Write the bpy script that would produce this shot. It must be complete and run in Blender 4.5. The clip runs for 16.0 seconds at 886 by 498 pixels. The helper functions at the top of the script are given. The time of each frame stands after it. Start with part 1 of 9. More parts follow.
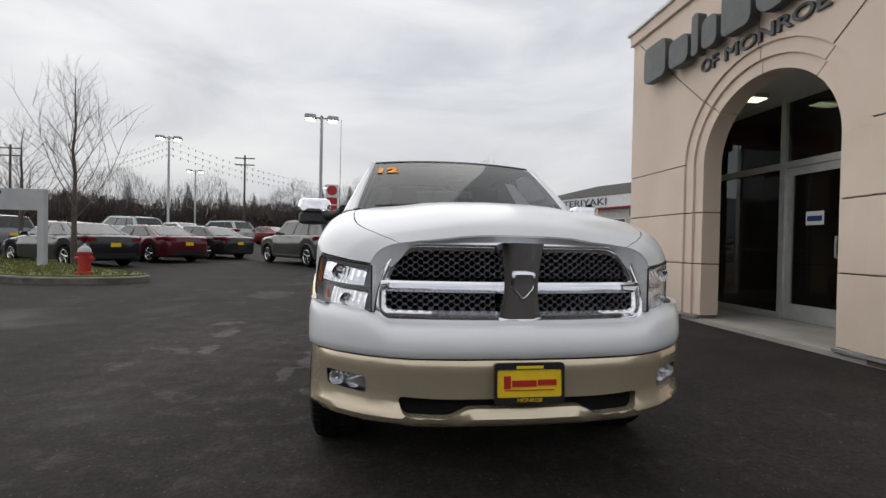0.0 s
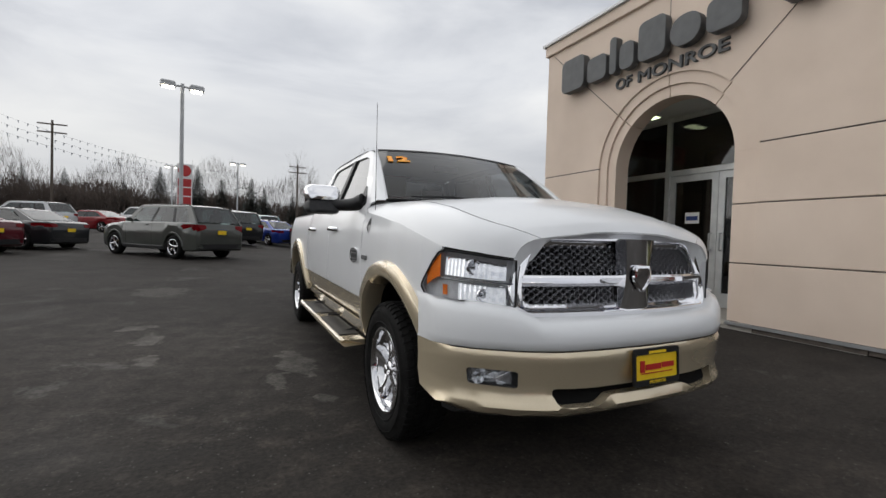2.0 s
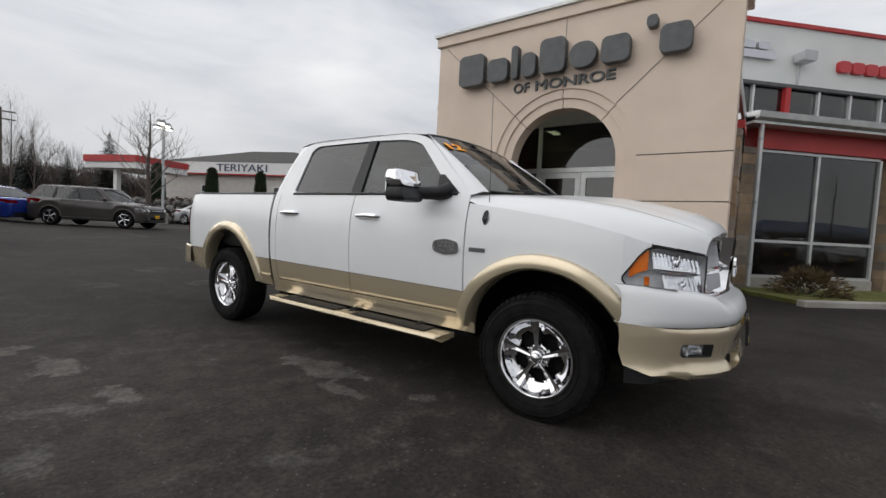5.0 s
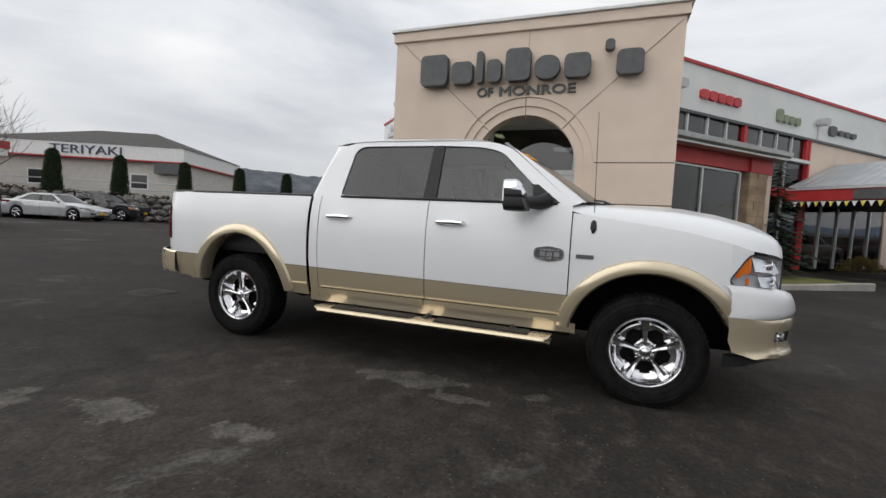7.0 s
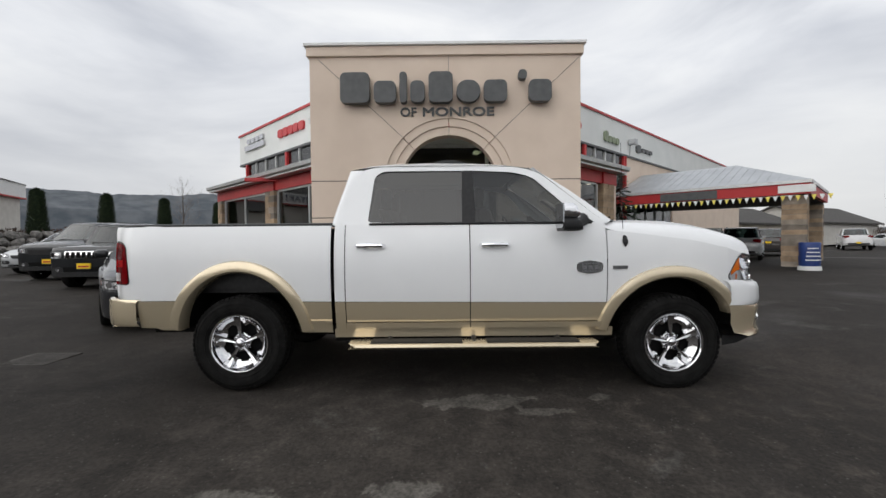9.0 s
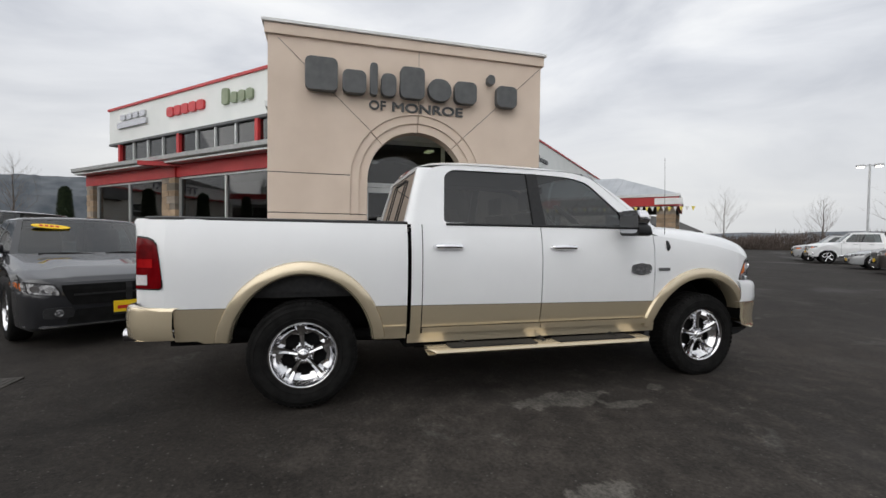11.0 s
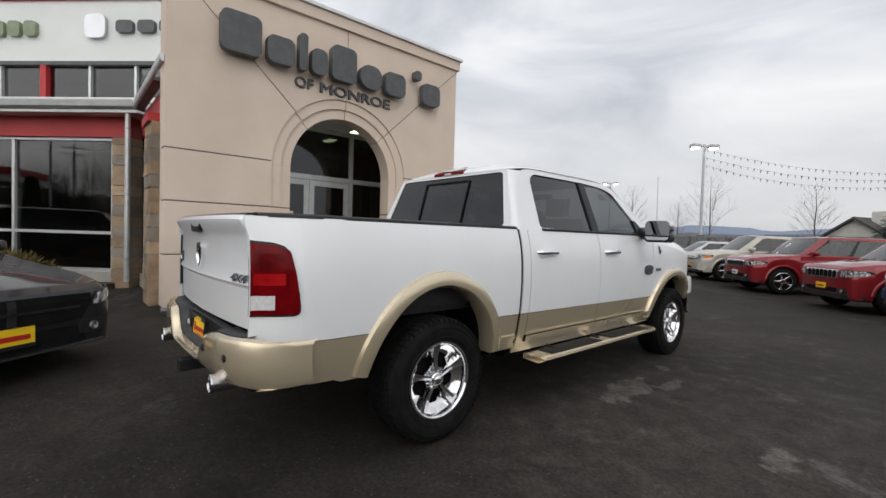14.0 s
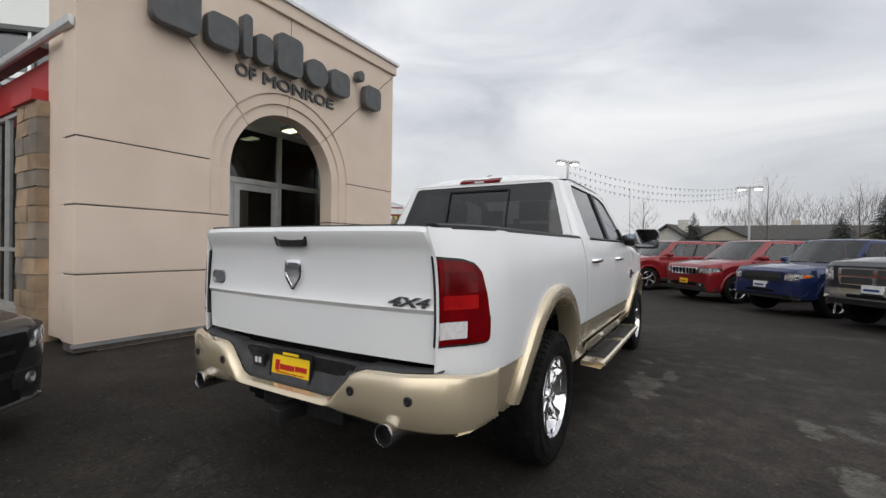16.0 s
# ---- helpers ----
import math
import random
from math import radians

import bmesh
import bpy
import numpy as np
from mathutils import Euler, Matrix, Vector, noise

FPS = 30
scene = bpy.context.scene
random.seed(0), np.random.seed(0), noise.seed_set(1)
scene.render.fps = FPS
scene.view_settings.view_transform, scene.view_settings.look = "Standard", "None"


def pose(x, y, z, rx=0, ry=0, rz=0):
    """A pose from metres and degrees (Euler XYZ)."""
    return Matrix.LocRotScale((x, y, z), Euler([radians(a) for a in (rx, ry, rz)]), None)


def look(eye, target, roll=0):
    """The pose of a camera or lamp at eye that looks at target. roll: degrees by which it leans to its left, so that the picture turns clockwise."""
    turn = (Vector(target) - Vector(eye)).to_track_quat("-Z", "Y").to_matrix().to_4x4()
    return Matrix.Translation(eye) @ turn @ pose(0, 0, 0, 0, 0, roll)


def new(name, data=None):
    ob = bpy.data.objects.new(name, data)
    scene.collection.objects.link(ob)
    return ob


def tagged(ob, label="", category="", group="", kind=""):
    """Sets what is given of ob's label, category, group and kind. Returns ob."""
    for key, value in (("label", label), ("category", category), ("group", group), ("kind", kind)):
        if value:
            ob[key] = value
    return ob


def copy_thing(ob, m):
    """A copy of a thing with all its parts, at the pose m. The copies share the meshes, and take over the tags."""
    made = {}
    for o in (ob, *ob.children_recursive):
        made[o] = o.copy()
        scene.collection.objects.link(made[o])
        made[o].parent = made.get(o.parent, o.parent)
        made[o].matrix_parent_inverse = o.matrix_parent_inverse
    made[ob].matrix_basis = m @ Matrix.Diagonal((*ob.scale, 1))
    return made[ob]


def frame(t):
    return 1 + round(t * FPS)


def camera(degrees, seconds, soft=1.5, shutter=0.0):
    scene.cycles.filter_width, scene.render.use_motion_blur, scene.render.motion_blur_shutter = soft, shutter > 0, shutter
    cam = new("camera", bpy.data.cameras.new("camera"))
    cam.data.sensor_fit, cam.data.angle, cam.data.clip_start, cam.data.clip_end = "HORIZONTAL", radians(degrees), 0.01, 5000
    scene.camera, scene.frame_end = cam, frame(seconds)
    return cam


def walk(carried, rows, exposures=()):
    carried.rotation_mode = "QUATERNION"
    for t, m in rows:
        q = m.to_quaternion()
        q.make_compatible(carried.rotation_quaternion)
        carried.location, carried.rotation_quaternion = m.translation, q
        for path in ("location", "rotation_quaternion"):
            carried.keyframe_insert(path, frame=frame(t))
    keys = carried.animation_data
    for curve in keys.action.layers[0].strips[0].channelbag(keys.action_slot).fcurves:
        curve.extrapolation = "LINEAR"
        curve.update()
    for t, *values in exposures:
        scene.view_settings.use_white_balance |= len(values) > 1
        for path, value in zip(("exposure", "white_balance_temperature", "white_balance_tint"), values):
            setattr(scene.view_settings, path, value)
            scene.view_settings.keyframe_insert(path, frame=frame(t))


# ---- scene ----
from mathutils import geometry

cam = camera(91.0, 16.0)
METRES, EYE, TILT, LEAN, TURN = 12.0, 1.155, 0.0, 0.0, -7.4
ROWS = [
    (0.0, 0.0, 0.0, 0.0, 0.01, -0.67, -1.14),
    (0.5, -0.0244, 0.0024, 0.0004, -4.44, 0.06, -2.32),
    (1.0, -0.0501, 0.0003, 0.0005, -11.94, 0.58, -0.52),
    (1.5, -0.0752, 0.0062, -0.002, -14.56, -1.06, -1.93),
    (2.0, -0.1008, 0.018, -0.0008, -18.24, -1.49, -1.77),
    (2.5, -0.1275, 0.0265, -0.0011, -24.34, -0.84, -1.54),
    (3.0, -0.1514, 0.0364, -0.0019, -29.56, -1.51, -2.25),
    (3.5, -0.1749, 0.0563, -0.0013, -33.99, -2.25, -0.94),
    (4.0, -0.1998, 0.0735, -0.0022, -37.36, -1.84, -2.52),
    (4.5, -0.2262, 0.0903, -0.0012, -42.03, -2.3, -2.72),
    (7.0, -0.3322, 0.2158, 0.0016, -62.27, -3.26, -3.11),
    (7.5, -0.3492, 0.2443, 0.0047, -67.97, -2.25, -1.16),
    (8.0, -0.3587, 0.2766, 0.004, -73.45, -1.86, -1.34),
    (8.5, -0.3663, 0.3075, 0.0059, -77.22, -1.0, -0.6),
    (9.0, -0.3759, 0.3391, 0.0068, -82.16, -1.24, 0.51),
    (11.5, -0.365, 0.5041, 0.0095, -101.06, -0.99, -1.28),
    (12.0, -0.357, 0.5368, 0.0103, -105.26, -0.52, -1.72),
    (12.5, -0.3423, 0.5642, 0.0098, -111.0, -0.51, -2.58),
    (13.0, -0.3215, 0.589, 0.0122, -115.47, -1.36, -2.49),
    (13.5, -0.3053, 0.6178, 0.0122, -120.2, -1.45, -1.94),
    (14.0, -0.288, 0.6432, 0.0114, -123.51, -1.66, -1.68),
    (14.5, -0.2646, 0.6666, 0.0122, -126.55, -1.8, -0.52),
    (15.0, -0.2443, 0.6912, 0.0117, -131.51, -1.05, -1.1),
    (15.5, -0.2217, 0.7106, 0.0106, -135.87, -0.73, -0.46),
    (16.0, -0.1936, 0.7239, 0.0111, -141.03, -0.35, -0.81),
]
walk(cam, [(t, pose(0, 0, EYE, TILT, LEAN, TURN) @ pose(METRES * x, METRES * y, METRES * z, 90 + pitch, roll, yaw)) for t, x, y, z, yaw, pitch, roll in ROWS],
     exposures=[(0.0, 0.0), (4.5, 0.02), (7.5, 0.12), (13.0, 0.12), (16.0, 0.08)])

# ---- sky and sun: bright overcast, sun behind cloud ----
SUN_AZ, SUN_EL = radians(-37), radians(26)      # azimuth from +y towards +x
world = bpy.data.worlds.new("world")
scene.world = world
world.use_nodes = True
wn, wl = world.node_tree.nodes, world.node_tree.links
wn.clear()
w_out = wn.new("ShaderNodeOutputWorld")
w_bg = wn.new("ShaderNodeBackground")
w_sky = wn.new("ShaderNodeTexSky")
w_sky.sky_type = "NISHITA"
w_sky.sun_disc = False
w_sky.sun_elevation = SUN_EL
w_sky.sun_rotation = SUN_AZ
w_co = wn.new("ShaderNodeTexCoord")
w_map = wn.new("ShaderNodeMapping")
w_map.inputs["Scale"].default_value = (1.0, 1.0, 3.2)
w_n1 = wn.new("ShaderNodeTexNoise")
w_n1.inputs["Scale"].default_value = 1.9
w_n1.inputs["Detail"].default_value = 7
w_n1.inputs["Roughness"].default_value = 0.52
w_n1.inputs["Distortion"].default_value = 0.5
w_ramp = wn.new("ShaderNodeValToRGB")
w_ramp.color_ramp.elements[0].position = 0.30
w_ramp.color_ramp.elements[0].color = (0.44, 0.46, 0.505, 1)
w_ramp.color_ramp.elements[1].position = 0.72
w_ramp.color_ramp.elements[1].color = (0.80, 0.805, 0.805, 1)
w_mid = w_ramp.color_ramp.elements.new(0.50)
w_mid.color = (0.63, 0.645, 0.675, 1)
w_dim = wn.new("ShaderNodeMix")
w_dim.data_type = "RGBA"
w_dim.inputs["Factor"].default_value = 0.96
w_scale = wn.new("ShaderNodeVectorMath")
w_scale.operation = "SCALE"
w_scale.inputs["Scale"].default_value = 0.08
wl.new(w_co.outputs["Generated"], w_map.inputs["Vector"])
wl.new(w_map.outputs["Vector"], w_n1.inputs["Vector"])
wl.new(w_n1.outputs["Fac"], w_ramp.inputs["Fac"])
wl.new(w_sky.outputs["Color"], w_scale.inputs[0])
wl.new(w_scale.outputs["Vector"], w_dim.inputs["A"])
wl.new(w_ramp.outputs["Color"], w_dim.inputs["B"])
w_dot = wn.new("ShaderNodeVectorMath")
w_dot.operation = "DOT_PRODUCT"
w_dot.inputs[1].default_value = (math.sin(SUN_AZ) * math.cos(SUN_EL), math.cos(SUN_AZ) * math.cos(SUN_EL), math.sin(SUN_EL))
w_pos = wn.new("ShaderNodeMath")
w_pos.operation = "MAXIMUM"
w_pos.inputs[1].default_value = 0.0
w_pow = wn.new("ShaderNodeMath")
w_pow.operation = "POWER"
w_pow.inputs[1].default_value = 9.0
w_gain = wn.new("ShaderNodeMath")
w_gain.operation = "MULTIPLY_ADD"
w_gain.inputs[1].default_value, w_gain.inputs[2].default_value = 0.03, 1.0
w_mul = wn.new("ShaderNodeVectorMath")
w_mul.operation = "SCALE"
wl.new(w_co.outputs["Generated"], w_dot.inputs[0])
wl.new(w_dot.outputs["Value"], w_pos.inputs[0])
wl.new(w_pos.outputs["Value"], w_pow.inputs[0])
wl.new(w_pow.outputs["Value"], w_gain.inputs[0])
# paler, warmer cloud low down
w_sep = wn.new("ShaderNodeSeparateXYZ")
w_low = wn.new("ShaderNodeMapRange")
w_low.inputs["From Min"].default_value, w_low.inputs["From Max"].default_value = 0.02, 0.34
w_low.inputs["To Min"].default_value, w_low.inputs["To Max"].default_value = 0.62, 0.0
w_warm = wn.new("ShaderNodeMix")
w_warm.data_type = "RGBA"
w_warm.inputs["B"].default_value = (0.435, 0.44, 0.446, 1)
wl.new(w_co.outputs["Generated"], w_sep.inputs[0])
wl.new(w_sep.outputs["Z"], w_low.inputs["Value"])
wl.new(w_low.outputs["Result"], w_warm.inputs["Factor"])
wl.new(w_dim.outputs["Result"], w_warm.inputs["A"])
wl.new(w_warm.outputs["Result"], w_mul.inputs[0])
wl.new(w_gain.outputs["Value"], w_mul.inputs["Scale"])
wl.new(w_mul.outputs["Vector"], w_bg.inputs["Color"])
w_bg.inputs["Strength"].default_value = 1.2
wl.new(w_bg.outputs["Background"], w_out.inputs["Surface"])

sun_data = bpy.data.lights.new("sun", "SUN")
sun_data.energy, sun_data.angle, sun_data.color = 1.6, radians(100), (1.0, 0.975, 0.94)
sun_ob = new("sun", sun_data)
sun_dir = Vector((math.sin(SUN_AZ) * math.cos(SUN_EL), math.cos(SUN_AZ) * math.cos(SUN_EL), math.sin(SUN_EL)))
sun_ob.matrix_world = look(sun_dir * 50, (0, 0, 0))


# ---- mesh helpers ----
def part(name, bm, material, parent=None, label="", smooth=False, kind="", category="", bevel=0.0):
    """Link a bmesh as one mesh object under a thing or a part."""
    me = bpy.data.meshes.new(name)
    bmesh.ops.recalc_face_normals(bm, faces=bm.faces[:])
    if smooth:
        for f in bm.faces:
            f.smooth = True
    bm.to_mesh(me)
    bm.free()
    mats = material if isinstance(material, (list, tuple)) else [material]
    for m in mats:
        me.materials.append(m)
    if smooth:
        me.set_sharp_from_angle(angle=radians(smooth if smooth is not True else 38))
    ob = new(name, me)
    if parent is not None:
        ob.parent = parent
    if bevel:
        mod = ob.modifiers.new("edge", "BEVEL")
        mod.width, mod.segments, mod.limit_method = bevel, 2, "ANGLE"
    tagged(ob, label=label, kind=kind, category=category)
    return ob


def thing(name, m, label, category, group="", kind=""):
    ob = new(name)
    ob.empty_display_size = 0.2
    ob.matrix_world = m
    return tagged(ob, label=label, category=category, group=group, kind=kind)


def box(bm, x0, x1, y0, y1, z0, z1, mi=0):
    v = [bm.verts.new((x, y, z)) for x in (x0, x1) for y in (y0, y1) for z in (z0, z1)]
    for q in ((0, 1, 3, 2), (4, 6, 7, 5), (0, 4, 5, 1), (2, 3, 7, 6), (0, 2, 6, 4), (1, 5, 7, 3)):
        bm.faces.new([v[i] for i in q]).material_index = mi
    return v


def B():
    return bmesh.new()


def boxm(*a):
    bm = bmesh.new()
    box(bm, *a)
    return bm


def rings(bm, rows, closed=True, caps=True, mi=0):
    """Skin a list of rings of points with equal counts."""
    vs = [[bm.verts.new(p) for p in r] for r in rows]
    n = len(rows[0])
    for a, b in zip(vs, vs[1:]):
        for i in range(n if closed else n - 1):
            j = (i + 1) % n
            try:
                bm.faces.new((a[i], a[j], b[j], b[i])).material_index = mi
            except ValueError:
                pass
    if caps and closed:
        for r in (vs[0], vs[-1]):
            try:
                bm.faces.new(r).material_index = mi
            except ValueError:
                pass
    return vs


def frame_of(d):
    d = Vector(d).normalized()
    u = d.orthogonal().normalized()
    return u, d.cross(u)


def rod(bm, p0, p1, r0, r1=None, n=10, mi=0, caps=True):
    p0, p1 = Vector(p0), Vector(p1)
    r1 = r0 if r1 is None else r1
    u, w = frame_of(p1 - p0)
    rr = [[p + (u * math.cos(2 * math.pi * k / n) + w * math.sin(2 * math.pi * k / n)) * r for k in range(n)] for p, r in ((p0, r0), (p1, r1))]
    rings(bm, rr, caps=caps, mi=mi)


def tube(bm, pts, r, n=8, mi=0):
    pts = [Vector(p) for p in pts]
    rows, u = [], None
    for i, p in enumerate(pts):
        d = (pts[min(i + 1, len(pts) - 1)] - pts[max(i - 1, 0)]).normalized()
        if u is None:
            u = d.orthogonal().normalized()
        u = (u - d * u.dot(d)).normalized()
        w = d.cross(u)
        ri = r[i] if isinstance(r, (list, tuple)) else r
        rows.append([p + (u * math.cos(2 * math.pi * k / n) + w * math.sin(2 * math.pi * k / n)) * ri for k in range(n)])
    rings(bm, rows, mi=mi)


def lathe(bm, prof, axis, centre, n=32, mi=0, caps=False):
    """prof: (along the axis, radius); axis 'x', 'y' or 'z'."""
    rows = []
    c = Vector(centre)
    for a, r in prof:
        row = []
        for k in range(n):
            t = 2 * math.pi * k / n
            s, q = r * math.sin(t), r * math.cos(t)
            row.append(c + Vector({"x": (a, s, q), "y": (s, a, q), "z": (s, q, a)}[axis]))
        rows.append(row)
    return rings(bm, rows, caps=caps, mi=mi)


def prism(bm, pts, fn, a, b, mi=0):
    """Extrude a flat outline; fn maps (p, q, depth) to a place."""
    rings(bm, [[fn(p, q, a) for p, q in pts], [fn(p, q, b) for p, q in pts]], mi=mi)


def rrect(w, h, r, n=5):
    pts = []
    for cx, cy, a0 in ((w / 2 - r, h / 2 - r, 0), (-w / 2 + r, h / 2 - r, 90), (-w / 2 + r, -h / 2 + r, 180), (w / 2 - r, -h / 2 + r, 270)):
        for k in range(n):
            t = radians(a0 + 90 * k / (n - 1))
            pts.append((cx + r * math.cos(t), cy + r * math.sin(t)))
    return pts


def lin(x, xs, ys):
    return float(np.interp(x, xs, ys))


def words(name, text, size, depth, material, m, parent=None, label="", spacing=1.0, bevel=0.0, shear=0.0, offset=0.0, fit=None, kind="", category=""):
    """Lettering with the built-in font, turned into a mesh and centred on its place; fit: (width, height)."""
    cu = bpy.data.curves.new(name, "FONT")
    cu.body, cu.size, cu.extrude, cu.align_x, cu.align_y = text, size, depth / 2, "CENTER", "CENTER"
    cu.space_character, cu.shear, cu.offset, cu.bevel_depth = spacing, shear, offset, bevel
    cu.resolution_u = 4
    tmp = bpy.data.objects.new("tmp", cu)
    scene.collection.objects.link(tmp)
    bpy.context.view_layer.update()
    me = bpy.data.meshes.new_from_object(tmp.evaluated_get(bpy.context.evaluated_depsgraph_get()))
    bpy.data.objects.remove(tmp)
    bpy.data.curves.remove(cu)
    me.name = name
    co = np.empty(len(me.vertices) * 3)
    me.vertices.foreach_get("co", co)
    co = co.reshape(-1, 3)
    if fit:
        lo, hi = co.min(0), co.max(0)
        co[:, 0] = (co[:, 0] - (lo[0] + hi[0]) / 2) * fit[0] / (hi[0] - lo[0])
        co[:, 1] = (co[:, 1] - (lo[1] + hi[1]) / 2) * fit[1] / (hi[1] - lo[1])
        me.vertices.foreach_set("co", co.ravel())
    me.materials.clear()
    me.materials.append(material)
    ob = new(name, me)
    if parent is not None:
        ob.parent = parent
    ob.matrix_basis = m
    tagged(ob, label=label, kind=kind, category=category)
    return ob


def facing(p, out, up=(0, 0, 1)):
    """A pose whose local z looks along out, and whose y is up: for lettering and plates."""
    z = Vector(out).normalized()
    x = Vector(up).cross(z).normalized()
    y = z.cross(x)
    m = Matrix((x, y, z)).transposed().to_4x4()
    return Matrix.Translation(p) @ m


# ---- materials ----
def mat(name, c1, c2=None, scale=8.0, rough=0.6, metal=0.0, bump=0.0, bscale=60.0, coat=0.0, rvar=0.0, spec=0.5, rand=0.0, detail=5.0, ramp=(0.35, 0.65), stretch=(1, 1, 1), ior=1.45):
    m = bpy.data.materials.new(name)
    m.use_nodes = True
    nt = m.node_tree
    n, l = nt.nodes, nt.links
    b = n["Principled BSDF"]
    b.inputs["Roughness"].default_value = rough
    b.inputs["Metallic"].default_value = metal
    b.inputs["Coat Weight"].default_value = coat
    b.inputs["Coat Roughness"].default_value = 0.04
    b.inputs["Specular IOR Level"].default_value = spec
    c2 = c2 or tuple(min(1, v * 1.06) for v in c1)
    co = n.new("ShaderNodeTexCoord")
    mp = n.new("ShaderNodeMapping")
    mp.inputs["Scale"].default_value = stretch
    l.new(co.outputs["Object"], mp.inputs["Vector"])
    nz = n.new("ShaderNodeTexNoise")
    nz.inputs["Scale"].default_value, nz.inputs["Detail"].default_value = scale, detail
    l.new(mp.outputs["Vector"], nz.inputs["Vector"])
    rp = n.new("ShaderNodeValToRGB")
    rp.color_ramp.elements[0].position, rp.color_ramp.elements[1].position = ramp
    rp.color_ramp.elements[0].color, rp.color_ramp.elements[1].color = (*c1, 1), (*c2, 1)
    l.new(nz.outputs["Fac"], rp.inputs["Fac"])
    col = rp.outputs["Color"]
    if rand:
        oi = n.new("ShaderNodeObjectInfo")
        hs = n.new("ShaderNodeHueSaturation")
        mr = n.new("ShaderNodeMapRange")
        mr.inputs["To Min"].default_value, mr.inputs["To Max"].default_value = 1 - rand, 1 + rand
        l.new(oi.outputs["Random"], mr.inputs["Value"])
        l.new(mr.outputs["Result"], hs.inputs["Value"])
        l.new(col, hs.inputs["Color"])
        col = hs.outputs["Color"]
    l.new(col, b.inputs["Base Color"])
    if rvar:
        r2 = n.new("ShaderNodeMapRange")
        r2.inputs["To Min"].default_value, r2.inputs["To Max"].default_value = max(0.02, rough - rvar), min(1, rough + rvar)
        l.new(nz.outputs["Fac"], r2.inputs["Value"])
        l.new(r2.outputs["Result"], b.inputs["Roughness"])
    if bump:
        n2 = n.new("ShaderNodeTexNoise")
        n2.inputs["Scale"].default_value, n2.inputs["Detail"].default_value = bscale, 4
        l.new(mp.outputs["Vector"], n2.inputs["Vector"])
        bp = n.new("ShaderNodeBump")
        bp.inputs["Strength"].default_value, bp.inputs["Distance"].default_value = bump, 0.01
        l.new(n2.outputs["Fac"], bp.inputs["Height"])
        l.new(bp.outputs["Normal"], b.inputs["Normal"])
    return m


def glass_mat(name, tint=(1, 1, 1), rough=0.02, ior=1.45):
    """Window glass: clear with a tint, and a mirror by Fresnel."""
    m = bpy.data.materials.new(name)
    m.use_nodes = True
    n, l = m.node_tree.nodes, m.node_tree.links
    n.clear()
    o = n.new("ShaderNodeOutputMaterial")
    mix = n.new("ShaderNodeMixShader")
    lw = n.new("ShaderNodeLayerWeight")
    lw.inputs["Blend"].default_value = 0.5
    pw = n.new("ShaderNodeMath")
    pw.operation = "POWER"
    pw.inputs[1].default_value = 4.0
    fr = n.new("ShaderNodeMath")
    fr.operation = "MULTIPLY_ADD"
    f0 = ((ior - 1) / (ior + 1)) ** 2
    fr.inputs[1].default_value, fr.inputs[2].default_value = 1 - f0, f0
    l.new(lw.outputs["Facing"], pw.inputs[0])
    l.new(pw.outputs["Value"], fr.inputs[0])
    tr = n.new("ShaderNodeBsdfTransparent")
    tr.inputs["Color"].default_value = (*tint, 1)
    gl = n.new("ShaderNodeBsdfGlossy")
    gl.inputs["Roughness"].default_value = rough
    l.new(fr.outputs["Value"], mix.inputs["Fac"])
    l.new(tr.outputs["BSDF"], mix.inputs[1])
    l.new(gl.outputs["BSDF"], mix.inputs[2])
    l.new(mix.outputs["Shader"], o.inputs["Surface"])
    return m


def glow_mat(name, c, strength):
    m = bpy.data.materials.new(name)
    m.use_nodes = True
    b = m.node_tree.nodes["Principled BSDF"]
    b.inputs["Base Color"].default_value = (*c, 1)
    b.inputs["Emission Color"].default_value = (*c, 1)
    b.inputs["Emission Strength"].default_value = strength
    return m


M_WHITE = mat("white_paint", (0.79, 0.80, 0.81), (0.81, 0.82, 0.83), 3, rough=0.24, coat=0.3)
M_GOLD = mat("gold_paint", (0.69, 0.585, 0.41), (0.74, 0.63, 0.45), 140, rough=0.24, metal=0.62, coat=1.0, ramp=(0.2, 0.8))
M_CHROME = mat("chrome", (0.88, 0.88, 0.90), None, 3, rough=0.07, metal=1.0)
M_POLISHED = mat("polished_alloy", (0.70, 0.70, 0.72), (0.80, 0.80, 0.81), 12, rough=0.09, metal=1.0)
M_DULLCHROME = mat("satin_chrome", (0.50, 0.50, 0.52), None, 3, rough=0.22, metal=1.0)
M_BLACK = mat("black_plastic", (0.012, 0.012, 0.013), (0.020, 0.020, 0.021), 30, rough=0.45, spec=0.3, bump=0.1, bscale=300)
M_DARK = mat("dark_cavity", (0.008, 0.008, 0.008), (0.012, 0.012, 0.012), 10, rough=0.9, spec=0.05)
M_RUBBER = mat("tyre_rubber", (0.006, 0.0059, 0.0057), (0.012, 0.0117, 0.0113), 14, rough=0.75, bump=0.15, bscale=90, spec=0.12)
M_TINT = glass_mat("tinted_glass", (0.09, 0.095, 0.10), ior=1.8)
M_CLEAR = glass_mat("clear_glass", (0.72, 0.76, 0.75), ior=1.45)
M_LENS = glass_mat("lamp_lens", (0.93, 0.94, 0.95), ior=1.3)
M_RED_LENS = mat("red_lens", (0.105, 0.001, 0.003), (0.16, 0.002, 0.004), 14, rough=0.12, spec=0.15)
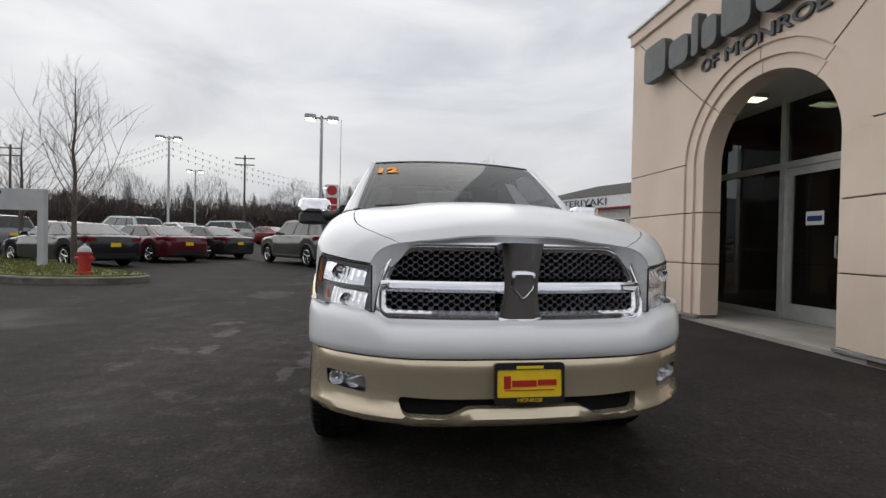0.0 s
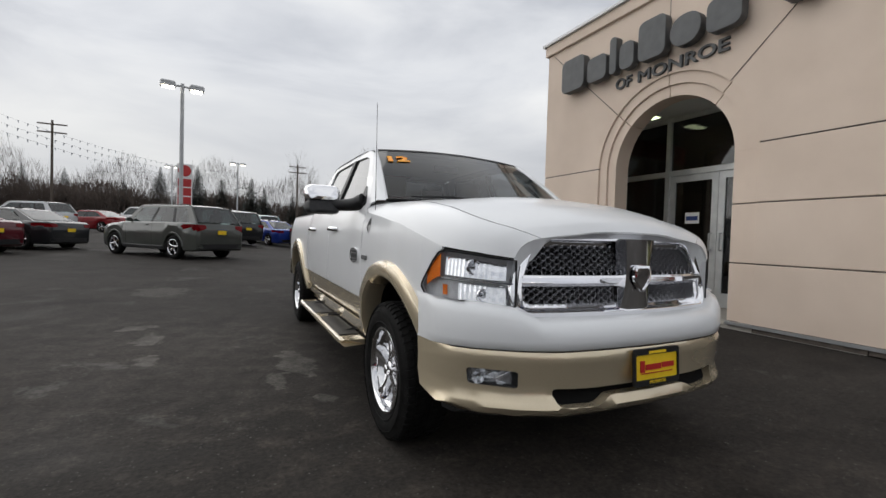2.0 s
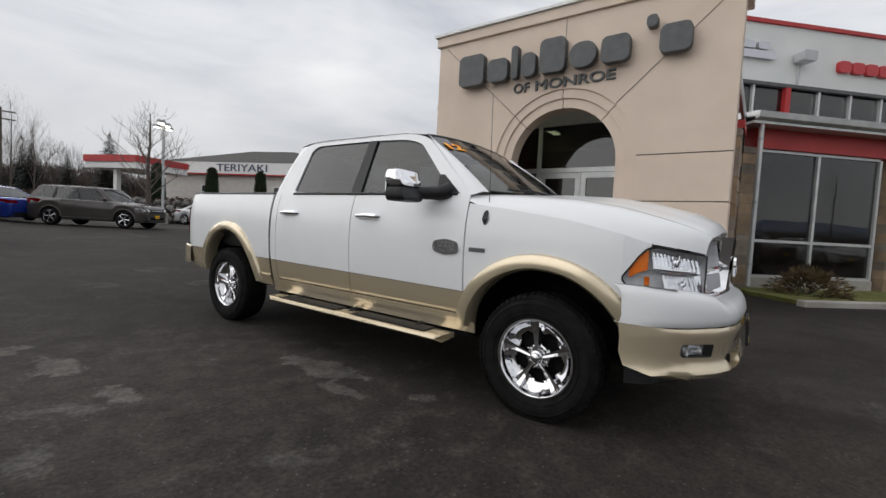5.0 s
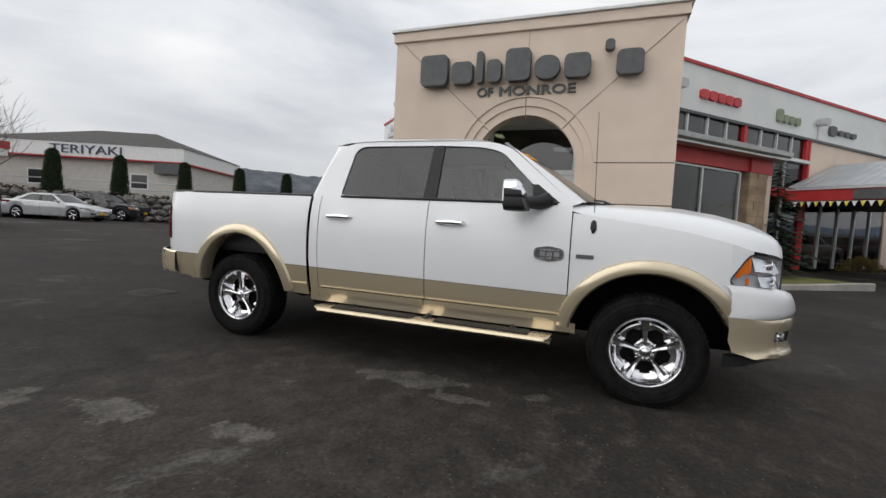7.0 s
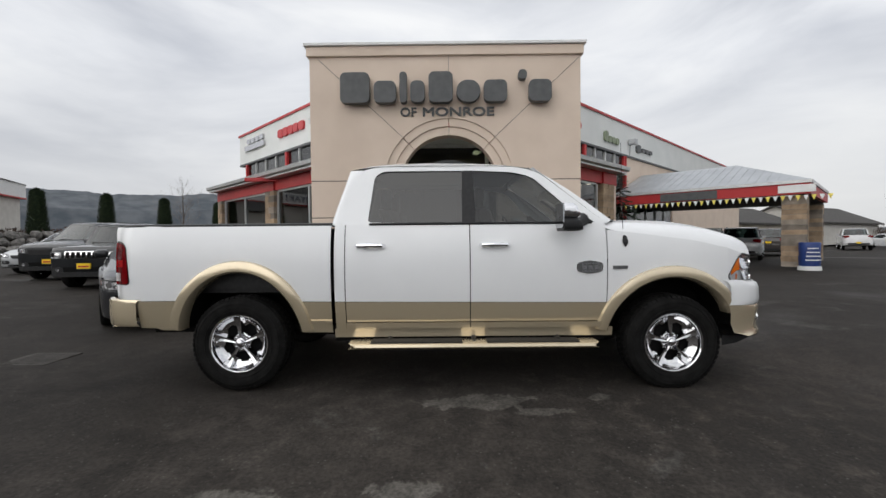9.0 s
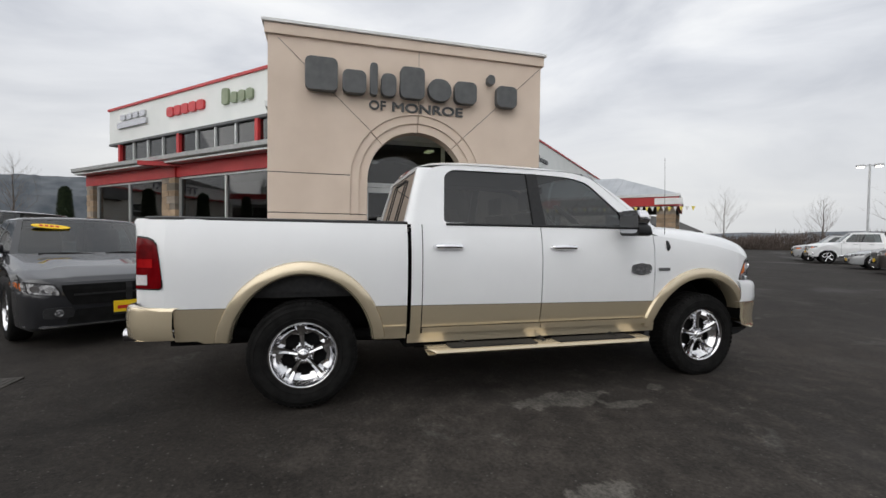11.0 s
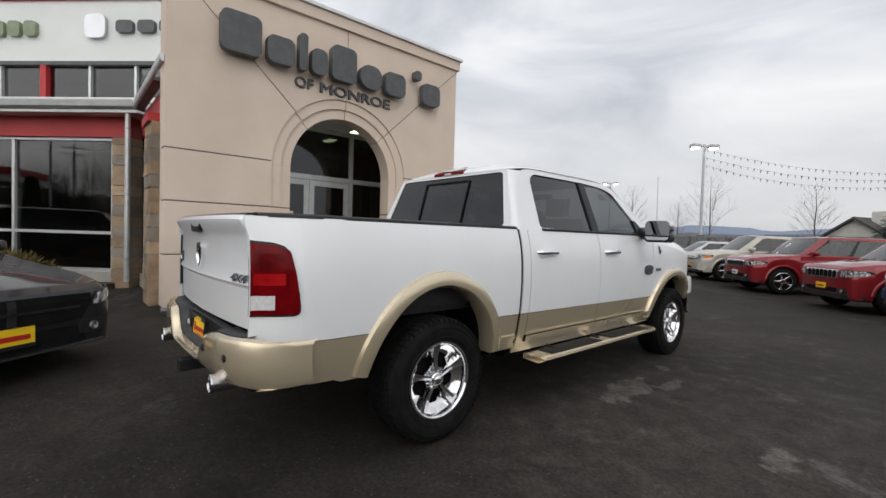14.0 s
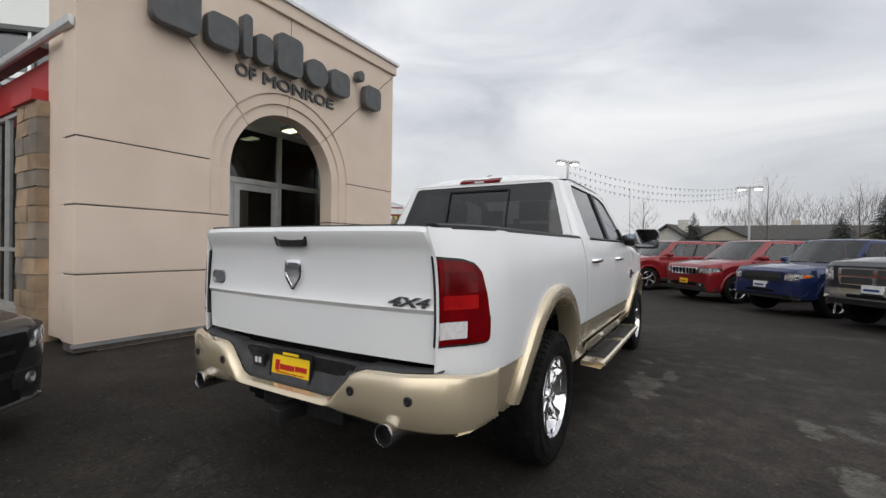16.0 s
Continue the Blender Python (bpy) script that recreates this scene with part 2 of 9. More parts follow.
M_AMBER = mat("amber_lens", (0.85, 0.17, 0.01), (0.9, 0.22, 0.02), 20, rough=0.15, coat=0.8)
M_REFLECT = mat("lamp_reflector", (0.80, 0.80, 0.81), (0.93, 0.93, 0.94), 40, rough=0.14, metal=0.75)
M_YELLOW = mat("plate_yellow", (0.85, 0.56, 0.01), (0.9, 0.62, 0.02), 20, rough=0.45)
M_REDINK = mat("red_ink", (0.45, 0.015, 0.012), None, 20, rough=0.5)
# dark cabin trim; on rooms and the canopy underside it carries their shade
M_INTERIOR = mat("cabin_trim_room_shade", (0.035, 0.033, 0.032), (0.06, 0.055, 0.05), 12, rough=0.8)
M_STUCCO = mat("tan_stucco", (0.69, 0.565, 0.462), (0.75, 0.62, 0.512), 1.3, rough=0.9, bump=0.35, bscale=220, detail=8)
M_JOINT = mat("stucco_joint", (0.10, 0.085, 0.075), (0.16, 0.13, 0.11), 12, rough=0.95)
M_SIGN = mat("grey_sign_face", (0.075, 0.078, 0.080), (0.10, 0.103, 0.105), 6, rough=0.55)
M_WALLW = mat("white_fascia", (0.70, 0.72, 0.70), (0.76, 0.77, 0.75), 0.9, rough=0.6, detail=8)
M_RED = mat("red_trim", (0.42, 0.022, 0.025), (0.48, 0.03, 0.03), 2, rough=0.5)
M_ALU = mat("aluminium_frame", (0.55, 0.56, 0.56), (0.64, 0.65, 0.64), 6, rough=0.4, metal=0.5)
M_WINDOW = glass_mat("shop_glass", (0.34, 0.35, 0.35), ior=1.75)
M_CONCRETE = mat("concrete", (0.32, 0.30, 0.27), (0.42, 0.40, 0.36), 2.2, rough=0.9, bump=0.3, bscale=120)
M_STONE = mat("split_stone", (0.25, 0.18, 0.12), (0.40, 0.29, 0.19), 3, rough=0.9, bump=0.8, bscale=40, rand=0.2)
M_MORTAR = mat("mortar", (0.20, 0.18, 0.16), (0.26, 0.24, 0.21), 10, rough=0.95)
M_STEEL = mat("galvanised_steel", (0.42, 0.43, 0.44), (0.52, 0.53, 0.54), 3, rough=0.45, metal=0.7)
M_ROOFMETAL = mat("metal_roof", (0.42, 0.44, 0.46), (0.50, 0.52, 0.54), 1.2, rough=0.4, metal=0.5)
M_POLE = mat("lamp_post_paint", (0.42, 0.43, 0.44), (0.50, 0.51, 0.52), 4, rough=0.5)
M_LAMPGLOW = glow_mat("lamp_glow", (1.0, 0.93, 0.78), 6.0)
M_INGLOW = glow_mat("indoor_lamp_glow", (0.9, 1.0, 0.62), 2.2)
M_ROOFDARK = mat("dark_shingle", (0.045, 0.042, 0.04), (0.075, 0.07, 0.065), 6, rough=0.9, bump=0.4, bscale=30)
M_BARK = mat("bark", (0.07, 0.055, 0.045), (0.14, 0.115, 0.095), 9, rough=0.95, bump=0.5, bscale=30, stretch=(3, 3, 0.6))
M_TWIG = mat("twig", (0.13, 0.11, 0.098), (0.19, 0.16, 0.145), 5, rough=0.95)
M_FIR = mat("fir_needles", (0.012, 0.024, 0.014), (0.03, 0.05, 0.026), 4, rough=0.8)
M_CYPRESS = mat("cypress_leaves", (0.013, 0.028, 0.012), (0.035, 0.055, 0.02), 6, rough=0.8)
M_BRUSH = mat("brush", (0.045, 0.034, 0.026), (0.085, 0.062, 0.045), 1.2, rough=0.95)
M_GRASS = mat("grass", (0.085, 0.095, 0.018), (0.16, 0.165, 0.04), 6, rough=0.9)
M_HYDRANT = mat("hydrant_red", (0.38, 0.02, 0.015), (0.46, 0.03, 0.02), 12, rough=0.5)
M_SIGNGREY = mat("pale_grey_board", (0.45, 0.46, 0.47), (0.52, 0.53, 0.54), 3, rough=0.6)
M_BLUE = mat("blue_plastic", (0.012, 0.035, 0.16), (0.02, 0.05, 0.2), 4, rough=0.5)
M_WHITEP = mat("white_plain", (0.72, 0.72, 0.71), (0.78, 0.78, 0.77), 5, rough=0.6)
M_KERB = mat("mossy_kerb", (0.085, 0.080, 0.066), (0.17, 0.16, 0.135), 3, rough=0.95, bump=0.4, bscale=40)
M_ROCK = mat("field_rock", (0.09, 0.085, 0.08), (0.22, 0.21, 0.195), 2.5, rough=0.95, bump=0.6, bscale=12, rand=0.3)


# pale stains: middle, half length along x and y
STAINS = [(-0.66, 4.35, 0.20, 0.55), (-0.57, 3.42, 0.10, 0.14), (-1.95, 5.72, 0.18, 0.38), (-1.82, 4.85, 0.12, 0.22), (-0.85, 3.95, 0.10, 0.25), (-2.15, 6.35, 0.25, 0.22), (-2.3, 9.2, 0.5, 0.7)]


def asphalt():
    m = bpy.data.materials.new("wet_asphalt")
    m.use_nodes = True
    n, l = m.node_tree.nodes, m.node_tree.links
    b = n["Principled BSDF"]
    b.inputs["Specular IOR Level"].default_value = 0.20
    co = n.new("ShaderNodeTexCoord")

    def nz(scale, detail=4, rough=0.55, distort=0.0):
        t = n.new("ShaderNodeTexNoise")
        t.inputs["Scale"].default_value, t.inputs["Detail"].default_value = scale, detail
        t.inputs["Roughness"].default_value, t.inputs["Distortion"].default_value = rough, distort
        l.new(co.outputs["Object"], t.inputs["Vector"])
        return t.outputs["Fac"]

    def ramp(src, stops, top=1.0):
        if top != 1.0:
            dv = n.new("ShaderNodeMath")
            dv.operation = "DIVIDE"
            dv.inputs[1].default_value = top
            l.new(src, dv.inputs[0])
            src = dv.outputs["Value"]
            stops = [(p / top, c) for p, c in stops]
        r = n.new("ShaderNodeValToRGB")
        e = r.color_ramp.elements
        e[0].position, e[1].position = stops[0][0], stops[-1][0]
        e[0].color, e[1].color = (*stops[0][1], 1), (*stops[-1][1], 1)
        for p, c in stops[1:-1]:
            e.new(p).color = (*c, 1)
        l.new(src, r.inputs["Fac"])
        return r.outputs["Color"]

    def mix(kind, f, a, c):
        x = n.new("ShaderNodeMix")
        x.data_type, x.blend_type = "RGBA", kind
        if isinstance(f, float):
            x.inputs["Factor"].default_value = f
        else:
            l.new(f, x.inputs["Factor"])
        l.new(a, x.inputs["A"])
        l.new(c, x.inputs["B"])
        return x.outputs["Result"]

    def blot(cx, cy, rx, ry, ragged=0.55):
        """1 inside a ragged stain at (cx, cy), 0 outside."""
        mp = n.new("ShaderNodeMapping")
        mp.inputs["Location"].default_value = (-cx / rx, -cy / ry, 0)
        mp.inputs["Scale"].default_value = (1 / rx, 1 / ry, 0)
        l.new(co.outputs["Object"], mp.inputs["Vector"])
        ln = n.new("ShaderNodeVectorMath")
        ln.operation = "LENGTH"
        l.new(mp.outputs["Vector"], ln.inputs[0])
        ad = n.new("ShaderNodeMath")
        ad.operation = "MULTIPLY_ADD"
        ad.inputs[1].default_value = ragged * 4.0
        l.new(edge, ad.inputs[0])
        l.new(ln.outputs["Value"], ad.inputs[2])
        soft = 0.18 if rx < 1 else 0.9
        return ramp(ad.outputs["Value"], [(0.0, (0.9, 0.9, 0.9)), (0.80 - soft + ragged * 2.0, (0.8, 0.8, 0.8)), (0.80 + ragged * 2.0, (0, 0, 0))], ragged * 2.0 + 1.5)

    edge = nz(5.0, 9, 0.68, 0.3)
    base = ramp(nz(0.35, 6, 0.6, 0.3), [(0.3, (0.0235, 0.0200, 0.0172)), (0.7, (0.046, 0.0405, 0.0355))])
    tone = ramp(nz(2.6, 6, 0.7, 0.1), [(0.3, (0.74, 0.74, 0.74)), (0.7, (1.26, 1.26, 1.26))])
    col = mix("MULTIPLY", 1.0, base, tone)
    # pale dusty patches: a scatter of small ragged ones, and the larger stains by the truck
    patch = ramp(nz(0.75, 11, 0.70, 0.35), [(0.585, (0, 0, 0)), (0.615, (0.55, 0.55, 0.55)), (0.72, (1, 1, 1))])
    drycol = ramp(nz(9.0, 7, 0.75), [(0.3, (0.050, 0.0475, 0.043)), (0.7, (0.105, 0.100, 0.092))])
    col = mix("MIX", patch, col, drycol)
    staincol = ramp(nz(11.0, 8, 0.78), [(0.3, (0.056, 0.052, 0.046)), (0.7, (0.118, 0.110, 0.098))])
    for cx, cy, rx, ry in STAINS:
        col = mix("MIX", blot(cx, cy, rx, ry), col, staincol)
    # broad tone: paler beside the truck, darker farther off
    side_tone = ramp(blot(-1.9, 5.0, 2.3, 2.9, 0.9), [(0.0, (0.70, 0.70, 0.70)), (0.9, (1.34, 1.34, 1.34))])
    col = mix("MULTIPLY", 1.0, col, side_tone)
    # dry lightens the ground before the truck's nose, damp darkens it behind the tail
    dry = ramp(blot(0.1, 1.2, 2.5, 2.4, 0.9), [(0.0, (1.0, 1.0, 1.0)), (0.9, (1.8, 1.74, 1.68))])
    col = mix("MULTIPLY", 1.0, col, dry)
    damp = ramp(blot(0.2, 8.0, 2.8, 1.7, 0.9), [(0.0, (1.0, 1.0, 1.0)), (0.9, (0.62, 0.61, 0.60))])
    col = mix("MULTIPLY", 1.0, col, damp)
    stain = ramp(nz(1.1, 6, 0.6, 0.3), [(0.32, (0.62, 0.61, 0.60)), (0.42, (1, 1, 1))])
    col = mix("MULTIPLY", 0.8, col, stain)
    grit = ramp(nz(34, 4, 0.75), [(0.35, (0.66, 0.66, 0.66)), (0.65, (1.45, 1.44, 1.42))])
    col = mix("MULTIPLY", 1.0, col, grit)
    # bare pale chippings among the binder
    vo = n.new("ShaderNodeTexVoronoi")
    vo.inputs["Scale"].default_value = 58.0
    l.new(co.outputs["Object"], vo.inputs["Vector"])
    sp = n.new("ShaderNodeSeparateColor")
    l.new(vo.outputs["Color"], sp.inputs["Color"])
    chip = mix("MULTIPLY", 1.0, ramp(sp.outputs["Red"], [(0.90, (0, 0, 0)), (1.0, (0.75, 0.75, 0.75))]), ramp(vo.outputs["Distance"], [(0.22, (1, 1, 1)), (0.42, (0, 0, 0))]))
    pale = ramp(sp.outputs["Green"], [(0.0, (0.06, 0.056, 0.050)), (1.0, (0.15, 0.142, 0.13))])
    col = mix("MIX", chip, col, pale)
    l.new(col, b.inputs["Base Color"])
    rr = n.new("ShaderNodeMapRange")
    rr.inputs["From Min"].default_value, rr.inputs["From Max"].default_value = 0.30, 0.42
    rr.inputs["To Min"].default_value, rr.inputs["To Max"].default_value = 0.52, 0.86
    l.new(nz(0.22, 5, 0.5, 0.5), rr.inputs["Value"])
    l.new(rr.outputs["Result"], b.inputs["Roughness"])
    bp = n.new("ShaderNodeBump")
    bp.inputs["Strength"].default_value, bp.inputs["Distance"].default_value = 0.40, 0.006
    l.new(nz(110, 3, 0.6), bp.inputs["Height"])
    l.new(bp.outputs["Normal"], b.inputs["Normal"])
    return m


M_ASPHALT = asphalt()


# ---- ground ----
def gz(x, y):
    """Height of the lot: level round the truck, rising towards the showroom and the back rows, falling to the front row."""
    start = 7.0 + 3.0 * min(max((x + 1.0) / 2.5, 0.0), 1.0)
    d = max(y - start, 0.0)
    a = 0.030 * min(d, 4.0) + 0.014 * min(max(d - 4.0, 0.0), 10.0) - 0.15 * min(max((-0.5 - y) / 4.5, 0.0), 1.0)
    a += 0.055 * min(max(d - 14.0, 0.0), 10.0) * min(max((3.0 - x) / 5.0, 0.0), 1.0)
    b = 0.05 * min(max(x - 1.2, 0.0), 3.0) * (1 if y < 7 else max(0.0, 1 - (y - 7) / 1.5))
    return a + b


def make_ground():
    bm = B()
    xs = sorted(set([-900, -400, -200, -100, -60, -40, -30, -24] + [i * 0.5 for i in range(-40, 61)] + [1.2, 4.2, 35, 42, 50, 65, 100, 200, 400, 900]))
    ys = sorted(set([-900, -400, -200, -100, -60, -40, -30, -24] + [i * 1.0 for i in range(-20, 31)] + [35, 42, 50, 65, 100, 200, 400, 900]))
    g = [[bm.verts.new((x, y, gz(x, y))) for x in xs] for y in ys]
    for j in range(len(ys) - 1):
        for i in range(len(xs) - 1):
            bm.faces.new((g[j][i], g[j][i + 1], g[j + 1][i + 1], g[j + 1][i]))
    ob = part("ground", bm, M_ASPHALT, None, "dark damp asphalt car lot with paler worn patches", smooth=True, kind="structure", category="ground")
    return ob


make_ground()

# ---- entrance tower ----
TX, TY0, TY1, TZ0, TZ1 = 4.22, 2.10, 7.14, 0.24, 4.65      # front face, ends, foot, under the cap
TB = 5.25                                                   # back of the tower's side returns
AY, AZ, AR = 4.55, 2.29, 0.91                               # arch centre, spring height, radius
tower = thing("tower", Matrix.Translation((TX, AY, TZ0)), "tan stucco entrance tower with a round arch and metal cap", "tower", kind="structure")


def tw(bm):
    bmesh.ops.translate(bm, verts=bm.verts[:], vec=(-TX, -AY, -TZ0))
    return bm


def arch_pts(r, n=28, z0=None):
    z0 = TZ0 if z0 is None else z0
    return [(AY + r, z0)] + [(AY + r * math.cos(math.pi * k / n), AZ + r * math.sin(math.pi * k / n)) for k in range(n + 1)] + [(AY - r, z0)]


def arch_slab(bm, y0, y1, z0, z1, r, x0, x1, n=28):
    """A slab between heights z0 and z1 with the arch cut out of it, from x0 to x1."""
    if z1 <= AZ + 0.1:
        for a, b in ((AY + r, y1), (y0, AY - r)):
            box(bm, x0, x1, a, b, z0, z1)
        return
    ta = math.asin((z0 - AZ) / r)
    inner, out = [], []
    for k in range(n + 1):
        t = ta + (math.pi - 2 * ta) * k / n
        c, s = math.cos(t), math.sin(t)
        inner.append((AY + r * c, AZ + r * s))
        k2 = min((y1 - AY) / c if c > 1e-6 else 1e9, (y0 - AY) / c if c < -1e-6 else 1e9, (z1 - AZ) / s)
        out.append((AY + k2 * c, AZ + k2 * s))
    out[0], out[-1] = (y1, z0), (y0, z0)
    for corner in ((y1, z1), (y0, z1)):
        tc = math.atan2(corner[1] - AZ, corner[0] - AY)
        i = min(range(1, n), key=lambda q: abs(ta + (math.pi - 2 * ta) * q / n - tc))
        out[i] = corner
    rings(bm, [[(x0, *p) for p in inner], [(x0, *p) for p in out], [(x1, *p) for p in out], [(x1, *p) for p in inner], [(x0, *p) for p in inner]], closed=False, caps=False)


JG = 0.008
AW = 1.215                                                  # cut in the wall, before the stepped rings
LEV = [TZ0, 0.95, 1.66, 2.35]
for a, b in zip(LEV, LEV[1:]):
    bm = B()
    arch_slab(bm, TY0, TY1, a + JG, b - JG, AW, TX, TX + 0.33)
    part("stucco_panel", tw(bm), M_STUCCO, tower, bevel=0.006)
bm = B()
arch_slab(bm, TY0, TY1, LEV[3] + JG, TZ1, AW, TX, TX + 0.33, 44)
part("stucco_panel", tw(bm), M_STUCCO, tower)
for yy in (TY0 + 0.09, TY1 - 0.29):
    part("tower_side", tw(boxm(TX + 0.331, TB, yy, yy + 0.2, TZ0 - 0.02, TZ1)), M_STUCCO, tower)
bm = B()
for yy in (TY0 + 0.012, TY1 - 0.19):
    box(bm, TX + 0.012, TX + 0.30, yy, yy + 0.178, TZ0 - 0.08, 2.5)
for a, b in ((AY + AW + 0.012, TY1 - 0.2), (TY0 + 0.2, AY - AW - 0.012)):
    box(bm, TX + 0.012, TX + 0.3, a, b, TZ0 - 0.08, 2.36)
for sg in (1, -1):
    a, b = sorted((AY + sg * (AR + 0.012), AY + sg * (AW - 0.012)))
    box(bm, TX + 0.075, TX + 0.3, a, b, TZ0 - 0.08, 2.29)
part("joint_backing", tw(bm), M_JOINT, tower)
# arch rings, stepped back from the wall face, with gaps at the joints
for r0, r1, back_, nm in ((1.065, AW - 0.001, 0.028, "arch_outer_ring"), (AR, 1.064, 0.060, "arch_inner_ring")):
    bm = B()
    for t0, t1 in ((0, 44.4), (45, 89.7), (90.3, 135), (135.6, 180)):
        rows = []
        for k in range(13):
            t = radians(t0 + (t1 - t0) * k / 12)
            c, s = math.cos(t), math.sin(t)
            rows.append([(TX + x, AY + r * c, AZ + r * s) for r, x in ((r0, 0.33), (r0, back_), (r1, back_), (r1, 0.33))])
        rings(bm, rows)
    for sg in (1, -1):
        for a, b in zip(LEV[:-1], LEV[1:-1] + [AZ + JG]):
            y0, y1 = sorted((AY + sg * r0, AY + sg * r1))
            box(bm, TX + back_, TX + 0.33, y0, y1, a + JG, b - JG)
    part(nm, tw(bm), M_STUCCO, tower, bevel=0.004)
# diagonal and upright joints of the upper wall
bm = B()
for sg in (1, -1):
    a = radians(45)
    p0 = Vector((TX - 0.003, AY + sg * 1.22 * math.cos(a), AZ + 1.22 * math.sin(a)))
    p1 = Vector((TX - 0.003, AY + sg * 2.42, 4.60))
    rod(bm, p0, p1, 0.006, n=4)
rod(bm, (TX - 0.003, AY, AZ + 1.22), (TX - 0.003, AY, TZ1), 0.004, n=4)
part("wall_joint", tw(bm), M_JOINT, tower)
bm = B()
box(bm, TX - 0.05, TB + 0.1, TY0 - 0.05, TY1 + 0.05, TZ1, 4.83)
part("parapet_cap", tw(bm), M_STUCCO, tower, bevel=0.012)
bm = B()
box(bm, TX - 0.09, TB + 0.15, TY0 - 0.09, TY1 + 0.09, 4.832, 4.885)
part("metal_coping", tw(bm), M_WHITEP, tower, bevel=0.006)
part("base_flashing", tw(boxm(TX - 0.012, TX + 0.05, TY0 - 0.012, AY - AR - 0.02, TZ0 - 0.03, TZ0 + 0.004)), M_STEEL, tower)
part("base_flashing", tw(boxm(TX - 0.012, TX + 0.05, AY + AR + 0.02, TY1 + 0.012, TZ0 - 0.03, TZ0 + 0.004)), M_STEEL, tower)
# porch: slab, side walls, back wall with storefront, soffit
porch = part("porch_floor", boxm(TX + 0.02, 6.2, TY0 + 0.21, TY1 - 0.21, 0.0, 0.20), M_CONCRETE, None, "pale concrete porch slab under the arch", kind="structure", category="floor")
PX = 5.25
ceil = part("porch_ceiling", boxm(TX + 0.34, 8.0, TY0 + 0.21, TY1 - 0.21, 3.30, 3.42), M_WALLW, None, "dim painted porch ceiling", kind="structure", category="ceiling")

# sign: grey slabs for the name, lettering below it
sign = thing("wall_sign", Matrix.Translation((TX, AY, 3.75)), "dark grey raised sign on the stucco tower", "sign")
sgn_x = [(6.55, 5.98, 0.56, "t"), (5.93, 5.50, 0.40, "x"), (5.45, 5.31, 0.56, "i"), (5.26, 4.98, 0.40, "x"), (4.93, 4.46, 0.56, "t"), (4.42, 3.96, 0.40, "o"), (3.92, 3.47, 0.40, "x"), (3.28, 3.12, 0.18, "q"), (3.10, 2.66, 0.40, "x")]
for a, b, h, k in sgn_x:
    w = a - b
    zc = 3.74 + h / 2 + (0.40 if k == "q" else 0)
    bm = B()
    pts = rrect(w * 0.94, h, min(0.10 if k != "o" else 0.19, w * 0.4), 6)
    prism(bm, pts, lambda p, q, d: (d, (a + b) / 2 + p - AY, zc + q - 3.75), -0.19, -0.06)
    part("sign_slab", bm, M_SIGN, sign, bevel=0.008)
    bm = B()
    rod(bm, (-0.07, (a + b) / 2 - AY, zc - 3.75), (0.0, (a + b) / 2 - AY, zc - 3.75), 0.02)
    part("standoff", bm, M_BLACK, sign)
for txt, yc_, wd_ in (("OF", 5.30, 0.30), ("MONROE", 4.37, 1.33)):
    words("lettering", txt, 0.25, 0.03, M_SIGN, Matrix.Translation((-0.016, yc_ - AY, 3.615 - 3.75)) @ facing((0, 0, 0), (-1, 0, 0)), sign, "flat dark grey capital letters", fit=(wd_, 0.165), bevel=0.005)

# ---- wings, at 45 degrees either side of the tower ----
WX, WY, RT = 5.25, 4.55, math.sqrt(0.5)


def W(side, s, d, z):
    """side 1: wing to +y, -1: wing to -y; s along the wing, d behind its lower front."""
    return Vector((WX + (s + d) * RT, WY + side * (s - d) * RT, z))


def wbox(bm, side, s0, s1, d0, d1, z0, z1, mi=0):
    v = [bm.verts.new(W(side, s, d, z)) for s in (s0, s1) for d in (d0, d1) for z in (z0, z1)]
    for q in ((0, 1, 3, 2), (4, 6, 7, 5), (0, 4, 5, 1), (2, 3, 7, 6), (0, 2, 6, 4), (1, 5, 7, 3)):
        bm.faces.new([v[i] for i in q]).material_index = mi


def wb(*a):
    bm = B()
    wbox(bm, *a)
    return bm


